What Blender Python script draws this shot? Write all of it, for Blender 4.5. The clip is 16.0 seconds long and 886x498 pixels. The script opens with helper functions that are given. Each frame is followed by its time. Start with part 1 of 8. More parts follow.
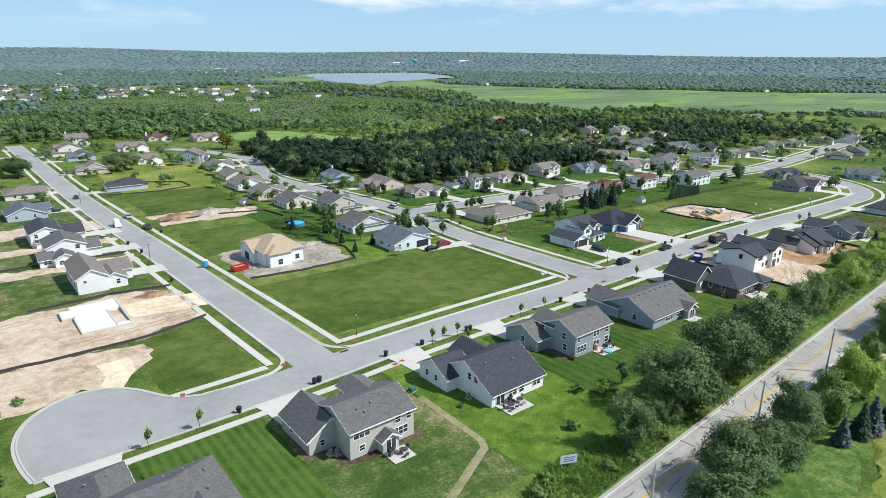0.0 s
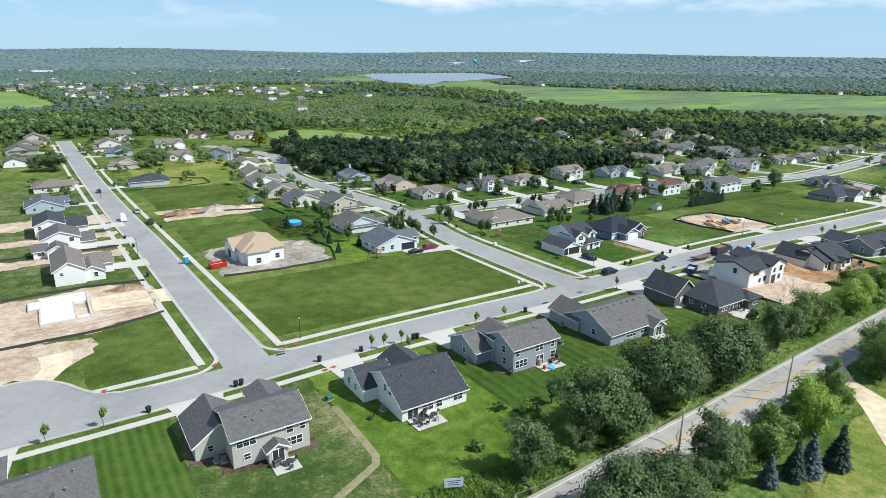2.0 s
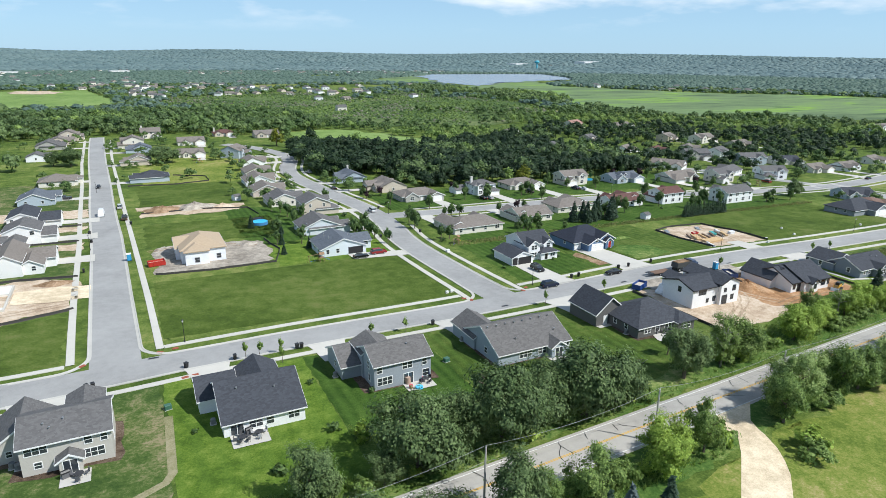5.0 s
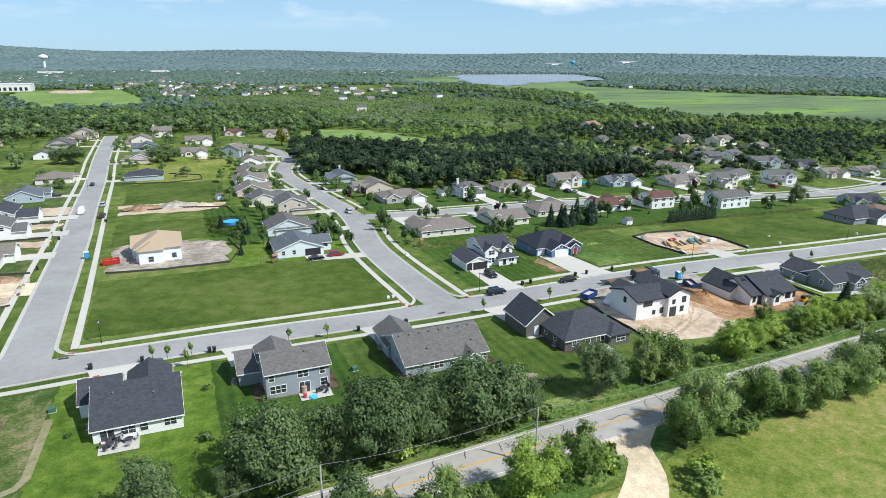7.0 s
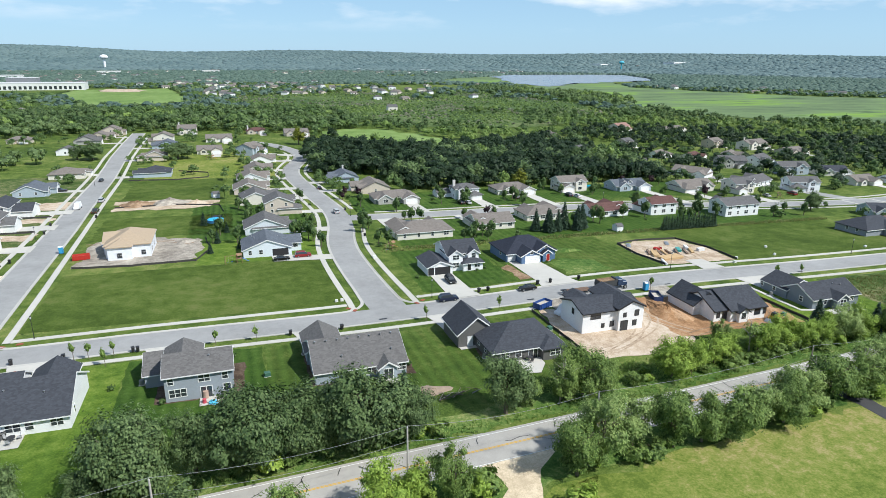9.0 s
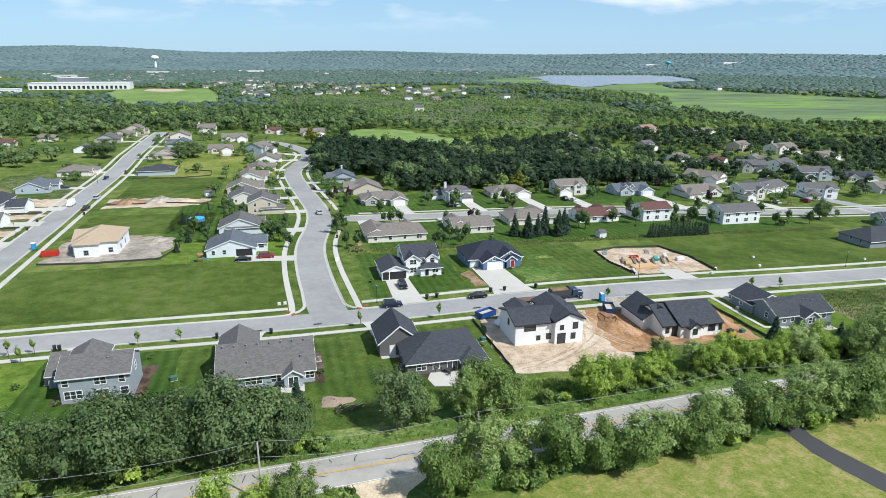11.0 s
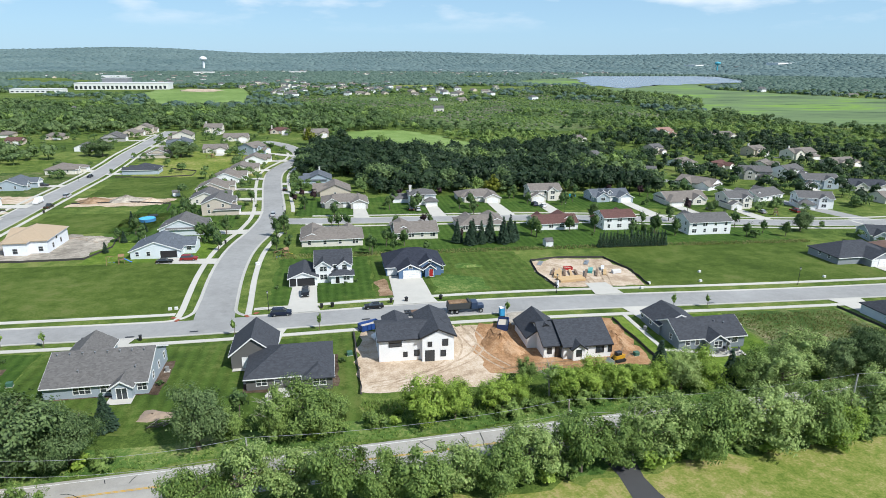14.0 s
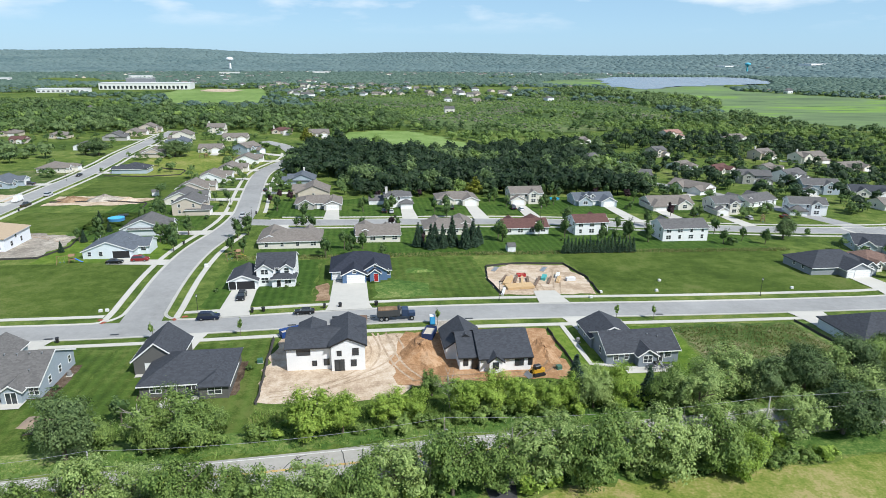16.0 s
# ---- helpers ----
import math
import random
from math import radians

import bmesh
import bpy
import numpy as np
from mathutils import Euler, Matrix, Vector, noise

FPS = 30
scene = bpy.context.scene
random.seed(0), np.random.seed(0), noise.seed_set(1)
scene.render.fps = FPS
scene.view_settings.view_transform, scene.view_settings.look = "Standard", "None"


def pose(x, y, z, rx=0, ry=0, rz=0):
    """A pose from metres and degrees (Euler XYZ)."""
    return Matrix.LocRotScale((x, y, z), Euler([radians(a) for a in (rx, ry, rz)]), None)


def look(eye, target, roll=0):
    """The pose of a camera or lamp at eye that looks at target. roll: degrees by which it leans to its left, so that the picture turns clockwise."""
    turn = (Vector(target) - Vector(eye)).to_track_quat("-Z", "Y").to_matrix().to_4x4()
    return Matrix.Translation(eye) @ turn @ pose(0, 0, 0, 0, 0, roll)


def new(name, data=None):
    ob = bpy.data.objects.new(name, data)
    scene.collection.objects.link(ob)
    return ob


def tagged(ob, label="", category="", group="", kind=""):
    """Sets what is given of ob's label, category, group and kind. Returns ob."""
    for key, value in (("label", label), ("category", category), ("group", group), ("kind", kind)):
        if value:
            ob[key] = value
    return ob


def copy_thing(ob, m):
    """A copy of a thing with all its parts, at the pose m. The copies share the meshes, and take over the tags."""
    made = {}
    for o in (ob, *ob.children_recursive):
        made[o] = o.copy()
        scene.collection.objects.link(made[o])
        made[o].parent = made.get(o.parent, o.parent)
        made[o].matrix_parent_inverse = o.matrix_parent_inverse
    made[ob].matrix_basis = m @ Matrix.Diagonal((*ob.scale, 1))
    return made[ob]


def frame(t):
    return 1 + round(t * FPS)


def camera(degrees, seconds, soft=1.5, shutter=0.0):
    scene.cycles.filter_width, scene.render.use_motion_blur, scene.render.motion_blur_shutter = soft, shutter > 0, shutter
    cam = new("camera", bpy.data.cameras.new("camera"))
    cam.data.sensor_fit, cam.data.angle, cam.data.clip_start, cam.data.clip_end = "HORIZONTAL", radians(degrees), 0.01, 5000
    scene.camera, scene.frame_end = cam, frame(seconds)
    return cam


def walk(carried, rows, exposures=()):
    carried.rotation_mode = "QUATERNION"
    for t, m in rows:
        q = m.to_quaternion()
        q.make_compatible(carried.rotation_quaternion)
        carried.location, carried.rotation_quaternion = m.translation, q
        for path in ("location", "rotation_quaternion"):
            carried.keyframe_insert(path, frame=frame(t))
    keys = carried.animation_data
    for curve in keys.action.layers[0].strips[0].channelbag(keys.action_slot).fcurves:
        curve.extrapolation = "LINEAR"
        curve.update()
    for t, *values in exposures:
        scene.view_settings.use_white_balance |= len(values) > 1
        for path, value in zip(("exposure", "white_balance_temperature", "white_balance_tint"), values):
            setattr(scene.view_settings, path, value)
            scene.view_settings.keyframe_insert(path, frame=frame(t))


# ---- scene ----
cam = camera(71.2, 16.0, 0.4)
METRES, EYE, TILT, LEAN, TURN = 195.0, 60.0, 0.0, 0.0, 0.0
ROWS = [
    (0.0, 0.0000, 0.0000, 0.0000, -38.62, -17.40, -0.57),
    (0.5, 0.0278, -0.0145, 0.0001, -37.08, -17.42, -0.60),
    (1.0, 0.0554, -0.0279, -0.0000, -35.52, -17.42, -0.57),
    (1.5, 0.0834, -0.0408, -0.0002, -34.15, -17.44, -0.57),
    (2.0, 0.1125, -0.0531, -0.0001, -32.87, -17.43, -0.59),
    (2.5, 0.1420, -0.0648, -0.0001, -31.91, -17.42, -0.59),
    (3.0, 0.1716, -0.0760, -0.0001, -31.00, -17.42, -0.58),
    (3.5, 0.2014, -0.0864, -0.0002, -29.80, -17.41, -0.58),
    (4.0, 0.2312, -0.0960, -0.0005, -28.65, -17.40, -0.59),
    (6.5, 0.3832, -0.1389, -0.0010, -24.25, -17.42, -0.53),
    (7.0, 0.4138, -0.1461, -0.0010, -23.30, -17.42, -0.52),
    (7.5, 0.4447, -0.1526, -0.0012, -22.32, -17.43, -0.52),
    (8.0, 0.4757, -0.1586, -0.0013, -21.12, -17.44, -0.53),
    (8.5, 0.5068, -0.1638, -0.0013, -19.85, -17.43, -0.52),
    (9.0, 0.5380, -0.1682, -0.0015, -18.79, -17.44, -0.53),
    (11.5, 0.6956, -0.1828, -0.0018, -13.62, -17.44, -0.44),
    (12.0, 0.7275, -0.1844, -0.0018, -12.65, -17.44, -0.44),
    (12.5, 0.7594, -0.1852, -0.0016, -11.91, -17.42, -0.42),
    (13.0, 0.7912, -0.1856, -0.0015, -11.35, -17.41, -0.39),
    (13.5, 0.8229, -0.1857, -0.0013, -10.83, -17.41, -0.38),
    (14.0, 0.8548, -0.1856, -0.0013, -10.25, -17.41, -0.37),
    (14.5, 0.8862, -0.1851, -0.0014, -9.57, -17.41, -0.39),
    (15.0, 0.9160, -0.1839, -0.0015, -8.86, -17.40, -0.41),
    (15.5, 0.9439, -0.1817, -0.0016, -8.22, -17.39, -0.40),
    (16.0, 0.9707, -0.1791, -0.0021, -7.70, -17.37, -0.38),
]
walk(cam, [(t, pose(0, 0, EYE, TILT, LEAN, TURN) @ pose(METRES * x, METRES * y, METRES * z, 90 + pitch, roll, yaw)) for t, x, y, z, yaw, pitch, roll in ROWS],
     [(0.0, 0.2, 6100, 8), (16.0, 0.2, 6100, 8)])


# ---- world, sun, exposure ----
SUN_FROM = Vector((0.68, -0.73, 0.0)).normalized()
SUN_ELEV = radians(48)
world = bpy.data.worlds.new("world")
scene.world = world
world.use_nodes = True
wt = world.node_tree
wt.nodes.clear()
w_out = wt.nodes.new("ShaderNodeOutputWorld")
w_bg = wt.nodes.new("ShaderNodeBackground")
w_sky = wt.nodes.new("ShaderNodeTexSky")
w_sky.sky_type = "NISHITA"
w_sky.sun_disc = False
w_sky.sun_elevation = SUN_ELEV
w_sky.sun_rotation = math.atan2(SUN_FROM.x, SUN_FROM.y)
w_sky.dust_density, w_sky.ozone_density, w_sky.air_density = 0.2, 4.0, 1.0
w_bg.inputs["Strength"].default_value = 0.11
# broken cumulus over the whole sky, flattened towards the horizon
w_co = wt.nodes.new("ShaderNodeTexCoord")
w_map = wt.nodes.new("ShaderNodeMapping")
w_map.inputs["Scale"].default_value = (4.2, 4.2, 17.0)
w_map.inputs["Location"].default_value = (1.3, 0.4, 0.0)
w_noise = wt.nodes.new("ShaderNodeTexNoise")
w_noise.inputs["Scale"].default_value, w_noise.inputs["Detail"].default_value, w_noise.inputs["Roughness"].default_value = 1.0, 6.0, 0.55
w_ramp = wt.nodes.new("ShaderNodeValToRGB")
w_ramp.color_ramp.elements[0].position, w_ramp.color_ramp.elements[0].color = 0.50, (0, 0, 0, 1)
w_ramp.color_ramp.elements[1].position, w_ramp.color_ramp.elements[1].color = 0.66, (0.9, 0.9, 0.9, 1)
w_mix = wt.nodes.new("ShaderNodeMix")
w_mix.data_type = "RGBA"
w_mix.inputs[7].default_value = (8.0, 8.2, 8.4, 1)
wt.links.new(w_co.outputs["Generated"], w_map.inputs["Vector"])
wt.links.new(w_map.outputs[0], w_noise.inputs["Vector"])
wt.links.new(w_noise.outputs[0], w_ramp.inputs["Fac"])
w_sep = wt.nodes.new("ShaderNodeSeparateXYZ")
w_rise = wt.nodes.new("ShaderNodeMapRange")
w_rise.inputs["From Min"].default_value, w_rise.inputs["From Max"].default_value = 0.03, 0.075
w_many = wt.nodes.new("ShaderNodeMath")
w_many.operation = "MULTIPLY"
wt.links.new(w_co.outputs["Generated"], w_sep.inputs[0])
wt.links.new(w_sep.outputs[2], w_rise.inputs["Value"])
wt.links.new(w_rise.outputs[0], w_many.inputs[0])
wt.links.new(w_ramp.outputs[0], w_many.inputs[1])
wt.links.new(w_many.outputs[0], w_mix.inputs[0])
w_tint = wt.nodes.new("ShaderNodeMix")
w_tint.data_type, w_tint.blend_type = "RGBA", "MULTIPLY"
w_tint.inputs[0].default_value = 1.0
w_tint.inputs[7].default_value = (0.68, 0.85, 1.06, 1)
wt.links.new(w_sky.outputs[0], w_tint.inputs[6])
# summer haze evens the blue out, paler towards the horizon
w_haze = wt.nodes.new("ShaderNodeMix")
w_haze.data_type = "RGBA"
w_haze.inputs[0].default_value = 0.75
w_high = wt.nodes.new("ShaderNodeMapRange")
w_high.inputs["From Min"].default_value, w_high.inputs["From Max"].default_value = 0.04, 0.55
w_deep = wt.nodes.new("ShaderNodeMix")
w_deep.data_type = "RGBA"
w_deep.inputs[6].default_value = (3.85, 5.6, 7.0, 1)
w_deep.inputs[7].default_value = (1.1, 1.95, 3.2, 1)
wt.links.new(w_sep.outputs[2], w_high.inputs["Value"])
wt.links.new(w_high.outputs[0], w_deep.inputs[0])
wt.links.new(w_deep.outputs[2], w_haze.inputs[7])
wt.links.new(w_tint.outputs[2], w_haze.inputs[6])
wt.links.new(w_haze.outputs[2], w_mix.inputs[6])
wt.links.new(w_mix.outputs[2], w_bg.inputs["Color"])
wt.links.new(w_bg.outputs[0], w_out.inputs["Surface"])

sun_data = bpy.data.lights.new("sun", "SUN")
sun_data.energy, sun_data.angle, sun_data.color = 5.0, radians(0.6), (1.0, 0.955, 0.88)
sun = new("sun", sun_data)
sun_dir = Vector((SUN_FROM.x * math.cos(SUN_ELEV), SUN_FROM.y * math.cos(SUN_ELEV), math.sin(SUN_ELEV)))
sun.matrix_world = look(sun_dir * 500, (0, 0, 0))



# ---- materials ----
MATS = {}


class Nodes:
    """A short way to write node trees."""

    def __init__(self, name, rough=0.8, spec=0.3, metal=0.0):
        self.mat = bpy.data.materials.new(name)
        self.mat.use_nodes = True
        self.t = self.mat.node_tree
        self.bsdf = self.t.nodes["Principled BSDF"]
        self.bsdf.inputs["Roughness"].default_value = rough
        self.bsdf.inputs["Specular IOR Level"].default_value = spec
        self.bsdf.inputs["Metallic"].default_value = metal
        self.co = self.t.nodes.new("ShaderNodeTexCoord").outputs["Object"]

    def node(self, kind, **inputs):
        n = self.t.nodes.new(kind)
        for k, v in inputs.items():
            k = k.replace("_", " ")
            if isinstance(v, bpy.types.NodeSocket):
                self.t.links.new(v, n.inputs[k])
            else:
                n.inputs[k].default_value = v
        return n

    def scaled(self, sx, sy, sz):
        return self.node("ShaderNodeMapping", Vector=self.co, Scale=(sx, sy, sz)).outputs[0]

    def noise(self, scale, detail=4.0, rough=0.55, vec=None):
        return self.node("ShaderNodeTexNoise", Vector=vec or self.co, Scale=scale, Detail=detail, Roughness=rough).outputs[0]

    def ramp(self, fac, stops):
        n = self.node("ShaderNodeValToRGB", Fac=fac)
        e = n.color_ramp.elements
        while len(e) < len(stops):
            e.new(0.5)
        for el, (p, c) in zip(e, stops):
            el.position, el.color = p, (*c, 1) if len(c) == 3 else c
        return n.outputs[0]

    def mix(self, fac, a, b, mode="MIX"):
        n = self.t.nodes.new("ShaderNodeMix")
        n.data_type, n.blend_type = "RGBA", mode
        for sock, v in ((n.inputs[0], fac), (n.inputs[6], a), (n.inputs[7], b)):
            if isinstance(v, bpy.types.NodeSocket):
                self.t.links.new(v, sock)
            elif isinstance(v, (int, float)):
                sock.default_value = v
            else:
                sock.default_value = (*v, 1)
        return n.outputs[2]

    def maths(self, op, a, b=0.0):
        n = self.t.nodes.new("ShaderNodeMath")
        n.operation = op
        for sock, v in zip(n.inputs, (a, b)):
            if isinstance(v, bpy.types.NodeSocket):
                self.t.links.new(v, sock)
            else:
                sock.default_value = v
        return n.outputs[0]

    def bump(self, height, strength=0.3, dist=0.05):
        n = self.node("ShaderNodeBump", Height=height, Strength=strength, Distance=dist)
        self.t.links.new(n.outputs[0], self.bsdf.inputs["Normal"])

    def color(self, c):
        self.set("Base Color", c)

    def set(self, name, c):
        if isinstance(c, bpy.types.NodeSocket):
            self.t.links.new(c, self.bsdf.inputs[name])
        else:
            self.bsdf.inputs[name].default_value = (*c, 1) if isinstance(c, tuple) else c


def shade(c, k):
    return tuple(min(1.0, v * k) for v in c)


def kept(kind):
    """Keeps each material that a function makes, so that equal ones are made once."""
    def wrap(fn):
        def inner(*a):
            key = (kind, a)
            if key not in MATS:
                MATS[key] = fn(*a)
            return MATS[key]
        return inner
    return wrap


@kept('plain')
def plain(name, c, rough=0.6, metal=0.0):
    m = Nodes(name, rough, 0.4, metal)
    m.color(m.mix(m.noise(1.7), shade(c, 0.82), shade(c, 1.1)))
    return m.mat


@kept('siding')
def siding(c):
    m = Nodes("lap_siding", 0.65, 0.3)
    z = m.node("ShaderNodeSeparateXYZ", Vector=m.co).outputs[2]
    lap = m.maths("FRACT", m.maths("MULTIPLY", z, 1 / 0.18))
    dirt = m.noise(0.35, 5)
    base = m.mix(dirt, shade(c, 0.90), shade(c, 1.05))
    # shadow under each lap, painted as a dark line in the colour
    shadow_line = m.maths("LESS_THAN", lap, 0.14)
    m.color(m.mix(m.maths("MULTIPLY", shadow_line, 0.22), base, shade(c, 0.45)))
    m.bump(lap, 0.5, 0.02)
    return m.mat


@kept('shingle')
def shingle(c):
    m = Nodes("asphalt_shingle", 0.92, 0.2)
    tab = m.node("ShaderNodeTexVoronoi", Vector=m.scaled(2.2, 2.2, 6.5), Scale=1.0).outputs["Color"]
    v = m.node("ShaderNodeSeparateXYZ", Vector=tab).outputs[0]
    worn = m.noise(0.25, 4)
    c1 = m.mix(v, shade(c, 0.74), shade(c, 1.2))
    m.color(m.mix(m.maths("MULTIPLY", worn, 0.5), c1, shade(c, 1.25)))
    z = m.node("ShaderNodeSeparateXYZ", Vector=m.co).outputs[2]
    m.bump(m.maths("ADD", m.maths("FRACT", m.maths("MULTIPLY", z, 9.0)), v), 0.5, 0.02)
    return m.mat


def ground_mat(name, stops, big=0.02, mid=0.22, fine=2.5, stripe=None):
    """Grass or soil: noise at three sizes, and mown stripes if asked for."""
    m = Nodes(name, 0.95, 0.1)
    n1, n2, n3 = m.noise(big, 5), m.noise(mid, 6, 0.65), m.noise(fine, 4, 0.7)
    v = m.maths("ADD", m.maths("MULTIPLY", n1, 0.34), m.maths("ADD", m.maths("MULTIPLY", n2, 0.36), m.maths("MULTIPLY", n3, 0.30)))
    col = m.ramp(v, [(0.5 + (p - 0.5) * 0.44, c) for p, c in stops])
    if stripe:
        angle, width, strength = stripe
        a = radians(angle)
        sep = m.node("ShaderNodeSeparateXYZ", Vector=m.co)
        d = m.maths("ADD", m.maths("MULTIPLY", sep.outputs[0], math.cos(a)), m.maths("MULTIPLY", sep.outputs[1], math.sin(a)))
        s = m.maths("SINE", m.maths("ADD", m.maths("MULTIPLY", d, 2 * math.pi / width), m.maths("MULTIPLY", n2, 1.5)))
        s = m.maths("MULTIPLY", m.maths("ADD", s, 1.0), 0.5 * strength)
        col = m.mix(s, col, (0.11, 0.19, 0.035))
    m.color(col)
    m.bump(m.maths("ADD", n2, m.maths("MULTIPLY", n3, 0.6)), 0.7, 0.25)
    return m.mat


GRASS = ground_mat("meadow_grass", [(0.30, (0.042, 0.075, 0.014)), (0.45, (0.074, 0.115, 0.022)), (0.58, (0.12, 0.165, 0.036)), (0.72, (0.20, 0.215, 0.07))])
LAWN_BRIGHT = ground_mat("bright_lawn", [(0.30, (0.052, 0.098, 0.012)), (0.5, (0.095, 0.155, 0.02)), (0.7, (0.17, 0.225, 0.042))], 0.05, 0.4, 3.0, (0, 3.0, 0.12))
LAWN_MID = ground_mat("mown_lawn", [(0.3, (0.034, 0.062, 0.011)), (0.5, (0.060, 0.096, 0.017)), (0.7, (0.112, 0.139, 0.036))], 0.05, 0.4, 3.0, (0, 2.4, 0.24))
LOT_GRASS = ground_mat("open_lot_grass", [(0.3, (0.040, 0.067, 0.011)), (0.46, (0.065, 0.101, 0.017)), (0.60, (0.090, 0.127, 0.026)), (0.76, (0.133, 0.150, 0.047))], 0.035, 0.25, 2.5)
LAWN_DARK = ground_mat("dark_lawn", [(0.3, (0.025, 0.056, 0.009)), (0.5, (0.041, 0.083, 0.013)), (0.7, (0.077, 0.117, 0.025))], 0.05, 0.4, 3.0, (0, 2.2, 0.22))
LAWN_STRIPED = ground_mat("striped_lawn", [(0.3, (0.03, 0.06, 0.010)), (0.5, (0.045, 0.086, 0.013)), (0.7, (0.07, 0.115, 0.022))], 0.05, 0.4, 3.0, (0, 1.5, 0.38))
LAWN_POOR = ground_mat("patchy_new_grass", [(0.3, (0.036, 0.068, 0.016)), (0.48, (0.068, 0.108, 0.026)), (0.6, (0.136, 0.152, 0.060)), (0.72, (0.240, 0.208, 0.120))], 0.06, 0.35, 2.0)
LAWN_DRY = ground_mat("dry_mown_strip", [(0.3, (0.14, 0.15, 0.06)), (0.5, (0.22, 0.21, 0.11)), (0.7, (0.30, 0.27, 0.17))], 0.1, 0.5, 3.0)
ROUGH_GRASS = ground_mat("rough_grass", [(0.3, (0.045, 0.096, 0.020)), (0.5, (0.090, 0.155, 0.034)), (0.66, (0.180, 0.225, 0.068)), (0.8, (0.300, 0.295, 0.121))], 0.06, 0.6, 2.2)
MEADOW_SUNNY = ground_mat("sunny_meadow", [(0.3, (0.090, 0.133, 0.022)), (0.45, (0.151, 0.194, 0.036)), (0.58, (0.213, 0.230, 0.060)), (0.72, (0.325, 0.275, 0.120))], 0.05, 0.5, 2.5)
def marsh_mat():
    """Reeds in long drifts, pale and dark."""
    m = Nodes("marsh_reeds", 0.95, 0.1)
    drift = m.noise(1.0, 6, 0.6, m.scaled(0.0035, 0.010, 1.0))
    fine = m.noise(1.0, 5, 0.7, m.scaled(0.020, 0.060, 1.0))
    v = m.maths("ADD", m.maths("MULTIPLY", drift, 0.65), m.maths("MULTIPLY", fine, 0.35))
    col = m.ramp(v, [(0.36, (0.085, 0.125, 0.065)), (0.44, (0.125, 0.175, 0.085)), (0.52, (0.15, 0.215, 0.095)), (0.57, (0.17, 0.27, 0.065)), (0.62, (0.21, 0.34, 0.05)), (0.70, (0.17, 0.24, 0.09))])
    ditch = m.ramp(m.noise(1.0, 4, 0.6, m.scaled(0.008, 0.05, 1.0)), [(0.34, (0.5, 0.55, 0.6)), (0.41, (1, 1, 1))])
    m.color(m.mix(1.0, col, ditch, "MULTIPLY"))
    return m.mat


MARSH = marsh_mat()
FIELD = ground_mat("crop_field", [(0.3, (0.120, 0.190, 0.053)), (0.5, (0.165, 0.247, 0.068)), (0.7, (0.220, 0.294, 0.105))], 0.01, 0.08, 0.8)
SCRUB = ground_mat("wetland_scrub", [(0.3, (0.045, 0.080, 0.026)), (0.46, (0.070, 0.112, 0.036)), (0.58, (0.10, 0.145, 0.045)), (0.72, (0.17, 0.19, 0.09))], 0.008, 0.05, 0.4)
SAND = ground_mat("sandy_soil", [(0.3, (0.33, 0.245, 0.17)), (0.5, (0.49, 0.385, 0.28)), (0.7, (0.60, 0.51, 0.41))], 0.1, 0.5, 3.0)
DAMP_SAND = ground_mat("pressed_damp_sand", [(0.3, (0.25, 0.18, 0.12)), (0.5, (0.38, 0.29, 0.205)), (0.7, (0.50, 0.40, 0.30))], 0.1, 0.8, 4.0)
SOIL = ground_mat("bare_brown_soil", [(0.3, (0.15, 0.095, 0.055)), (0.5, (0.25, 0.165, 0.10)), (0.7, (0.38, 0.27, 0.18))], 0.1, 0.5, 3.0)
CLAY = ground_mat("orange_clay_soil", [(0.3, (0.22, 0.12, 0.06)), (0.5, (0.34, 0.195, 0.10)), (0.7, (0.46, 0.30, 0.18))], 0.1, 0.5, 3.0)
MULCH = ground_mat("brown_mulch", [(0.3, (0.05, 0.035, 0.025)), (0.5, (0.10, 0.07, 0.05)), (0.7, (0.17, 0.13, 0.10))], 0.1, 0.8, 4.0)
PALE_GRAVEL = ground_mat("cream_gravel", [(0.3, (0.496, 0.399, 0.270)), (0.5, (0.661, 0.547, 0.385)), (0.7, (0.802, 0.684, 0.510))], 0.1, 0.6, 4.0)
GRAVEL = ground_mat("crushed_gravel", [(0.3, (0.20, 0.175, 0.145)), (0.5, (0.32, 0.285, 0.24)), (0.7, (0.48, 0.43, 0.36))], 0.1, 0.6, 5.0)


def paving(name, c, joint=None, patches=0.25):
    m = Nodes(name, 0.85, 0.25)
    n1, n2, n3 = m.noise(0.06, 4), m.noise(0.5, 6, 0.7), m.noise(6.0, 3, 0.7)
    v = m.maths("ADD", m.maths("MULTIPLY", n1, 0.45), m.maths("ADD", m.maths("MULTIPLY", n2, 0.35), m.maths("MULTIPLY", n3, 0.2)))
    col = m.ramp(v, [(0.3, shade(c, 1 - patches)), (0.5, c), (0.7, shade(c, 1 + patches * 0.7))])
    m.color(col)
    m.bump(n3, 0.3, 0.02)
    return m.mat


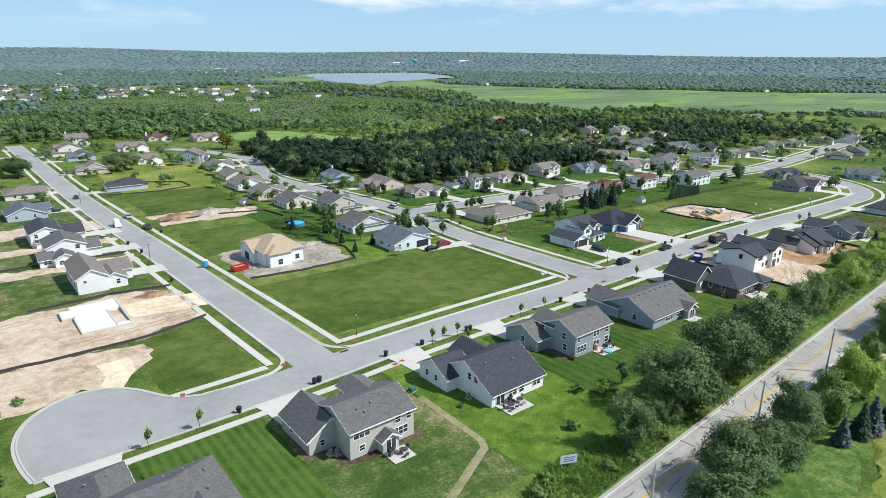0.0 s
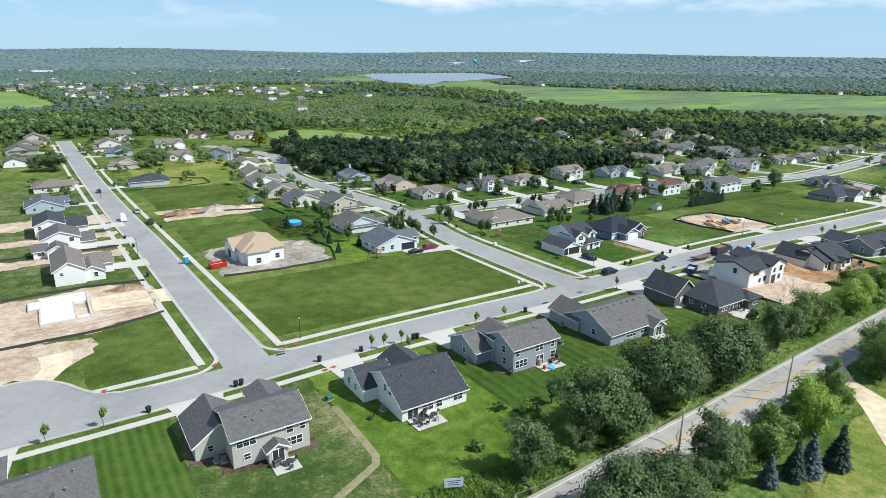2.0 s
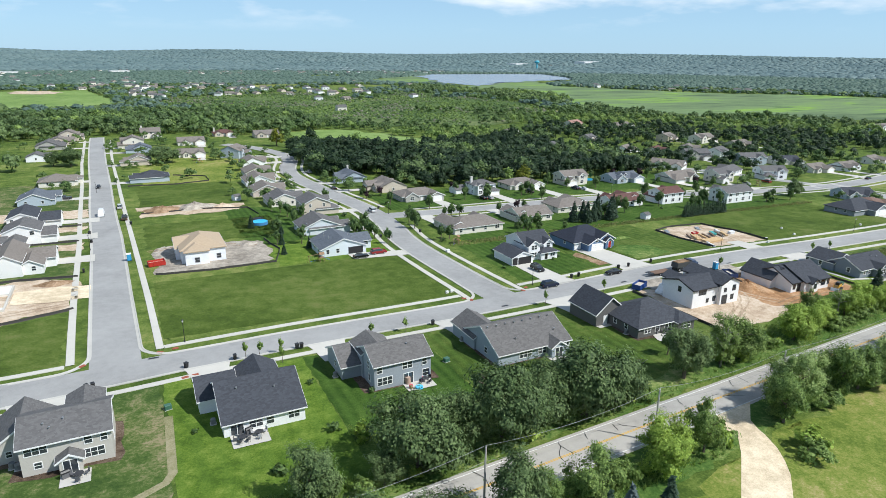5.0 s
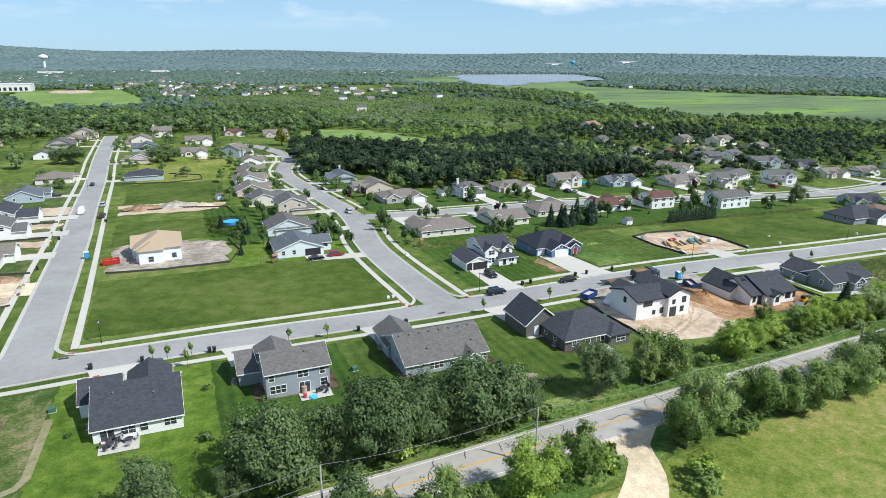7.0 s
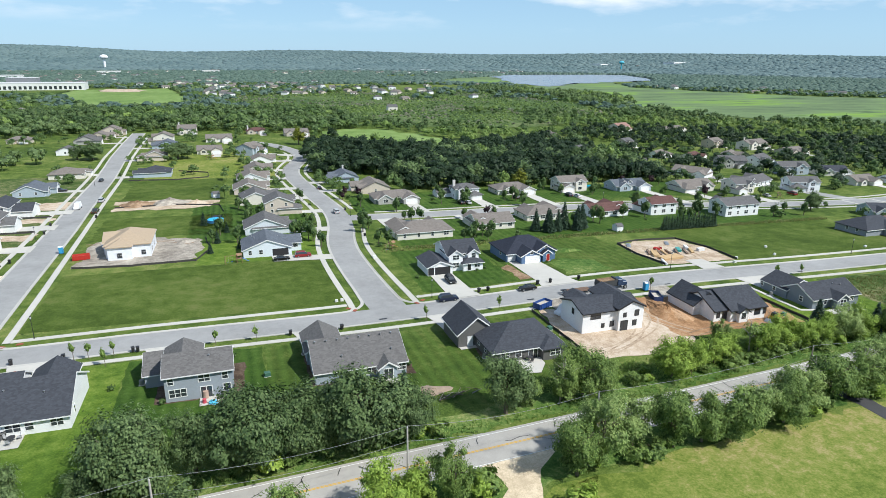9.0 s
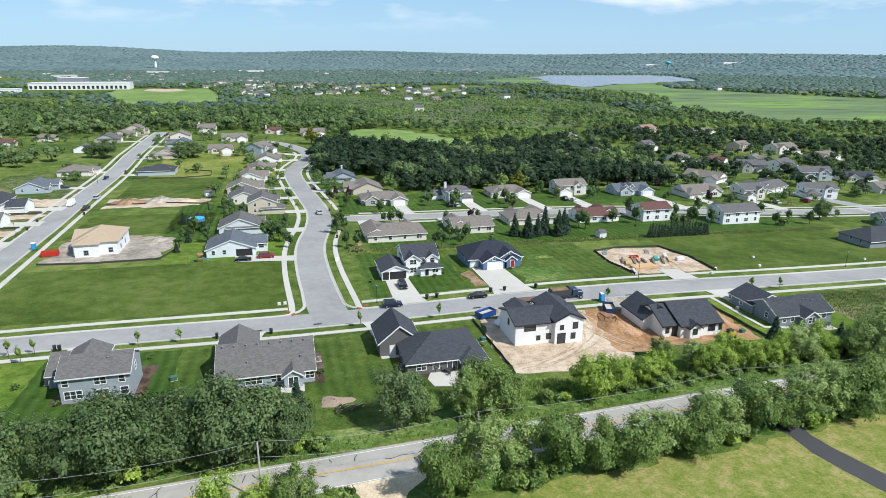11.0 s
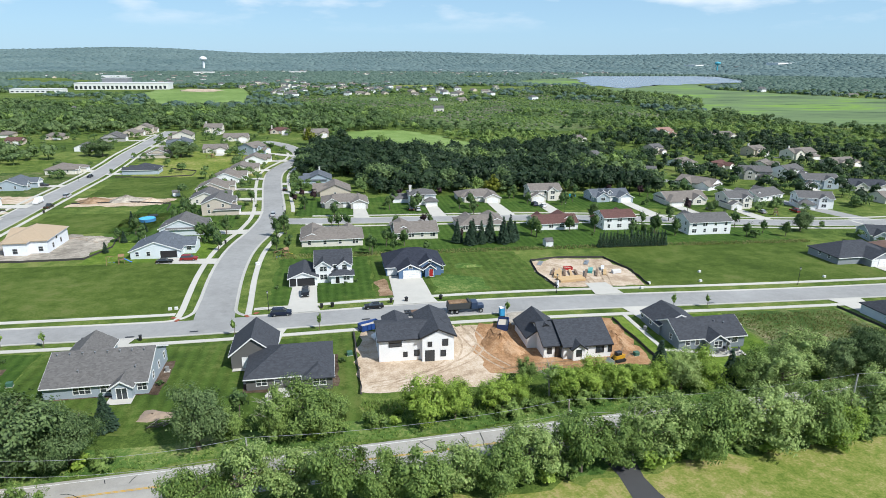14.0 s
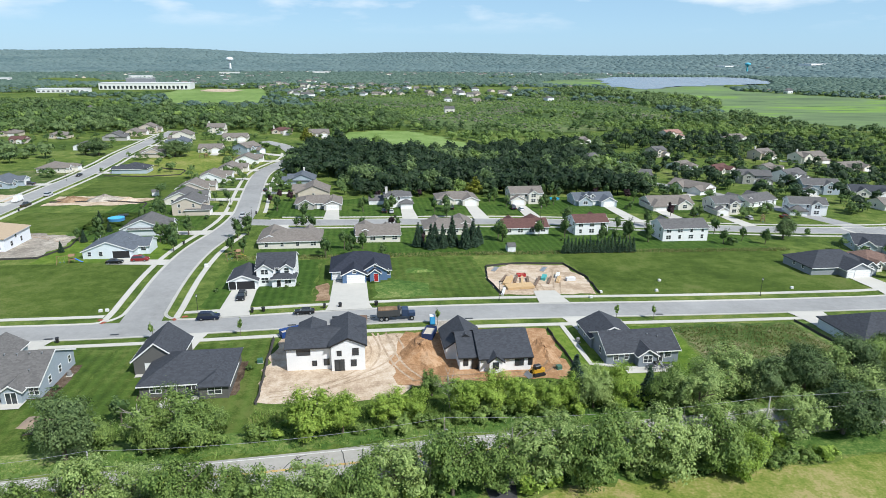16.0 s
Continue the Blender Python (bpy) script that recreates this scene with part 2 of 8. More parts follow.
ASPHALT = paving("weathered_asphalt", (0.295, 0.292, 0.284), None, 0.32)
OLD_ASPHALT = paving("grey_country_asphalt", (0.37, 0.352, 0.32), None, 0.3)
CONCRETE = paving("pale_concrete", (0.49, 0.47, 0.425), None, 0.16)
KERB = paving("kerb_concrete", (0.44, 0.425, 0.39), None, 0.2)
BLACKTOP = paving("dark_blacktop", (0.06, 0.06, 0.062), None, 0.2)
LINE_YELLOW = paving("yellow_line_paint", (0.55, 0.33, 0.04), None, 0.3)
LINE_WHITE = paving("white_line_paint", (0.7, 0.7, 0.68), None, 0.3)
TAR = plain("tar_seal", (0.035, 0.035, 0.036), 0.6)
WHITE_TRIM = plain("white_trim", (0.78, 0.78, 0.77), 0.5)
BLACK_PLASTIC = plain("black_plastic", (0.018, 0.018, 0.02), 0.5)
BLACK_METAL = plain("black_painted_metal", (0.02, 0.02, 0.022), 0.4)
INSIDE_SHADE = plain("dark_opening", (0.02, 0.02, 0.022), 0.7)
GALV = plain("galvanised_steel", (0.45, 0.46, 0.47), 0.4, 0.7)
WOOD_POLE = plain("weathered_wood", (0.30, 0.25, 0.20), 0.9)
LUMBER = plain("fresh_lumber", (0.55, 0.38, 0.20), 0.8)
FABRIC_BLACK = plain("black_silt_fabric", (0.05, 0.047, 0.044), 0.9)
RUBBER = plain("tyre_rubber", (0.015, 0.015, 0.015), 0.85)


def glass_mat():
    m = Nodes("window_glass", 0.06, 0.8)
    m.color((0.035, 0.042, 0.05))
    return m.mat


GLASS = glass_mat()


def leaf_mat(name, dark, light, translucent=0.25, leafy=0.55, patch_scale=0.10, patchy=0.3):
    """Foliage: colour varied leaf by leaf, and tree by tree."""
    m = Nodes(name, 0.6, 0.25)
    isl = m.node("ShaderNodeNewGeometry").outputs["Random Per Island"]
    obj = m.node("ShaderNodeObjectInfo").outputs["Random"]
    big = m.noise(patch_scale, 5)
    v = m.maths("ADD", m.maths("MULTIPLY", isl, leafy), m.maths("ADD", m.maths("MULTIPLY", obj, 0.2), m.maths("MULTIPLY", big, patchy)))
    col = m.ramp(v, [(0.2, dark), (0.85, light)])
    m.color(col)
    tr = m.node("ShaderNodeBsdfTranslucent", Color=col)
    mix = m.node("ShaderNodeMixShader", Fac=translucent)
    m.t.links.new(m.bsdf.outputs[0], mix.inputs[1])
    m.t.links.new(tr.outputs[0], mix.inputs[2])
    m.t.links.new(mix.outputs[0], m.t.nodes["Material Output"].inputs["Surface"])
    return m.mat


LEAF_OAK = leaf_mat("oak_leaves", (0.041, 0.078, 0.024), (0.179, 0.251, 0.093), 0.25)
LEAF_ASH = leaf_mat("ash_leaves", (0.066, 0.120, 0.025), (0.247, 0.342, 0.088), 0.22)
LEAF_BRIGHT = leaf_mat("bright_leaves", (0.139, 0.230, 0.030), (0.354, 0.466, 0.082), 0.25)
LEAF_GREY = leaf_mat("silvery_leaves", (0.112, 0.185, 0.042), (0.383, 0.476, 0.165), 0.22)
LEAF_BARE = leaf_mat("bare_twigs", (0.11, 0.12, 0.075), (0.22, 0.22, 0.16), 0.1)
LEAF_DARK = leaf_mat("dark_wood_leaves", (0.015, 0.034, 0.014), (0.050, 0.084, 0.034), 0.25)
LEAF_MID = leaf_mat("mixed_wood_leaves", (0.038, 0.079, 0.024), (0.134, 0.204, 0.060), 0.25)
# distance haze is painted into these two leaf colours: paler and bluer
LEAF_FAR_HAZED = leaf_mat("far_wood_leaves_hazed", (0.046, 0.090, 0.070), (0.135, 0.195, 0.150), 0.2, 0.4, 0.012, 0.6)
LEAF_HORIZON_HAZED = leaf_mat("horizon_wood_leaves_hazed", (0.062, 0.110, 0.119), (0.138, 0.196, 0.191), 0.1, 0.12, 0.005, 0.95)
DRY_BLADES = leaf_mat("dry_blades", (0.110, 0.140, 0.030), (0.300, 0.290, 0.120), 0.3)
GREEN_BLADES = leaf_mat("green_blades", (0.096, 0.180, 0.031), (0.278, 0.378, 0.094), 0.3)
LEAF_YELLOW = leaf_mat("yellow_green_leaves", (0.09, 0.13, 0.015), (0.26, 0.27, 0.035))
LEAF_SPRUCE = leaf_mat("spruce_needles", (0.014, 0.034, 0.018), (0.05, 0.085, 0.05), 0.1)
LEAF_BLUE = leaf_mat("blue_spruce_needles", (0.05, 0.075, 0.075), (0.14, 0.18, 0.18), 0.1)
LEAF_RED = leaf_mat("purple_leaves", (0.02, 0.012, 0.016), (0.06, 0.03, 0.035), 0.2)
BARK = plain("bark", (0.13, 0.105, 0.08), 0.95)
DEAD_BARK = plain("bleached_bark", (0.30, 0.28, 0.24), 0.95)


# ---- shared builders ----
def sstep(a, b, v):
    s = np.clip((v - a) / (b - a), 0, 1)
    return s * s * (3 - 2 * s)


def G(x, y):
    """Height of the ground: a gentle fall to the north-east, a rise along the street, hills at the horizon."""
    x, y = np.asarray(x, float), np.asarray(y, float)
    xc, yc = np.clip(x, -80, 400), np.clip(y, 20, 360)
    z = 5.56 - 0.01542 * xc - 0.0255 * yc + 1.3 * np.exp(-((x - 205) / 60) ** 2 - ((y - 105) / 32) ** 2)
    # a shallow dip along the main street
    z = z - 0.8 * np.exp(-((x - 135) / 45) ** 2 - ((y - 108) / 22) ** 2)
    # the low ridge that the last homes of the west street stand on
    z = z + 2.0 * sstep(305, 395, y) * (1 - sstep(150, 250, x))
    r = np.hypot(x - 150, y)
    z = z - sstep(450, 900, r) * (z + 9.5)
    roll = np.sin(x / 610 + 0.7) * np.sin(y / 830 + x / 1900) + 0.6 * np.sin(x / 290 + y / 410)
    z = z + sstep(3100, 4900, r) * (74 + 12 * roll) + sstep(2750, 3400, r) * 3 * roll
    return z


def g(x, y):
    return float(G(x, y))


def mesh_object(name, bm, mat, parent=None):
    me = bpy.data.meshes.new(name)
    bm.to_mesh(me)
    bm.free()
    for one in (mat if isinstance(mat, (list, tuple)) else [mat]):
        me.materials.append(one)
    ob = new(name, me)
    if parent:
        ob.parent = parent
    return ob


def part(name, bm, mat, parent, label=""):
    ob = mesh_object(name, bm, mat, parent)
    return tagged(ob, label) if label else ob


def raw_mesh(name, verts, faces, mat, parent=None, smooth=False):
    """A mesh from numpy arrays; faces all of one size."""
    me = bpy.data.meshes.new(name)
    verts, faces = np.asarray(verts, np.float32), np.asarray(faces, np.int32)
    n = faces.shape[1]
    me.vertices.add(len(verts))
    me.vertices.foreach_set("co", verts.ravel())
    me.loops.add(faces.size)
    me.loops.foreach_set("vertex_index", faces.ravel())
    me.polygons.add(len(faces))
    me.polygons.foreach_set("loop_start", np.arange(0, faces.size, n, dtype=np.int32))
    me.polygons.foreach_set("loop_total", np.full(len(faces), n, np.int32))
    me.polygons.foreach_set("use_smooth", np.full(len(faces), smooth, bool))
    me.update(calc_edges=True)
    me.materials.append(mat)
    ob = new(name, me)
    if parent:
        ob.parent = parent
    return ob


def box(bm, x0, x1, y0, y1, z0, z1, bevel=0.0):
    vs = [bm.verts.new((x, y, z)) for x in (x0, x1) for y in (y0, y1) for z in (z0, z1)]
    fs = [(0, 1, 3, 2), (4, 6, 7, 5), (0, 4, 5, 1), (2, 3, 7, 6), (0, 2, 6, 4), (1, 5, 7, 3)]
    made = [bm.faces.new([vs[i] for i in f]) for f in fs]
    if bevel:
        bmesh.ops.bevel(bm, geom=list({e for f in made for e in f.edges}), offset=bevel, segments=1, affect="EDGES")
    return vs


def prism(bm, section, axis, a, b):
    """Extrude a closed section (list of (across, z)) along x or y from a to b."""
    def p(u, z, s):
        return (s, u, z) if axis == "x" else (u, s, z)
    v0 = [bm.verts.new(p(u, z, a)) for u, z in section]
    v1 = [bm.verts.new(p(u, z, b)) for u, z in section]
    n = len(section)
    bm.faces.new(v0)
    bm.faces.new(v1[::-1])
    for i in range(n):
        bm.faces.new((v0[i], v1[i], v1[(i + 1) % n], v0[(i + 1) % n]))
    return v0 + v1


def rod(bm, a, b, r0, r1=None, n=6):
    """A tapered round bar from a to b."""
    a, b = Vector(a), Vector(b)
    r1 = r0 if r1 is None else r1
    d = (b - a).normalized()
    u = d.orthogonal().normalized()
    w = d.cross(u)
    r = [[bm.verts.new(c + (u * math.cos(k * 2 * math.pi / n) + w * math.sin(k * 2 * math.pi / n)) * rr) for k in range(n)] for c, rr in ((a, r0), (b, r1))]
    for k in range(n):
        bm.faces.new((r[0][k], r[0][(k + 1) % n], r[1][(k + 1) % n], r[1][k]))
    bm.faces.new(r[0][::-1])
    bm.faces.new(r[1])


def fixed(bm):
    bmesh.ops.recalc_face_normals(bm, faces=bm.faces)
    return bm


def densify(pts, step=4.0, closed=False):
    pts = [Vector(p) for p in pts]
    out = []
    for a, b in zip(pts, pts[1:] + pts[:1] if closed else pts[1:]):
        n = max(1, int((b - a).length / step))
        out += [a.lerp(b, i / n) for i in range(n)]
    if not closed:
        out.append(pts[-1])
    return out


def smooth_path(pts, rounds=3):
    """Round off a polyline by cutting its corners."""
    pts = [Vector(p) for p in pts]
    for _ in range(rounds):
        out = [pts[0]]
        for a, b in zip(pts, pts[1:]):
            out += [a.lerp(b, 0.25), a.lerp(b, 0.75)]
        pts = out + [pts[-1]]
    return pts


def ribbon_bm(bm, pts, section, step=4.0):
    """Sweep an open section of (offset to the left, height over the ground) along a line on the ground."""
    pts = densify(pts, step)
    rows = []
    for i, p in enumerate(pts):
        d = (pts[min(i + 1, len(pts) - 1)] - pts[max(i - 1, 0)]).normalized()
        n = Vector((-d.y, d.x))
        row = []
        for off, dz in section:
            q = p + n * off
            row.append(bm.verts.new((q.x, q.y, g(q.x, q.y) + dz)))
        rows.append(row)
    for a, b in zip(rows, rows[1:]):
        for j in range(len(section) - 1):
            bm.faces.new((a[j + 1], a[j], b[j], b[j + 1]))
    return bm


def flat(c, half, h):
    """A slab section: centre offset, half width, height."""
    return [(c + half, -0.1), (c + half, h), (c, h), (c - half, h), (c - half, -0.1)]


def ribbon(name, pts, section, mat, label, category, step=4.0, parent=None):
    ob = mesh_object(name, fixed(ribbon_bm(bmesh.new(), pts, section, step)), mat, parent)
    return ob if parent else tagged(ob, label, category, kind="structure")


def patch(name, pts, h, mat, label, category, ragged=0.0, step=6.0, seed=0):
    """An area of the ground with its own cover, from its outline."""
    rnd = random.Random(seed)
    if ragged:
        pts = [p + Vector((rnd.gauss(0, ragged), rnd.gauss(0, ragged))) for p in densify(pts, max(2.0, ragged * 3), True)]
    bm = bmesh.new()
    vs = [bm.verts.new((p[0], p[1], 0)) for p in pts]
    face = bm.faces.new(vs)
    if face.calc_area() and face.normal.z < 0:
        face.normal_flip()
    bmesh.ops.triangulate(bm, faces=bm.faces[:])
    xs, ys = [v.co.x for v in bm.verts], [v.co.y for v in bm.verts]
    for axis, lo, hi in ((0, min(xs), max(xs)), (1, min(ys), max(ys))):
        k = math.ceil(lo / step) * step
        while k < hi:
            at = Vector((k, 0, 0)) if axis == 0 else Vector((0, k, 0))
            no = Vector((1, 0, 0)) if axis == 0 else Vector((0, 1, 0))
            bmesh.ops.bisect_plane(bm, geom=bm.verts[:] + bm.edges[:] + bm.faces[:], plane_co=at, plane_no=no)
            k += step
    for v in bm.verts:
        v.co.z = g(v.co.x, v.co.y) + h
    bmesh.ops.recalc_face_normals(bm, faces=bm.faces)
    if sum(f.normal.z for f in bm.faces) < 0:
        bmesh.ops.reverse_faces(bm, faces=bm.faces)
    return tagged(mesh_object(name, bm, mat), label, category, kind="structure")


def rect(x0, x1, y0, y1):
    return [(x0, y0), (x1, y0), (x1, y1), (x0, y1)]


# ---- ground, water and far fields ----
def build_ground():
    near_x, near_y = np.arange(-60, 421, 5.0), np.arange(0, 401, 5.0)
    grow = 20 * 1.22 ** np.arange(1, 20)
    far = np.cumsum(grow)
    far = far[far < 5600]
    xs = np.concatenate([(-60 - far)[::-1], near_x, 420 + far])
    ys = np.concatenate([(-far[far < 900])[::-1], near_y, 400 + far])
    X, Y = np.meshgrid(xs, ys, indexing="ij")
    verts = np.stack([X, Y, G(X, Y)], -1).reshape(-1, 3)
    n, m = len(xs), len(ys)
    i, j = np.meshgrid(np.arange(n - 1), np.arange(m - 1), indexing="ij")
    a = (i * m + j).ravel()
    ob = raw_mesh("ground", verts, np.stack([a, a + m, a + m + 1, a + 1], -1), GRASS)
    tagged(ob, "rolling green grassland reaching the wooded horizon", "ground", kind="structure")


build_ground()


def water_mat():
    m = Nodes("lake_water", 0.25, 0.5)
    m.color((0.20, 0.225, 0.25))
    m.bump(m.noise(0.15, 4), 0.15, 0.3)
    return m.mat


WATER = water_mat()
LAKE = [(812, 1305), (870, 1330), (963, 1440), (1225, 1545), (1340, 1610), (1440, 1760), (1560, 2080), (1500, 2150), (1410, 2150), (1092, 2140), (960, 1960), (850, 1620), (800, 1450)]
REED_FLAT = [(636, 1590), (740, 1770), (950, 1960), (960, 1960), (850, 1620), (800, 1450), (700, 1440)]
MARSH_AREA = [(680, 540), (780, 540), (842, 421), (969, 342), (1011, 295), (1700, 300), (1900, 420), (1618, 480), (1415, 592), (1343, 678), (1291, 780), (1193, 858), (1114, 952), (1050, 1090), (1000, 1230), (1110, 1500), (963, 1440), (870, 1330), (800, 1290), (732, 1261), (700, 1050), (680, 900), (690, 700)]
FIELD_A = [(175, 430), (215, 405), (262, 400), (285, 425), (262, 500), (235, 545), (200, 540), (178, 500)]
FIELD_B = [(-70, 900), (50, 890), (45, 1050), (0, 1334), (-151, 1310), (-170, 1180), (-120, 1060)]
FIELD_C = [(300, 1350), (420, 1350), (430, 1480), (310, 1480)]
patch("marsh", MARSH_AREA, 0.25, MARSH, "broad marsh of yellow-green reeds", "marsh", 12, 60)
patch("marsh", REED_FLAT, 0.3, MARSH, "pale reed flat at the shore of the lake", "marsh", 8, 60)
lake = patch("lake", LAKE, 0.0, WATER, "calm grey-blue lake", "lake", 10, 60)
for v in lake.data.vertices:
    v.co.z = -8.9
patch("meadow_field", FIELD_A, 0.15, FIELD, "bright green meadow behind the wood", "field", 4, 30)
patch("sports_field", FIELD_B, 0.2, FIELD, "bright mown school sports field", "field", 4, 40)
patch("ball_diamond", [(-110, 1245), (-58, 1215), (-34, 1260), (-60, 1325), (-112, 1318)], 0.5, SAND, "tan ball diamond on the sports field", "ball field", 3, 30)
patch("hay_field", FIELD_C, 0.2, MEADOW_SUNNY, "yellow-green hay field", "field", 4, 40)
patch("wetland", [(70, 745), (235, 705), (250, 600), (300, 560), (420, 560), (560, 640), (610, 820), (560, 1100), (300, 1150), (90, 1050)], 0.32, SCRUB, "scrubby green wetland with brushy clumps", "wetland", 12, 40)

# ---- roads, kerbs, pavements ----
MAIN = [Vector(p) for p in ((10, 95.6), (22, 95.7), (32, 96.0), (40, 96.4), (50, 97.1), (60, 98.0), (80, 99.1), (100, 99.7), (130, 99.9), (325, 100.0))] + [Vector((325 + 62 * math.sin(a), 162.0 - 62 * math.cos(a))) for a in np.linspace(0.12, 1.5, 12)] + [Vector((387, 178))]
LEFT_ST = [Vector(p) for p in ((49.4, 98), (49.0, 115), (48.3, 140), (47.6, 165), (46.4, 207), (45.0, 235), (43.6, 270), (41.9, 325), (39.4, 388), (37.6, 450), (36.2, 520))]
SECOND_ST = smooth_path([(138.4, 100), (137.2, 115), (136.0, 140), (136.6, 165), (141.5, 190), (143.2, 215), (140.2, 247), (136.6, 286), (135.0, 314), (136.4, 332), (141, 350), (146.5, 366), (148, 386), (141, 412), (133, 432), (118, 450)], 3)
THIRD_ST = smooth_path([(140, 203), (165, 200), (226, 199.5), (270, 196), (330, 180), (385, 173), (450, 178), (520, 186), (640, 196)], 3)
FOURTH_ST = smooth_path([(387, 173), (378, 215), (366, 258), (345, 290), (300, 330)], 3)
COUNTRY = [Vector((-150, 23)), Vector((66, 37)), Vector((190, 44.6)), Vector((420, 58))]


def street(name, line, half, label, mat=ASPHALT):
    road = ribbon(name, line, [(half, -0.1), (half, 0.03), (half / 2, 0.07), (0, 0.09), (-half / 2, 0.07), (-half, 0.03), (-half, -0.1)], mat, label, "street")
    return road


street("road_main", MAIN, 4.6, "wide pale grey asphalt residential street")
street("road_side_west", LEFT_ST, 4.55, "long pale grey asphalt street of new homes")
street("road_side_curved", SECOND_ST, 4.6, "curving pale grey asphalt street")
street("road_north", THIRD_ST, 4.8, "pale grey asphalt street among older homes")
street("road_loop", FOURTH_ST, 4.6, "pale grey asphalt street under trees")
street("road_country", COUNTRY, 4.1, "worn two-lane country road with sealed cracks", OLD_ASPHALT)
BULB = smooth_path([(1.1, 90.7), (0.0, 96), (-0.3, 103), (1.6, 109.2), (5.6, 113.4), (10.6, 115.2), (15.4, 113.8), (19.0, 110.2), (21.2, 106), (23.6, 102.8), (27.5, 101.1)], 2)
bulb = BULB + [Vector((32, 101)), Vector((33, 97)), Vector((32, 92.2)), Vector((19, 91.0)), Vector((10, 90.8))]
patch("road_turning_circle", bulb, 0.095, ASPHALT, "round asphalt turning circle at the street end", "street", 0, 4)


def cut(line, a, b):
    """The stretch of a straight-ish line between two lengths along it."""
    pts, out, run = densify(line, 1.0), [], 0.0
    for p, q in zip(pts, pts[1:]):
        if a <= run <= b:
            out.append(p)
        run += (q - p).length
    return out


def kerb(pts, side=1):
    ribbon("kerb", pts, [(0.35 * side, -0.1), (0.35 * side, 0.16), (0.12 * side, 0.16), (0.05 * side, 0.07), (-0.45 * side, 0.065), (-0.45 * side, -0.1)], KERB, "pale concrete kerb and gutter", "kerb", 3.0)


def fillet(cx, cy, r, a0, a1):
    return [Vector((cx + r * math.cos(radians(a)), cy + r * math.sin(radians(a)))) for a in np.linspace(a0, a1, 9)]


def offset(pts, d):
    out = []
    for i, p in enumerate(pts):
        t = (pts[min(i + 1, len(pts) - 1)] - pts[max(i - 1, 0)]).normalized()
        out.append(p + Vector((-t.y, t.x)) * d)
    return out


R = 6.0
west_l, west_r = offset(LEFT_ST, 4.55), offset(LEFT_ST, -4.55)
sec_l, sec_r = offset(SECOND_ST, 4.6), offset(SECOND_ST, -4.6)
main_n, main_s = offset(densify(MAIN, 4.0), 4.6), offset(densify(MAIN, 4.0), -4.6)
kerb([Vector((27.5, 101.2)), Vector((31, 100.9)), Vector((35, 101.0))] + fillet(38.6, 107.2, R, -85, 0) + [p for p in west_l if p.y > 118], 1)
kerb([p for p in west_r if p.y > 118][::-1] + fillet(59.9, 108.7, R, 180, 265) + [p for p in main_n if 64 < p.x < 125] + fillet(126.6, 110.5, R, -90, 0) + [p for p in sec_l if p.y > 118], 1)
kerb([p for p in sec_r if 118 < p.y < 186][::-1] + fillet(148.2, 110.6, R, 180, 270) + [p for p in main_n if p.x > 152], 1)
kerb([Vector((1, 90.6))] + main_s, -1)
kerb(BULB[::-1], 1)
kerb([p for p in sec_l if p.y > 118][-60:], 1)
kerb([p for p in sec_r if p.y > 216], -1)
kerb(offset([p for p in THIRD_ST if p.x > 152], 4.8), 1)
kerb(offset([p for p in THIRD_ST if p.x > 152], -4.8), -1)


def walkway(name, pts, half=0.75, label="pale concrete pavement beside the street"):
    return ribbon(name, pts, flat(0, half, 0.12), CONCRETE, label, "pavement", 3.0)


walkway("pavement", [(23, 103.7), (33, 103.9), (40.6, 104.3)])
walkway("pavement", [(41.5, 104.6), (40.8, 122), (40.1, 142), (38.6, 200), (36.4, 255), (34.0, 325), (31.5, 388), (29.0, 500)])
walkway("pavement", [(57.4, 105.6), (56.6, 135), (55.4, 168), (54.0, 205), (52.0, 255), (49.8, 325), (47.2, 388), (45.0, 500)])
walkway("pavement", [(58.2, 106.4), (85, 107.8), (110, 108.6), (128.6, 108.9)])
walkway("pavement", [(129.6, 105.6)] + [tuple(p) for p in offset(SECOND_ST, 7.9) if 112 < p.y < 395])
walkway("pavement", [(145.6, 105.6)] + [tuple(p) for p in offset(SECOND_ST, -7.9) if 112 < p.y < 186])
walkway("pavement", [(146.6, 109.2), (325, 109.2)] + [tuple(p) for p in offset(MAIN, 9.2) if p.x > 326])
walkway("pavement", [(0, 87.4), (10, 87.9), (22, 88.2), (35, 88.7), (50, 89.4), (62, 90.4), (80, 91.0), (100, 91.5), (325, 91.5)] + [tuple(p) for p in offset(MAIN, -8.5) if p.x > 326])
walkway("pavement", [tuple(p) for p in offset(SECOND_ST, -7.9) if 216 < p.y < 395])
walkway("pavement", [tuple(p) for p in offset(THIRD_ST, 8.8) if 156 < p.x < 640])
walkway("pavement", [tuple(p) for p in offset(THIRD_ST, -8.8) if 156 < p.x < 640])

TACTILE = plain("brick_red_plate", (0.30, 0.085, 0.05), 0.8)
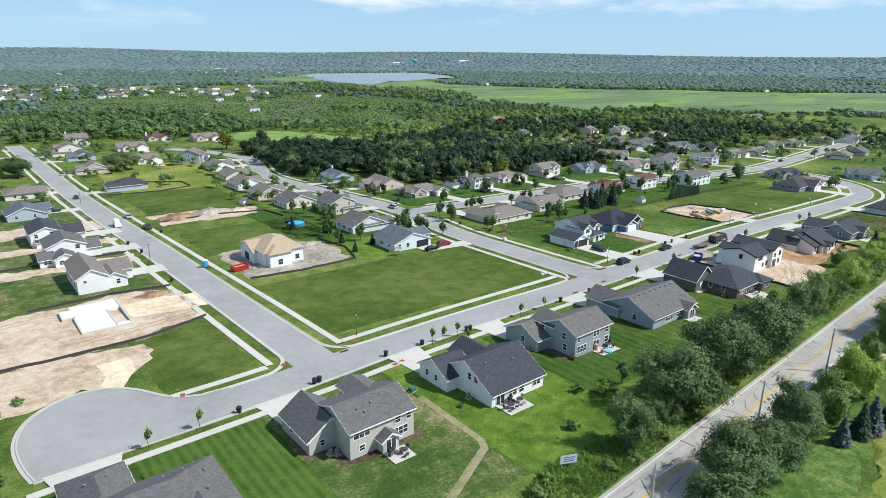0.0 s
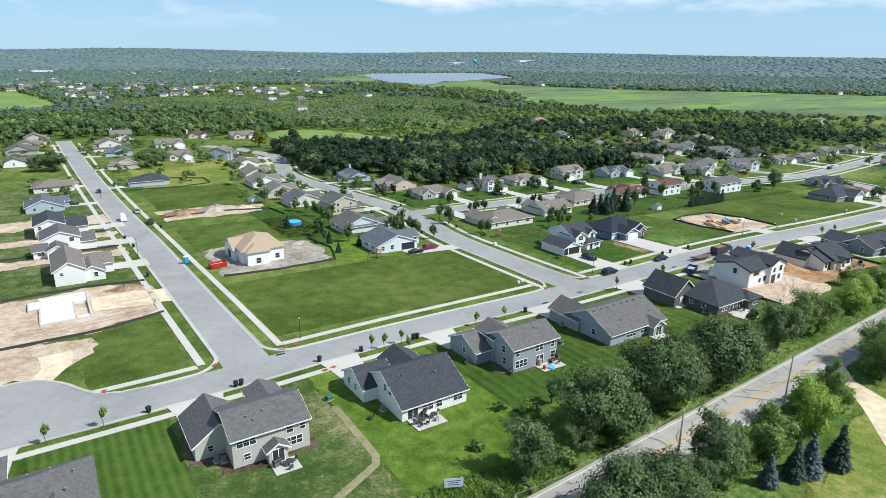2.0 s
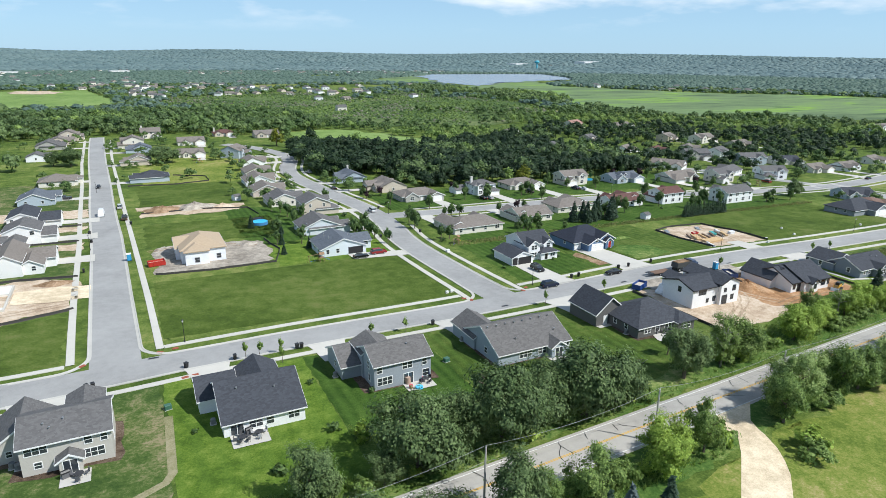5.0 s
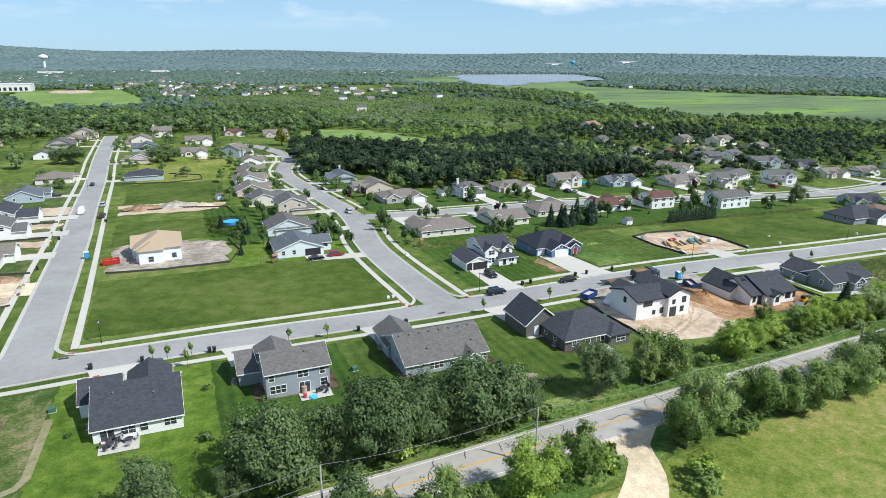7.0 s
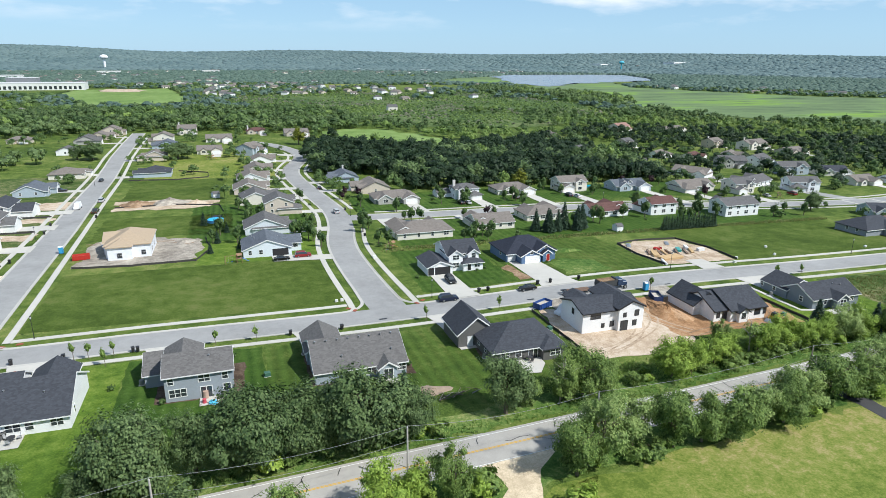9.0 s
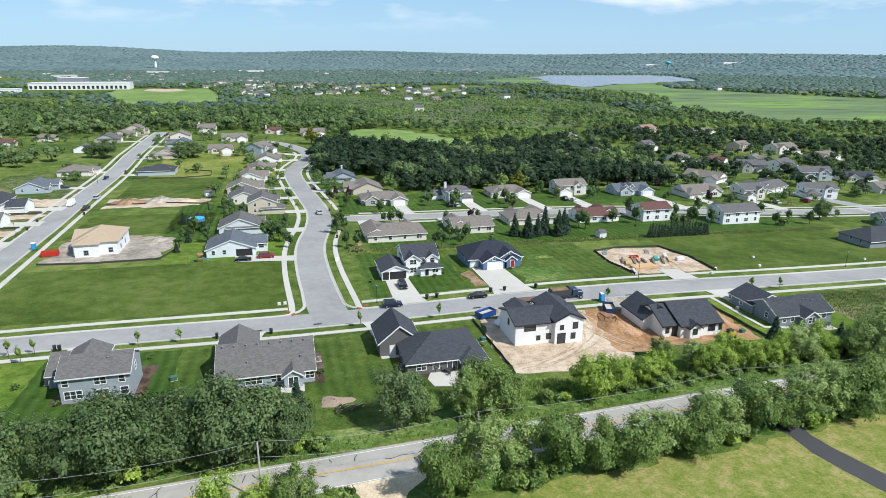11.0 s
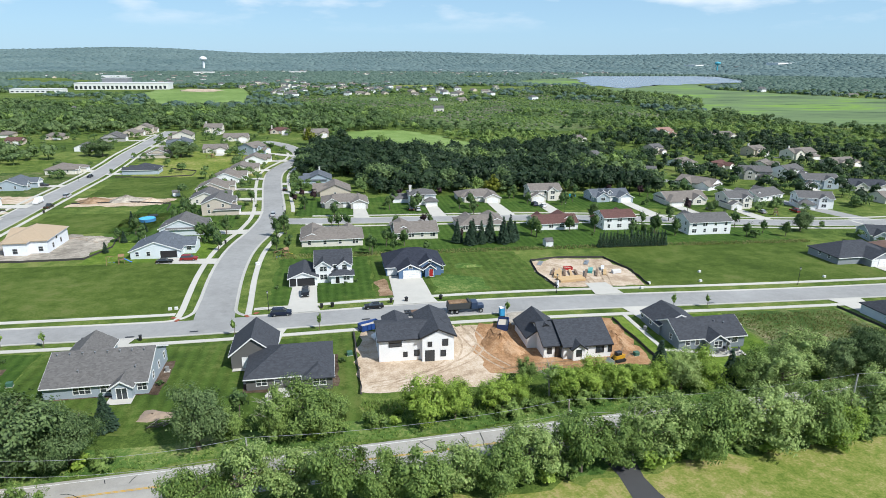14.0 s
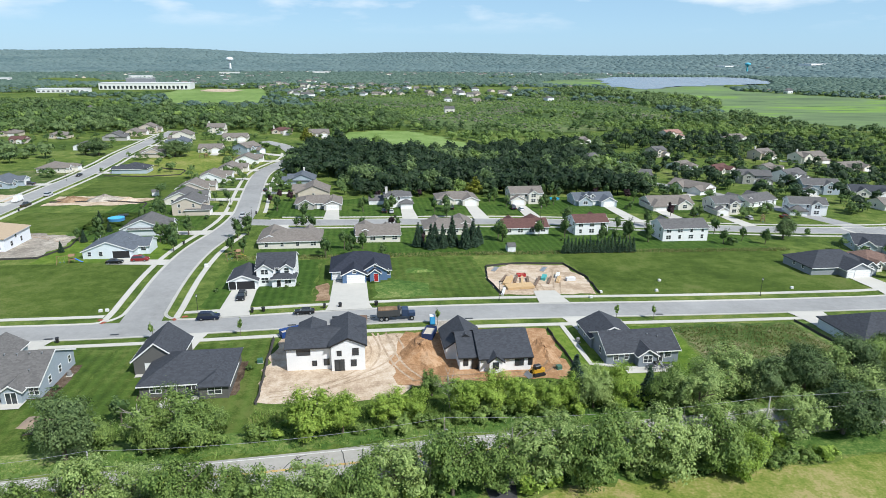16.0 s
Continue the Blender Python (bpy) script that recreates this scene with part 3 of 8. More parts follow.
for x, y, rot in ((24.6, 103.0, 75), (43.6, 103.4, 30), (57.2, 103.8, 150), (60.2, 104.6, 10), (60.8, 90.2, 10), (128.6, 106.6, 150), (129.8, 104.8, 60), (145.4, 104.8, 120), (147.4, 106.4, 30), (62.6, 90.5, 10)):
    bm = bmesh.new()
    for k in range(4):
        box(bm, -0.6, 0.6, -0.4 + 0.2 * k, -0.22 + 0.2 * k, -0.05, 0.03)
    ob = mesh_object("tactile_plate", fixed(bm), TACTILE)
    ob.matrix_basis = pose(x, y, g(x, y) + 0.13, 0, 0, rot)
    tagged(ob, "brick-red ribbed tactile plate at a kerb ramp", "tactile plate", kind="structure")

for off in (0.12, -0.12):
    ribbon("lane_line", [p + Vector((0, 0)) for p in COUNTRY], [(off + 0.07, 0.099), (off - 0.07, 0.099)], LINE_YELLOW, "double yellow centre line", "line")
for off in (3.45, -3.45):
    ribbon("lane_line", COUNTRY, [(off + 0.06, 0.078), (off - 0.06, 0.078)], LINE_WHITE, "white road edge line", "line")


def drive(pts, mat=CONCRETE, label="pale concrete driveway", h=0.15):
    return patch("driveway", pts, h, mat, label, "driveway", 0, 4)


# ---- houses ----
def roof_bm(w, over=0.45, thick=0.22):
    """A gable or hip roof over a wing."""
    x0, x1, y0, y1, h, kind, pitch = w[:7]
    bm = bmesh.new()
    along = kind[1]
    a0, a1, c0, c1 = (x0, x1, y0, y1) if along == "x" else (y0, y1, x0, x1)
    half, mid = (c1 - c0) / 2, (c0 + c1) / 2
    low, top = h - over * pitch, h + half * pitch
    if kind[0] == "g":
        prism(bm, [(c0 - over, low), (mid, top), (c1 + over, low), (c1 + over, low - thick), (mid, top - thick), (c0 - over, low - thick)], along, a0 - over * 0.7, a1 + over * 0.7)
    else:
        def p(s, u, z):
            return bm.verts.new((s, u, z) if along == "x" else (u, s, z))
        e0, e1 = a0 - over, a1 + over
        cs = [(e0, c0 - over), (e1, c0 - over), (e1, c1 + over), (e0, c1 + over)]
        up, dn = [p(s, u, low) for s, u in cs], [p(s, u, low - thick) for s, u in cs]
        run = min(half + over, (e1 - e0) / 2 - 0.05)
        r0, r1 = p(e0 + run, mid, top), p(e1 - run, mid, top)
        bm.faces.new((up[0], up[1], r1, r0))
        bm.faces.new((up[2], up[3], r0, r1))
        bm.faces.new((up[1], up[2], r1))
        bm.faces.new((up[3], up[0], r0))
        bm.faces.new(dn[::-1])
        for i in range(4):
            bm.faces.new((dn[i], dn[(i + 1) % 4], up[(i + 1) % 4], up[i]))
    return fixed(bm)


def walls_bm(w, base=-1.6):
    x0, x1, y0, y1, h, kind, pitch = w[:7]
    bm = bmesh.new()
    if kind[0] == "g":
        along = kind[1]
        a0, a1, c0, c1 = (x0, x1, y0, y1) if along == "x" else (y0, y1, x0, x1)
        mid, top = (c0 + c1) / 2, h + (c1 - c0) / 2 * pitch
        prism(bm, [(c0, base), (c0, h - 0.12), (mid, top - 0.14), (c1, h - 0.12), (c1, base)], along, a0, a1)
    else:
        box(bm, x0, x1, y0, y1, base, h - 0.1)
    return fixed(bm)


def rakes(w, th, trim, over=0.45):
    """The boards along the sloping edges of a gable roof, and along the eaves."""
    x0, x1, y0, y1, h, kind, pitch = w[:7]
    along = kind[1]
    a0, a1, c0, c1 = (x0, x1, y0, y1) if along == "x" else (y0, y1, x0, x1)
    half, mid = (c1 - c0) / 2, (c0 + c1) / 2
    low, top = h - over * pitch, h + half * pitch
    ends = over * 0.6 if kind[0] == "g" else over
    if kind[0] == "g":
        for e in (a0 - over * 0.7 - 0.04, a1 + over * 0.7 - 0.01):
            bm = bmesh.new()
            prism(bm, [(c0 - over, low - 0.02), (mid, top - 0.02), (c1 + over, low - 0.02), (c1 + over, low - 0.34), (mid, top - 0.34), (c0 - over, low - 0.34)], along, e, e + 0.05)
            part("fascia", fixed(bm), trim, th)
    for c in (c0 - over - 0.06, c1 + over + 0.005):
        bm = bmesh.new()
        prism(bm, [(c, low - 0.24), (c, low - 0.04), (c + 0.055, low - 0.04), (c + 0.055, low - 0.24)], along, a0 - ends, a1 + ends)
        part("gutter", fixed(bm), trim, th)


def lattice(bm, us, zs, place, d0=-0.05, d1=0.055):
    """One frame with bars between its panes: every second cell each way is left open."""
    vs = {(i, j, k): bm.verts.new(place(u, z, d)) for i, u in enumerate(us) for j, z in enumerate(zs) for k, d in enumerate((d0, d1))}
    solid = {(i, j) for i in range(len(us) - 1) for j in range(len(zs) - 1) if not (i % 2 and j % 2)}
    for i, j in solid:
        bm.faces.new([vs[i + a, j + b, 1] for a, b in ((0, 0), (1, 0), (1, 1), (0, 1))])
        for (di, dj), (p, q) in (((-1, 0), ((0, 0), (0, 1))), ((1, 0), ((1, 0), (1, 1))), ((0, -1), ((0, 0), (1, 0))), ((0, 1), ((0, 1), (1, 1)))):
            if (i + di, j + dj) not in solid:
                bm.faces.new((vs[i + p[0], j + p[1], 0], vs[i + q[0], j + q[1], 0], vs[i + q[0], j + q[1], 1], vs[i + p[0], j + p[1], 1]))
    bmesh.ops.delete(bm, geom=[v for v in bm.verts if not v.link_faces], context="VERTS")
    fixed(bm)


def opening(th, w, face, u, sill, ww, hh, kind, trim):
    """A window, door, sliding door or garage door set on one face of a wing."""
    x0, x1, y0, y1 = w[:4]
    bm, fr = bmesh.new(), bmesh.new()
    t = 0.11

    def put(b, ua, ub, za, zb, d0, d1):
        if face == "b":
            box(b, ua, ub, y0 - d1, y0 - d0, za, zb)
        elif face == "f":
            box(b, ua, ub, y1 + d0, y1 + d1, za, zb)
        elif face == "l":
            box(b, x0 - d1, x0 - d0, ua, ub, za, zb)
        else:
            box(b, x1 + d0, x1 + d1, ua, ub, za, zb)

    def place(uu, zz, dd):
        return {"b": (uu, y0 - dd, zz), "f": (uu, y1 + dd, zz), "l": (x0 - dd, uu, zz), "r": (x1 + dd, uu, zz)}[face]
    a, b_, z0, z1 = u - ww / 2, u + ww / 2, sill, sill + hh
    if kind in "ws":
        n = max(1, round(ww / 1.0))
        us = [a - t, a]
        for k in range(1, n):
            us += [a + ww * k / n - 0.05, a + ww * k / n + 0.05]
        us += [b_, b_ + t]
        zs = [z0 - t, z0] + ([(z0 + z1) / 2 - 0.03, (z0 + z1) / 2 + 0.03] if kind == "w" else []) + [z1, z1 + t]
        lattice(fr, us, zs, place)
        ob = part("window" if kind == "w" else "sliding_door", fr, trim, th)
        put(bm, a, b_, z0, z1, -0.04, 0.015)
        part("pane", fixed(bm), GLASS, ob)
    elif kind == "g":
        rows = 4
        lattice(fr, [a - 0.14, a, b_, b_ + 0.14], [z0 - 0.1, z0, z1, z1 + 0.14], place)
        ob = part("garage_door", fr, trim, th)
        for k in range(rows):
            pb = bmesh.new()
            put(pb, a, b_, z0 + hh * k / rows + 0.02, z0 + hh * (k + 1) / rows - 0.01, -0.05, 0.03)
            part("door_panel", fixed(pb), trim, ob)
        bm.free()
    elif kind == "o":
        # no hole: a near-black sheet on the wall paints the shaded garage inside
        put(bm, a, b_, z0, z1, -0.05, 0.02)
        part("garage_opening", fixed(bm), INSIDE_SHADE, th, "dark sheet standing for the shade inside an open garage")
        fr.free()
    else:
        lattice(fr, [a - t, a, b_, b_ + t], [z0 - 0.1, z0, z1, z1 + t], place)
        ob = part("door", fr, trim, th)
        put(bm, a, b_, z0, z1, -0.04, 0.02)
        part("door_leaf", fixed(bm), {"r": plain("red_door_paint", (0.35, 0.02, 0.02)), "d": WHITE_TRIM, "k": BLACK_METAL}[kind], ob)


def house(x, y, rot, wings, wall, roof, label, openings=(), chimneys=(), vents=(), trim=WHITE_TRIM, up=0.25, roof_mat=None, wall_mat=None, edged=True):
    """A house from wings of (x0, x1, y0, y1, eave, roof kind, pitch[, wall colour]); -y is the camera's side before turning."""
    th = new("house")
    th.matrix_basis = pose(x, y, g(x, y) + up, 0, 0, rot)
    tagged(th, label, "house")
    rm = roof_mat or shingle(roof)
    for w in wings:
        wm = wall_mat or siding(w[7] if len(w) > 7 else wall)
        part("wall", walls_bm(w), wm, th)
        part("roof", roof_bm(w), rm, th)
        if edged:
            rakes(w, th, trim)
    for i, face, u, sill, ww, hh, kind in openings:
        opening(th, wings[i], face, u, sill, ww, hh, kind, trim)
    for cx, cy, top, s in chimneys:
        bm = bmesh.new()
        box(bm, cx - s, cx + s, cy - s * 0.7, cy + s * 0.7, 1.5, top)
        box(bm, cx - s - 0.08, cx + s + 0.08, cy - s * 0.7 - 0.08, cy + s * 0.7 + 0.08, top, top + 0.15)
        part("chimney", fixed(bm), plain("pale_chimney", (0.62, 0.60, 0.56)), th)
    for cx, cy, z in vents:
        bm = bmesh.new()
        rod(bm, (cx, cy, z - 0.5), (cx, cy, z + 0.26), 0.10)
        rod(bm, (cx, cy, z + 0.22), (cx, cy, z + 0.33), 0.17)
        part("roof_vent", fixed(bm), GALV, th)
    return th


def plain_house(x, y, rot, w, d, storeys, kind, wall, roof, label, seed=0, side=1, chimney=False, detail=2, pitch=0.5, dormers=0):
    """A common subdivision house: a main block, a garage wing to the front, a front gable, windows all round."""
    rnd = random.Random(seed)
    pitch *= 0.86
    h = 2.65 if storeys == 1 else 4.9
    gw = min(7.2, w * 0.45)
    wings = [(-w / 2, w / 2, -d / 2, d / 2, h, kind + "x", pitch)]
    gx0, gx1 = ((w / 2 - gw + 0.3, w / 2 + 0.3) if side > 0 else (-w / 2 - 0.3, -w / 2 - 0.3 + gw))
    wings.append((gx0, gx1, -d / 2 - 3.2, d / 2 - 2.5 if storeys == 1 else 0.5, 2.55, ("g" if rnd.random() < 0.7 else "h") + "y", pitch + 0.08))
    fx = -side * w * rnd.uniform(0.18, 0.28)
    fw = w * rnd.uniform(0.13, 0.18)
    wings.append((fx - fw, fx + fw, -d / 2 - 1.3, 0.0, h - 0.15, "gy", pitch + 0.25))
    ops = [(1, "b", (gx0 + gx1) / 2, 0.05, min(4.9, gw - 1.2), 2.15, "g")]
    levels = [0.8] if storeys == 1 else [0.8, 3.2]
    for z in levels:
        ops.append((2, "b", fx, z, min(1.9, fw * 1.2), 1.4, "w"))
        ops.append((0, "b", side * 0.3, z, 0.95, 1.4, "w") if z > 2 else (0, "b", 0.1, 0.05, 1.0, 2.1, "d"))
        n = 3 if w < 14 else 4
        if detail > 1:
            for k in range(n):
                ops.append((0, "f", -w / 2 + w * (k + 0.5) / n, z, rnd.choice((0.95, 1.7, 1.7)), 1.35, "w"))
            for s in "lr":
                for k in range(2):
                    ops.append((0, s, -d / 4 + k * d / 2, z + 0.1, 0.85, 1.2, "w"))
        elif detail == 1:
            for k in range(3):
                ops.append((0, "f", -w / 2 + w * (k + 0.5) / 3, z, 1.3, 1.3, "w"))
            ops.append((0, "l", 0, z, 0.9, 1.2, "w"))
            ops.append((0, "r", 0, z, 0.9, 1.2, "w"))
    for k in range(dormers):
        dx = -w * 0.22 + k * 3.2
        wings.append((dx - 0.9, dx + 0.9, -d / 2 + 0.8, 0.5, h + 1.9, "gy", 0.8))
        ops.append((len(wings) - 1, "b", dx, h + 0.75, 0.9, 1.1, "w"))
    ch = [(-side * w * 0.42, 0.5, h + d / 2 * pitch + 1.3, 0.55)] if chimney else []
    return house(x, y, rot, wings, wall, roof, label, ops, ch, edged=detail > 1)


def set_house(cx, cy, wings, wall, roof, label, openings=(), chimneys=(), vents=(), **k):
    """A house whose wings are given in the place's own metres."""
    ws = [(w[0] - cx, w[1] - cx, w[2] - cy, w[3] - cy, *w[4:]) for w in wings]
    ops = [(i, f, u - (cx if f in "bf" else cy), *rest) for i, f, u, *rest in openings]
    return house(cx, cy, 0, ws, wall, roof, label, ops, [(a - cx, b - cy, *r) for a, b, *r in chimneys], [(a - cx, b - cy, z) for a, b, z in vents], **k)


WHITE = (0.80, 0.805, 0.81)
GREIGE = (0.50, 0.475, 0.43)
CHARCOAL = (0.052, 0.056, 0.066)
GREY_ROOF = (0.115, 0.112, 0.112)
BROWN_ROOF = (0.124, 0.119, 0.116)
BLACK_TRIM = plain("black_trim", (0.025, 0.025, 0.027), 0.5)

# the row with its back to the country road
set_house(12, 71.5, [(3, 21, 65, 77.5, 2.64, "hx", 0.51), (13, 20.5, 62.5, 73.5, 2.64, "gy", 0.51), (3.5, 11, 71.5, 83.5, 2.64, "hy", 0.49)], GREIGE, GREY_ROOF,
          "grey-roofed ranch house with hipped roofs and many vents", [(0, "b", 8, 0.9, 1.8, 1.4, "w"), (1, "b", 16.7, 0.9, 2.0, 1.4, "w")], (), [(6, 68.5, 4.4), (9, 67.5, 3.95), (18, 68.5, 4.4), (14, 73.5, 4.7), (16.5, 74, 4.45), (19, 73.2, 3.7), (6, 79, 3.85), (8.6, 79.5, 3.8)])
set_house(43, 76, [(38.0, 49.4, 68.3, 78, 4.95, "gx", 0.41), (33.8, 41.2, 73.0, 82.4, 2.75, "gy", 0.70), (42.6, 45.4, 66.6, 70, 2.5, "gy", 0.62), (43.5, 48.2, 74, 81.2, 4.9, "gy", 0.46)],
          GREIGE, GREY_ROOF, "beige two-storey house with a grey shingle roof",
          [(0, "b", 40.0, 3.20, 2.7, 1.3, "w"), (0, "b", 40.0, 1.0, 0.9, 0.9, "w"), (0, "b", 46.4, 3.20, 0.95, 1.2, "w"), (0, "b", 48.4, 3.20, 0.8, 1.1, "w"), (0, "b", 46.9, 1.0, 2.6, 1.3, "w"),
           (2, "b", 44.0, 0.1, 1.7, 2.1, "s"), (1, "b", 36.0, 1.0, 0.7, 0.9, "w"), (0, "r", 72, 3.20, 0.9, 1.3, "w"), (0, "r", 72, 1.0, 0.9, 1.3, "w"), (1, "l", 79, 1.0, 0.9, 1.1, "w")], (), [(41, 71, 6.05), (43.5, 71.3, 6.15), (41.8, 70.2, 5.7)])
set_house(70, 75, [(64.4, 77.1, 66.5, 80.6, 2.75, "gx", 0.51), (61.8, 68, 75.4, 83.4, 2.75, "gx", 0.55), (69, 75.5, 74, 83.6, 3.1, "gy", 0.58)], WHITE, CHARCOAL,
          "white ranch house with a steep charcoal roof",
          [(0, "b", 66.4, 0.05, 1.9, 2.2, "s"), (0, "b", 69.3, 0.8, 2.0, 1.35, "w"), (0, "b", 71.5, 0.8, 1.1, 1.35, "w"), (0, "b", 75.3, 0.9, 1.7, 1.3, "w"), (0, "l", 72.3, 3.10, 0.8, 1.2, "w"), (0, "l", 70.6, 3.10, 0.8, 1.2, "w"), (1, "l", 78.5, 1.0, 0.7, 1.1, "w"), (1, "l", 81.2, 1.0, 0.7, 1.1, "w"), (0, "r", 70, 0.9, 0.8, 1.2, "w")],
          (), [(73.2, 70.5, 4.8), (67.4, 71.6, 5.3)], up=0.2)
set_house(96, 77, [(90.6, 101.7, 70.4, 79.0, 5.15, "gx", 0.48), (90.4, 96.4, 76.0, 82.0, 5.1, "gy", 0.50), (86.7, 91.5, 77.0, 86, 2.75, "gx", 0.48)], (0.31, 0.345, 0.385), BROWN_ROOF,
          "blue-grey two-storey house with a brownish shingle roof",
          [(0, "b", 92.6, 0.9, 2.7, 1.4, "w"), (0, "b", 91.6, 3.30, 0.9, 1.1, "w"), (0, "b", 97.0, 3.20, 1.8, 1.2, "w"), (0, "b", 100.4, 3.20, 0.9, 1.2, "w"), (0, "b", 97.2, 0.05, 1.8, 2.1, "s"), (0, "b", 100.6, 0.9, 1.2, 1.3, "w"), (0, "l", 73.4, 3.20, 0.9, 1.3, "w"), (1, "l", 79, 3.20, 0.9, 1.3, "w"), (0, "l", 73.0, 0.9, 0.9, 1.3, "w"), (2, "l", 81, 1.0, 0.9, 1.1, "w"), (0, "r", 75, 3.20, 0.9, 1.3, "w")], (), [(98, 73.2, 6.5)])
set_house(124.5, 79, [(115.7, 132.8, 69.1, 83.0, 2.85, "gx", 0.47), (127.3, 130.6, 67.5, 74, 2.75, "gy", 0.66), (115.3, 122.4, 78, 87.4, 2.8, "gy", 0.60)], (0.33, 0.38, 0.43), BROWN_ROOF,
          "pale blue ranch house with a brownish shingle roof",
          [(0, "b", 122.0, 0.9, 2.8, 1.4, "w"), (0, "b", 126.0, 0.9, 1.9, 1.4, "w"), (1, "b", 128.95, 0.05, 1.7, 2.2, "s"), (0, "b", 131.9, 0.9, 1.5, 1.3, "w"), (0, "l", 74, 1.0, 1.0, 1.2, "w"), (0, "l", 79, 1.0, 1.3, 1.2, "w"), (0, "l", 83.5, 1.0, 0.9, 1.2, "w"), (0, "r", 73, 1.0, 0.9, 1.3, "w"), (0, "r", 77, 1.0, 0.9, 1.3, "w"), (0, "r", 81, 1.0, 0.9, 1.3, "w")],
          (), [(116.6 + 2.1 * k, 75.1, 5.75) for k in range(8)] + [(121, 71.4, 4.1), (130.5, 71.6, 4.2)])
set_house(156, 78, [(149.8, 164.9, 67.3, 80, 2.75, "hx", 0.46), (146, 154.2, 76.4, 85.8, 3.15, "gy", 0.80), (160.2, 165.1, 65.9, 74, 2.72, "hy", 0.45)], (0.125, 0.122, 0.118), CHARCOAL,
          "dark grey ranch house with a charcoal hipped roof",
          [(0, "b", 152.5, 0.9, 1.8, 1.3, "w"), (0, "b", 155.4, 0.9, 1.2, 1.5, "w"), (0, "b", 158.6, 0.05, 1.9, 2.1, "s"), (2, "b", 162.8, 0.9, 2.2, 1.4, "w"), (1, "b", 148.6, 0.05, 1.0, 2.1, "d"), (0, "l", 71, 1.0, 0.9, 1.2, "w"), (0, "l", 74.5, 1.0, 0.9, 1.2, "w"), (0, "r", 72, 1.0, 0.9, 1.2, "w"), (0, "r", 76, 1.0, 0.9, 1.2, "w")])
set_house(181.5, 80, [(174.3, 189, 74.8, 84.2, 4.95, "gx", 0.31), (182.8, 189.2, 73.8, 86, 5.5, "gy", 0.46), (176.2, 181, 81, 86.6, 4.9, "gy", 0.45)], (0.80, 0.80, 0.80), CHARCOAL,
          "unfinished white two-storey house with a charcoal roof", [(0, "b", 177.5, 3.20, 2.4, 1.4, "w"), (0, "b", 179.5, 0.9, 0.7, 0.9, "w"), (0, "b", 181.8, 0.9, 0.9, 1.2, "w"), (1, "b", 184.3, 0.05, 1.7, 2.2, "s"), (1, "b", 187, 0.9, 0.9, 1.2, "w"), (1, "b", 187.4, 3.20, 1.0, 1.3, "w"), (1, "b", 184.3, 3.20, 0.7, 0.9, "w"), (0, "l", 79, 3.20, 0.8, 1.2, "w")], trim=BLACK_TRIM, up=0.1)
set_house(213.5, 79.5, [(211.2, 221.4, 70.8, 83.6, 3.0, "gx", 0.45), (205.4, 213, 76.5, 85.6, 2.9, "gy", 0.70), (207.4, 211.9, 71.9, 83.2, 2.95, "gx", 0.46), (212.9, 215.4, 69.8, 75, 2.8, "gy", 0.75)], (0.80, 0.80, 0.80), CHARCOAL,
          "unfinished white ranch house with a charcoal roof", [(0, "b", 219.0, 0.9, 1.6, 1.3, "w"), (0, "b", 221.2, 0.9, 0.7, 1.3, "w"), (3, "b", 214.1, 0.9, 1.0, 1.3, "w"), (2, "b", 210.7, 0.05, 1.7, 2.1, "s"), (2, "b", 208.6, 0.9, 0.8, 1.2, "w")], trim=BLACK_TRIM, up=0.1)
set_house(244.5, 80, [(237.2, 252.5, 71.6, 81.4, 2.7, "gx", 0.50), (236.8, 246.2, 79.0, 87.2, 2.65, "gy", 0.46), (243.2, 247, 69.8, 76, 2.65, "gy", 0.66)], (0.205, 0.235, 0.275), CHARCOAL,
          "slate-blue ranch house with a charcoal roof", [(0, "b", 239.2, 0.9, 1.0, 1.3, "w"), (0, "b", 241.4, 0.9, 0.9, 1.3, "w"), (2, "b", 245.1, 0.9, 1.8, 1.4, "w"), (0, "b", 248.3, 0.05, 1.7, 2.1, "s"), (0, "b", 250.2, 0.9, 1.3, 1.3, "w"), (0, "l", 75, 1.0, 0.9, 1.2, "w"), (1, "l", 83, 1.0, 0.9, 1.2, "w"), (1, "l", 87, 1.0, 0.9, 1.2, "w")], (), [(247, 75.0, 4.4), (249, 74.4, 4.1)])
set_house(304, 79, [(295.2, 313, 72.4, 86, 2.64, "hx", 0.51)], (0.62, 0.68, 0.74), CHARCOAL, "white ranch house with a charcoal hipped roof",
          [(0, "b", 300, 0.9, 2.0, 1.4, "w"), (0, "b", 305, 0.05, 1.8, 2.1, "s"), (0, "l", 77, 1.0, 2.2, 0.9, "w")])

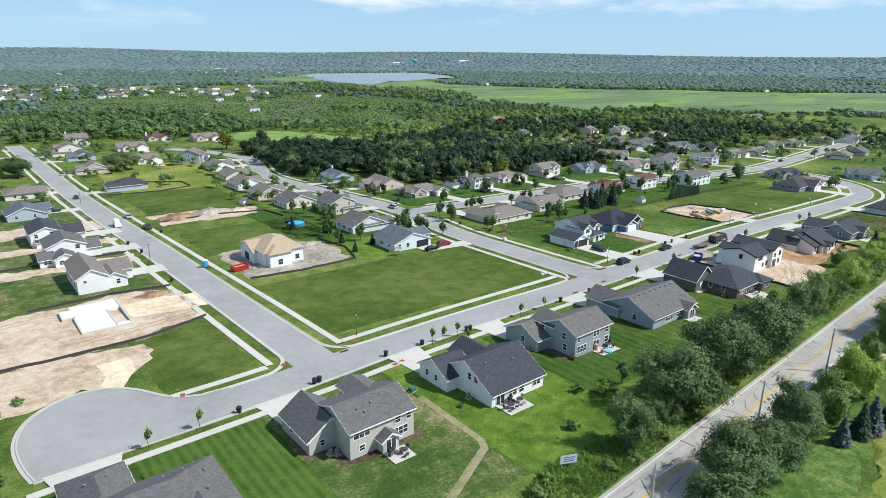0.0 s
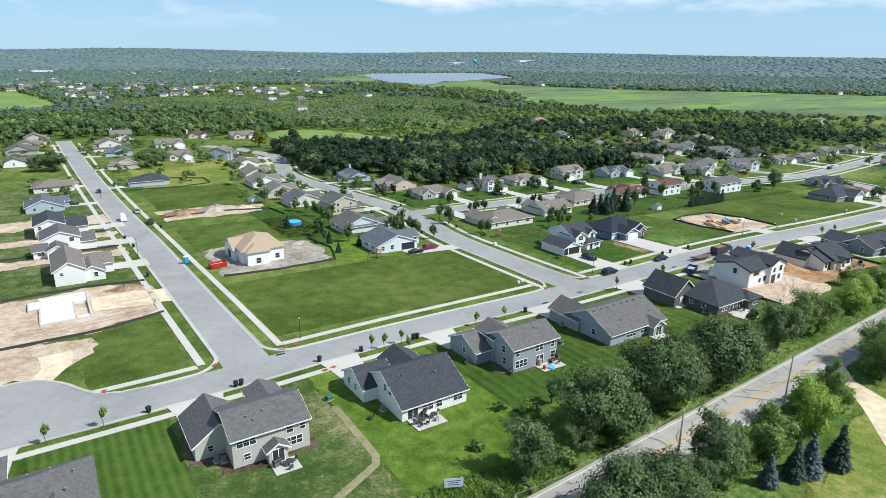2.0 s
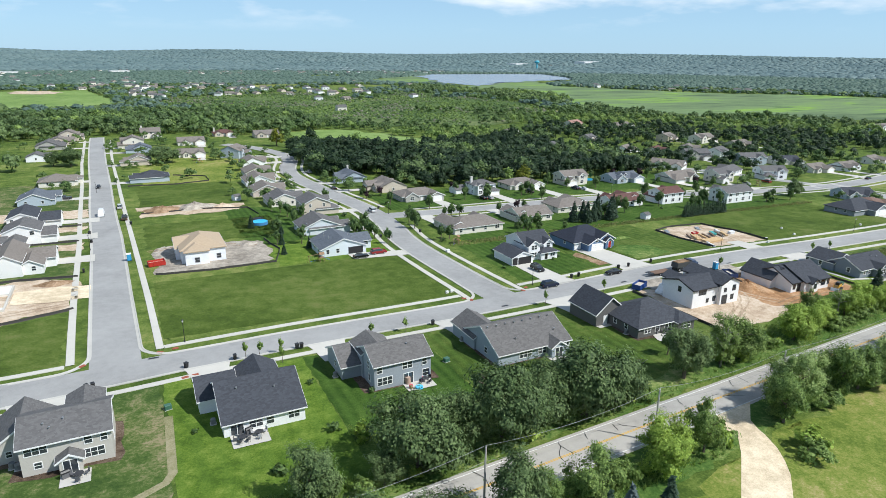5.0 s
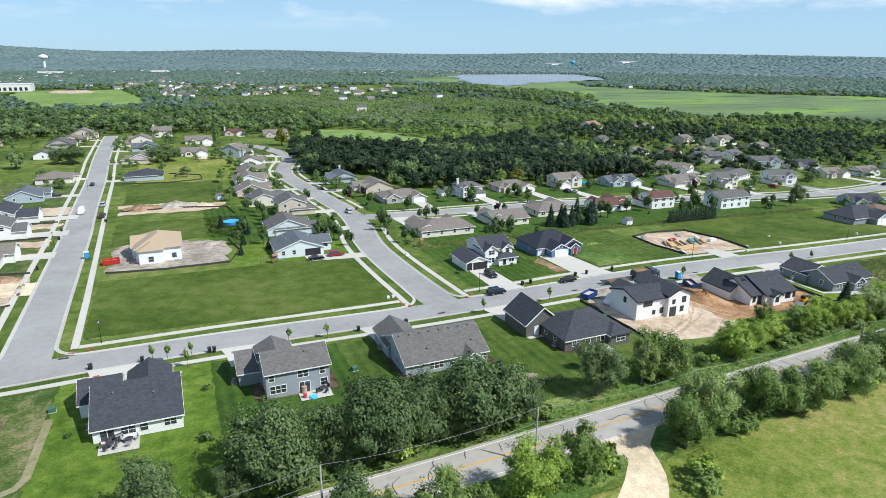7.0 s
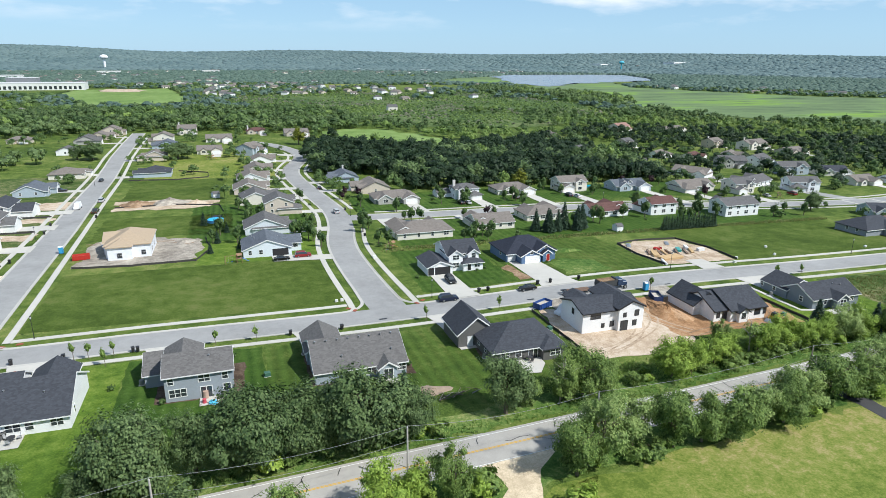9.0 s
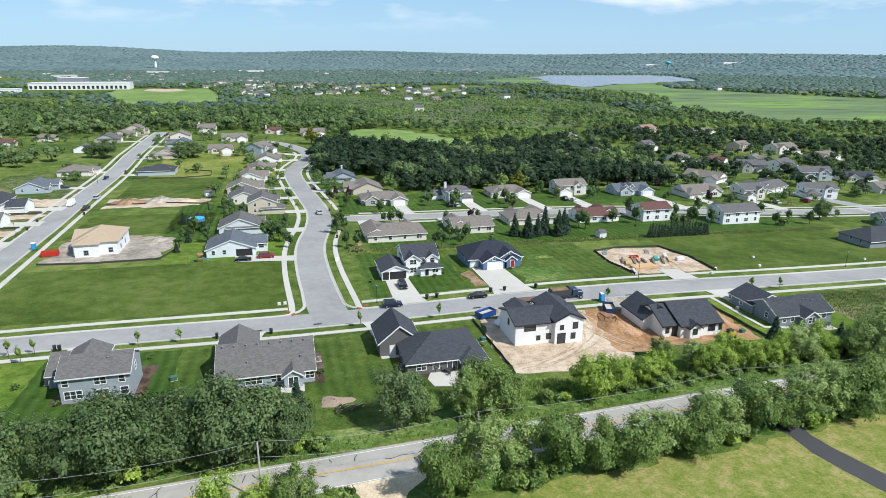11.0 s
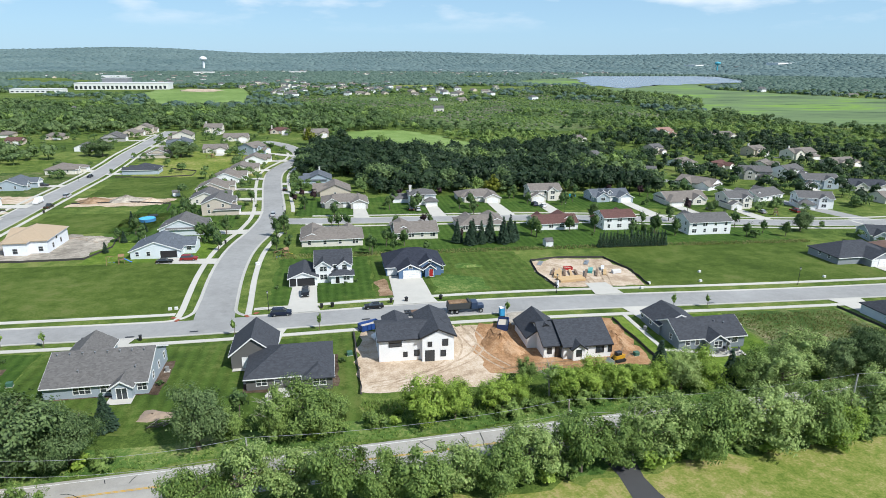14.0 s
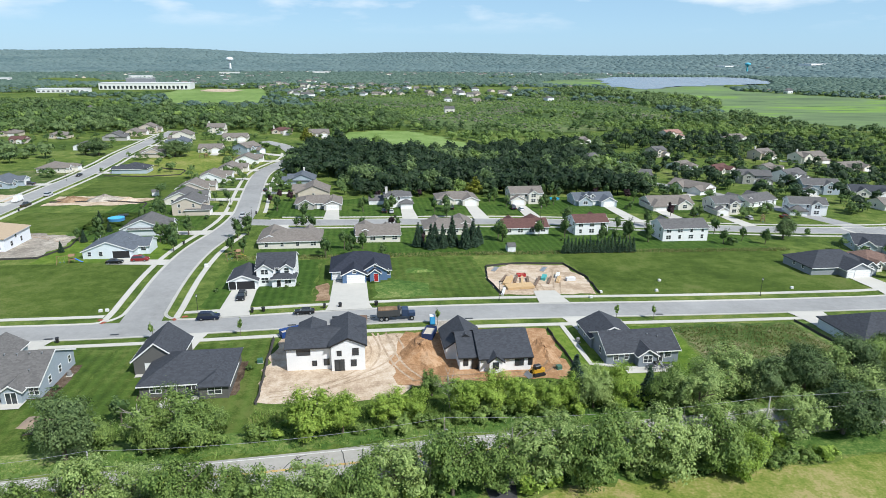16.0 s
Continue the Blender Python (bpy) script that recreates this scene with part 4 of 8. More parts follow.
# across the street, east of the curved side street
set_house(163, 130, [(161, 171, 127.4, 138, 4.84, "gx", 0.45), (154.2, 161.6, 123.6, 134, 2.55, "gy", 0.41), (161.2, 165.4, 125.6, 133, 4.75, "gy", 0.70), (167.3, 170.6, 126.3, 133, 4.75, "gy", 0.70), (165.2, 171.2, 124.4, 128.5, 2.55, "hx", 0.41)], WHITE, CHARCOAL,
          "white two-storey farmhouse-style home with a black roof", [(1, "b", 158.6, 0.05, 4.6, 2.2, "o"), (1, "b", 155.2, 0.05, 1.7, 2.2, "o"), (2, "b", 163.3, 0.9, 1.8, 1.4, "w"), (2, "b", 163.3, 3.30, 1.8, 1.3, "w"), (3, "b", 169, 3.30, 1.2, 1.3, "w"), (0, "b", 166.4, 3.40, 0.8, 1.0, "w"), (4, "b", 167.0, 0.05, 1.0, 2.1, "k"), (4, "b", 169.4, 0.9, 1.6, 1.3, "w"), (0, "r", 131, 3.20, 0.9, 1.2, "w"), (0, "r", 134, 1.0, 0.9, 1.2, "w")])
set_house(188.5, 133, [(180.6, 197, 128.4, 141, 2.64, "hx", 0.54), (183.8, 190.2, 124.8, 135, 2.64, "gy", 0.51), (189.2, 196, 126.8, 136, 2.90, "gy", 0.57), (191.2, 194, 125.4, 130, 2.73, "gy", 0.74)], (0.105, 0.175, 0.30), (0.030, 0.034, 0.048),
          "deep blue house with white gables and a dark roof", [(1, "b", 187.4, 0.05, 4.6, 2.2, "g"), (0, "b", 182.2, 0.05, 2.3, 2.2, "g"), (1, "b", 187.0, 2.90, 0.9, 1.0, "w"), (3, "b", 192.9, 0.05, 1.1, 2.2, "r"), (2, "b", 190.3, 0.9, 1.2, 1.4, "w"), (2, "b", 192.8, 3.80, 0.8, 0.8, "w"), (0, "b", 196.2, 0.9, 1.3, 1.3, "w"), (0, "l", 133, 1.0, 0.9, 1.2, "w")], up=0.5)
set_house(332, 128, [(322.2, 342, 123.2, 136, 2.64, "hx", 0.51), (331, 339.4, 119.8, 130, 2.64, "gy", 0.49), (338, 342.4, 121.5, 130, 2.82, "gy", 0.66)], (0.27, 0.29, 0.315), CHARCOAL,
          "grey ranch house with white gables and a charcoal roof", [(1, "b", 336.2, 0.05, 4.8, 2.2, "g"), (1, "b", 332.3, 0.05, 2.0, 2.2, "g"), (2, "b", 340.3, 0.4, 1.4, 2.3, "w"), (0, "l", 127, 1.0, 0.9, 1.2, "w"), (0, "l", 131, 1.0, 0.9, 1.2, "w")])

# the framed house
set_house(72.5, 174, [(66.6, 79, 166, 182, 4.31, "hy", 0.45), (67.5, 74, 163.8, 172, 4.31, "hy", 0.41), (65.4, 70, 171, 181, 3.70, "gx", 0.45)], WHITE, CHARCOAL, "half-built white-wrapped house with a bare plywood roof",
          [(1, "b", 70.7, 0.7, 1.3, 1.5, "w"), (0, "b", 77, 0.7, 1.2, 1.4, "w"), (0, "r", 170, 0.7, 1.2, 1.4, "w"), (0, "r", 176, 0.7, 1.0, 1.4, "w"), (0, "r", 173, 2.70, 1.0, 1.2, "w"), (2, "l", 176, 0.05, 3.0, 2.4, "o")],
          trim=plain("grey_wrap", (0.5, 0.5, 0.52)), roof_mat=plain("roof_plywood", (0.40, 0.31, 0.215), 0.85), wall_mat=plain("white_house_wrap", (0.76, 0.78, 0.82), 0.5))

CREAM, TAN, STONE_GREY, PALE_BLUE = (0.70, 0.665, 0.59), (0.56, 0.49, 0.41), (0.40, 0.39, 0.365), (0.40, 0.46, 0.52)
TAUPE_ROOF, MAROON_ROOF, SLATE_ROOF = (0.175, 0.155, 0.138), (0.115, 0.062, 0.055), (0.105, 0.118, 0.138)
set_house(112, 162, [(105.6, 120, 155.8, 168.5, 2.64, "gy", 0.38), (117, 123.4, 160.5, 168.2, 2.64, "gx", 0.41)], (0.66, 0.71, 0.75), SLATE_ROOF, "pale blue house with a slate-blue roof and an open garage",
          [(0, "b", 116.6, 0.05, 4.8, 2.2, "o"), (0, "b", 110.8, 0.9, 1.0, 1.3, "w"), (0, "b", 107.6, 0.9, 0.9, 1.3, "w"), (0, "l", 159, 1.0, 1.0, 1.3, "w"), (0, "l", 163.5, 1.0, 2.0, 1.3, "w"), (1, "b", 121.6, 0.9, 1.4, 1.3, "w")], (), [(108.6, 163, 5.2), (109.2, 160, 5.0)])
NEW_WHITE = (0.78, 0.775, 0.76)
set_house(25, 180, [(19.6, 26.6, 171.5, 189, 4.40, "gy", 0.59), (25.4, 31.4, 172.6, 184, 2.64, "gy", 0.54), (26, 34, 179, 187.5, 2.82, "gx", 0.45)], NEW_WHITE, TAUPE_ROOF, "cream new house with a brown-grey roof",
          [(0, "l", 176, 0.9, 0.9, 1.2, "w"), (0, "l", 181, 0.1, 1.8, 2.1, "s"), (0, "l", 185.5, 0.9, 0.9, 1.2, "w"), (0, "l", 184, 2.90, 0.9, 1.2, "w"), (1, "b", 29.2, 1.0, 0.9, 1.2, "w"), (0, "b", 21.4, 2.90, 0.7, 0.7, "w")])
set_house(23, 210, [(17.5, 27.8, 207.5, 219, 4.75, "gy", 0.41), (18.6, 24.0, 201, 208.5, 2.82, "gy", 0.51), (15.0, 19.0, 203.4, 210, 2.55, "gx", 0.41), (25, 32, 209, 217, 2.73, "gx", 0.45)], NEW_WHITE, GREY_ROOF, "white two-storey new house with a grey roof",
          [(0, "l", 213, 3.20, 0.9, 1.2, "w"), (0, "b", 25.6, 3.30, 1.2, 1.2, "w"), (1, "b", 20.2, 0.9, 1.0, 1.2, "w"), (1, "b", 22.4, 0.9, 0.9, 1.2, "w"), (2, "b", 17.0, 0.9, 1.8, 1.2, "w"), (2, "l", 206.5, 0.9, 0.9, 1.2, "w")])
set_house(21, 239, [(15.8, 24.6, 230, 245.4, 4.75, "gy", 0.41), (22, 31.5, 233, 243, 2.73, "gx", 0.41), (17.0, 20.0, 228.6, 231, 2.29, "gx", 0.33)], NEW_WHITE, CHARCOAL, "white two-storey new house with a dark roof",
          [(0, "l", 234, 0.9, 0.9, 1.2, "w"), (0, "l", 240, 3.20, 0.9, 1.2, "w"), (0, "b", 17.4, 3.20, 0.9, 1.2, "w"), (0, "b", 22.2, 3.40, 1.8, 1.3, "w"), (0, "b", 22.6, 0.9, 0.9, 1.2, "w")])
FAR_ROWS = (
    # north side of the north street, fronts to the street
    (171.5, 231, 0, 19, 12, 1, "h", STONE_GREY, TAUPE_ROOF, 1, False, 0), (205.5, 231, 0, 11.5, 9, 2, "h", WHITE, GREY_ROOF, 1, True, 0),
    (232, 237.5, 0, 18, 12, 1, "h", CREAM, TAUPE_ROOF, 1, False, 0), (264, 237, 0, 15, 10, 2, "g", CREAM, TAUPE_ROOF, -1, False, 0),
    (294, 232, 0, 18, 11, 1, "g", PALE_BLUE, SLATE_ROOF, 1, False, 2), (326, 222, 0, 20, 12, 1, "g", CREAM, TAUPE_ROOF, -1, False, 0),
    (346, 211, 0, 12, 10, 2, "g", CREAM, GREY_ROOF, -1, False, 0),
)
SOUTH_ROW = (
    (166, 170, 180, 20, 13, 1, "h", CREAM, TAUPE_ROOF, 1, False, 0), (195, 175, 180, 15, 11, 1, "g", CREAM, TAUPE_ROOF, 1, False, 0),
    (221, 184, 180, 18, 12, 1, "h", CREAM, TAUPE_ROOF, -1, False, 0), (249, 182, 180, 17, 10, 1, "g", WHITE, MAROON_ROOF, -1, False, 0),
    (273, 179, 180, 12.5, 9, 2, "g", WHITE, MAROON_ROOF, 1, False, 0), (304, 169, 180, 17, 10, 2, "g", WHITE, GREY_ROOF, -1, False, 0),
)
CURVE_ROW = (
    (114, 190, 90, 12, 14, 1, "g", (0.62, 0.66, 0.70), GREY_ROOF, -1, False, 0),
    (121, 221, 90, 12, 11, 2, "g", TAN, GREY_ROOF, -1, False, 0), (113, 243, 90, 13, 13, 1, "g", CREAM, GREY_ROOF, 1, False, 0), (111, 268, 90, 13, 13, 1, "g", (0.58, 0.50, 0.45), TAUPE_ROOF, 1, False, 0),
    (113, 298, 90, 15, 13, 1, "g", WHITE, TAUPE_ROOF, 1, False, 0),
)
CURVE_ROW_FAR = (
    (117, 326, 90, 14, 12, 1, "g", CREAM, TAUPE_ROOF, 1, False, 0),
    (121, 358, 90, 14, 12, 1, "g", WHITE, TAUPE_ROOF, 1, False, 0), (116, 390, 60, 14, 12, 2, "g", PALE_BLUE, TAUPE_ROOF, 1, False, 0),
    (160, 290, 270, 14, 13, 1, "g", PALE_BLUE, SLATE_ROOF, 1, True, 0), (168, 257, 270, 15, 14, 1, "g", TAN, TAUPE_ROOF, -1, False, 0),
    (156, 488, 0, 19, 13, 1, "g", TAN, TAUPE_ROOF, 1, False, 0), (126, 506, 0, 16, 12, 1, "h", TAN, MAROON_ROOF, 1, True, 0),
)
WEST_ROW = (
    (19, 284, 90, 14, 12, 1, "g", PALE_BLUE, SLATE_ROOF, 1, False, 0),
    (23.5, 330, 90, 12, 15, 1, "h", CREAM, TAUPE_ROOF, 1, False, 0), (66, 327, 270, 11, 15, 1, "h", PALE_BLUE, CHARCOAL, 1, False, 0), (61, 380, 270, 12, 13, 1, "g", TAN, TAUPE_ROOF, 1, False, 0),
)
WEST_ROW_FAR = (
    (60, 454, 270, 14, 13, 2, "g", CREAM, TAUPE_ROOF, 1, False, 0), (64, 430, 270, 13, 12, 1, "g", PALE_BLUE, SLATE_ROOF, 1, False, 0), (91.5, 399, 0, 15, 11, 1, "g", CREAM, TAUPE_ROOF, 1, False, 0),
    (73, 508, 0, 14, 12, 2, "g", CREAM, TAUPE_ROOF, 1, True, 0), (97, 458, 0, 18, 12, 1, "g", CREAM, TAUPE_ROOF, 1, False, 0), (10, 460, 90, 16, 14, 1, "g", STONE_GREY, GREY_ROOF, -1, False, 2),
    (14, 486, 90, 14, 12, 1, "g", TAN, TAUPE_ROOF, 1, False, 0),
)
WEST_ROW_END = (
    (19, 508, 90, 13, 12, 2, "g", TAN, TAUPE_ROOF, 1, False, 0), (-33, 470, 0, 14, 11, 1, "h", TAN, TAUPE_ROOF, 1, False, 0),
    (-75, 486, 0, 14, 11, 1, "h", TAN, TAUPE_ROOF, 1, False, 0), (-47, 440, 0, 10, 9, 1, "g", TAN, MAROON_ROOF, 1, False, 0), (8, 408, 90, 11, 10, 1, "g", WHITE, GREY_ROOF, 1, False, 0),
)
EAST_GROUP = (
    (366, 150, 340, 15, 11, 1, "g", PALE_BLUE, CHARCOAL, 1, False, 0), (348, 132, 10, 13, 11, 1, "h", CREAM, (0.16, 0.105, 0.085), 1, False, 0), (402, 122, 300, 16, 12, 1, "g", PALE_BLUE, GREY_ROOF, 1, False, 0),
    (383, 207, 340, 15, 10, 2, "g", WHITE, GREY_ROOF, -1, False, 0), (371, 226, 200, 19, 11, 1, "g", WHITE, GREY_ROOF, 1, False, 0), (424, 252, 345, 18, 11, 2, "g", PALE_BLUE, GREY_ROOF, -1, False, 0),
    (444, 242, 340, 18, 12, 1, "g", CREAM, CHARCOAL, 1, False, 0),
)
EAST_GROUP_FAR = (
    (430, 212, 0, 15, 11, 1, "g", CREAM, TAUPE_ROOF, 1, False, 0), (455, 208, 0, 16, 11, 1, "g", WHITE, TAUPE_ROOF, -1, False, 0), (499, 218, 10, 15, 11, 1, "g", CREAM, TAUPE_ROOF, 1, False, 0),
    (524, 213, 10, 16, 12, 1, "g", CREAM, TAUPE_ROOF, 1, False, 0), (562, 205, 10, 17, 12, 1, "g", TAN, TAUPE_ROOF, -1, False, 0), (584, 192, 0, 17, 12, 1, "g", CREAM, GREY_ROOF, 1, False, 0),
    (477, 160, 190, 15, 11, 1, "g", CREAM, TAUPE_ROOF, 1, False, 0),
)
EAST_GROUP_END = (
    (506, 160, 190, 18, 12, 1, "g", STONE_GREY, GREY_ROOF, 1, False, 0), (432, 285, 20, 15, 11, 2, "g", WHITE, GREY_ROOF, 1, False, 0), (340, 360, 20, 12, 10, 2, "g", WHITE, GREY_ROOF, 1, False, 0),
    (346, 333, 20, 14, 11, 1, "g", CREAM, SLATE_ROOF, 1, False, 0), (350, 303, 340, 14, 11, 1, "g", STONE_GREY, GREY_ROOF, 1, False, 0), (405, 394, 20, 11, 10, 2, "g", TAN, GREY_ROOF, 1, False, 0),
    (394, 338, 30, 14, 11, 1, "g", WHITE, TAUPE_ROOF, 1, False, 0),
)
WOOD_GROUP = (
    (360, 261, 300, 20, 12, 1, "g", WHITE, TAUPE_ROOF, 1, False, 0), (410, 322, 30, 14, 11, 1, "g", CREAM, MAROON_ROOF, 1, False, 0), (409, 284, 340, 17, 11, 2, "g", STONE_GREY, GREY_ROOF, 1, False, 0),
    (475, 375, 20, 14, 11, 2, "g", TAN, TAUPE_ROOF, 1, True, 0), (442, 320, 40, 14, 11, 1, "g", CREAM, TAUPE_ROOF, 1, False, 0), (498, 357, 10, 22, 12, 2, "g", CREAM, TAUPE_ROOF, 1, True, 0),
    (500, 322, 10, 20, 12, 1, "g", TAN, TAUPE_ROOF, 1, False, 0),
)
WOOD_GROUP_FAR = (
    (466, 492, 20, 18, 12, 2, "g", CREAM, (0.28, 0.17, 0.14), 1, False, 0), (512, 473, 10, 22, 13, 1, "g", CREAM, TAUPE_ROOF, 1, False, 0),
    (372, 466, 20, 12, 10, 1, "g", CREAM, TAUPE_ROOF, 1, False, 0), (738, 345, 0, 22, 13, 2, "g", WHITE, TAUPE_ROOF, 1, False, 0), (640, 215, 0, 18, 12, 1, "g", CREAM, GREY_ROOF, 1, False, 0),
)
HOUSE_SPOTS = [(112, 162, 11), (25, 182, 10), (23, 211, 10), (21, 239, 10), (72, 174, 12), (163, 130, 13), (188, 133, 13), (332, 128, 13)]
n_house = 0
for row, detail in ((FAR_ROWS, 2), (SOUTH_ROW, 2), (CURVE_ROW, 2), (WEST_ROW, 2), (EAST_GROUP, 2), (CURVE_ROW_FAR, 1), (WEST_ROW_FAR, 1), (WEST_ROW_END, 1), (EAST_GROUP_FAR, 1), (EAST_GROUP_END, 1), (WOOD_GROUP, 1), (WOOD_GROUP_FAR, 1)):
    for hx, hy, rot, w, d, st, kind, wall, roof, side, chim, dorm in row:
        n_house += 1
        HOUSE_SPOTS.append((hx, hy, max(w, d) * 0.75))
        tone = {WHITE: "white", CREAM: "cream", TAN: "tan", STONE_GREY: "stone-grey", PALE_BLUE: "pale blue"}.get(wall, "light")
        top = {CHARCOAL: "charcoal", MAROON_ROOF: "maroon", SLATE_ROOF: "slate-blue", GREY_ROOF: "grey"}.get(roof, "brown-grey")
        plain_house(hx, hy, rot, w, d, st, kind, wall, roof, f"{tone} {'two' if st == 2 else 'one'}-storey suburban house with a {top} shingle roof", n_house, side, chim, detail, 0.5 if kind == "g" else 0.42, dorm)


# ---- trees ----
def ball_arrays(rounds):
    bm = bmesh.new()
    bmesh.ops.create_icosphere(bm, subdivisions=rounds, radius=1)
    bm.verts.index_update()
    out = np.array([v.co[:] for v in bm.verts]), np.array([[v.index for v in f.verts] for f in bm.faces])
    bm.free()
    return out


HEART_V, HEART_F = ball_arrays(2)
LOW_V, LOW_F = ball_arrays(1)
WHOLE_V, WHOLE_F = LOW_V, LOW_F
LOW_F = LOW_F[LOW_V[LOW_F].mean(1)[:, 2] > -0.3]
DOME_F = HEART_F[HEART_V[HEART_F].mean(1)[:, 2] > -0.3]


def leaf_quads(rng, p, nrm, leaf):
    """Small leaf sprays at the places p, facing along nrm."""
    n = len(p)
    nrm = nrm / np.linalg.norm(nrm, axis=1)[:, None]
    t = np.cross(nrm, rng.normal(size=(n, 3)))
    t /= np.linalg.norm(t, axis=1)[:, None]
    b = np.cross(nrm, t)
    s = (leaf * rng.uniform(0.55, 1.35, n))[:, None]
    q = np.stack([p - t * s, p - b * s * 0.62, p + t * s, p + b * s * 0.62], 1).reshape(-1, 3)
    i = np.arange(n)[:, None] * 4
    return q, np.concatenate([i + (0, 1, 2), i + (0, 2, 3)])


def join_arrays(pieces):
    vs, fs, base = [], [], 0
    for v, fc in pieces:
        vs.append(v)
        fs.append(fc + base)
        base += len(v)
    return np.vstack(vs), np.vstack(fs)


def crown_arrays(rng, n, rx, rz, cz, leaf, lobes=9, up=0.55, heart=0.64):
    """A crown: boughs of uneven size, each with twigs that carry clumps of leaves, round a shaded heart."""
    dirs = rng.normal(size=(lobes, 3))
    dirs[:, 2] = dirs[:, 2] * 0.85 + 0.15
    dirs /= np.linalg.norm(dirs, axis=1)[:, None]
    many = lobes > 12
    cen = dirs * (rng.uniform(0.42, 0.94, (lobes, 1)) if many else rng.uniform(0.28, 0.5, (lobes, 1)))
    rad = rng.uniform(0.17, 0.38, lobes) if many else rng.uniform(0.40, 0.58, lobes)
    cen, rad = np.vstack([cen, [[0, 0, 0.0]]]), np.append(rad, 0.55)
    # twigs on the boughs, some reaching far out
    m = max(lobes * 3, n // 30)
    bough = rng.choice(len(rad), m, p=rad ** 2 / (rad ** 2).sum())
    d = rng.normal(size=(m, 3))
    d[:, 2] += 0.3
    d /= np.linalg.norm(d, axis=1)[:, None]
    tip = cen[bough] + d * (rad[bough] * rng.choice((0.8, 0.95, 1.1, 1.3), m, p=(0.25, 0.4, 0.25, 0.1)))[:, None]
    pick = rng.integers(0, m, n)
    p = tip[pick] + rng.normal(size=(n, 3)) * (0.05 + 0.09 * rad[bough][pick])[:, None]
    p[:, 2] = np.maximum(p[:, 2], -0.74 + 0.12 * rng.random(n))
    out = d[pick] + 0.5 * p + (0, 0, up) + rng.normal(size=(n, 3)) * 0.36
    pieces = [leaf_quads(rng, p * (rx, rx, rz) + (0, 0, cz), out, leaf)]
    if many:
        k = n // 4
        deep = rng.integers(0, len(rad), k)
        q = rng.normal(size=(k, 3))
        q /= np.linalg.norm(q, axis=1)[:, None]
        w = cen[deep] + q * (rad[deep] * rng.uniform(0.35, 0.85, k))[:, None]
        w[:, 2] = np.maximum(w[:, 2], -0.7)
        pieces.append(leaf_quads(rng, w * (rx, rx, rz) + (0, 0, cz), q + (0, 0, 0.5), leaf * 1.5))
    elif heart:
        ball_v, ball_f = WHOLE_V, WHOLE_F
        for c, r in zip(cen, rad):
            w = ball_v * (r * heart * rng.uniform(0.7, 1.15, (len(ball_v), 1))) + c
            w[:, 2] = np.maximum(w[:, 2], -0.6)
            pieces.append((w * (rx, rx, rz) + (0, 0, cz), ball_f))
    return join_arrays(pieces)


def canopy_arrays(rng, n, tall, leaf, lobes):
    """A tree of a wood, of unit radius: uneven leafy domes with loose sprays on a stem; lobes 0: a plain far one."""
    pieces, cens, rads = [], [], []
    ball_v, ball_f = (HEART_V, DOME_F) if lobes else (LOW_V, LOW_F)
    flat_z = 0.25 + 0.6 * tall
    for k in range(max(1, lobes)):
        a, r = k * 2.4 + rng.uniform(-0.5, 0.5), (0.0 if lobes < 2 else rng.uniform(0.15, 0.3) if k == 0 else rng.uniform(0.35, 0.62))
        high = tall * (rng.uniform(1.0, 1.3) if k == 0 else rng.uniform(0.55, 1.05))
        q = 0.92 if lobes < 2 else rng.uniform(0.55, 0.7) if k == 0 else rng.uniform(0.36, 0.6)
        if lobes < 2:
            high = flat_z * 0.62
        c = np.array([math.cos(a) * r, math.sin(a) * r, high])
        if not lobes and not n:
            # a far mound: its skirt runs out to the neighbours' feet
            low = ball_v[:, 2:] < 0
            flat = np.hypot(ball_v[:, :1], ball_v[:, 1:2]) + 0.3
            mound = np.where(low, np.hstack([ball_v[:, :2] / flat * 1.35, np.full((len(ball_v), 1), -0.7)]), ball_v * rng.uniform(0.8, 1.1, (len(ball_v), 1)))
            pieces.append((mound * (q, q, q * flat_z) + c, ball_f))
            continue
        pieces.append((ball_v * (q * (0.82 if n >= 40 else 1.0) * rng.uniform(0.62, 1.2, (len(ball_v), 1))) * (1, 1, flat_z) + c, ball_f))
        cens.append(c)
        rads.append(q)
    if lobes > 1:
        stem = np.array([(math.cos(k * 2.1) * 0.05, math.sin(k * 2.1) * 0.05, z) for z in (0.0, tall) for k in range(3)])
        pieces.append((stem, np.array([(0, 1, 4), (0, 4, 3), (1, 2, 5), (1, 5, 4), (2, 0, 3), (2, 3, 5)])))
    if n:
        pick = rng.integers(0, max(1, lobes), n)
        d = rng.normal(size=(n, 3))
        d[:, 2] = np.abs(d[:, 2]) - 0.25
        d /= np.linalg.norm(d, axis=1)[:, None]
        p = np.array(cens)[pick] + d * (np.array(rads)[pick] * rng.uniform(0.78, 1.22, n))[:, None] * (1, 1, flat_z)
        pieces.append(leaf_quads(rng, p, d + (0, 0, 0.5) + rng.normal(size=(n, 3)) * 0.4, leaf))
    return join_arrays(pieces)


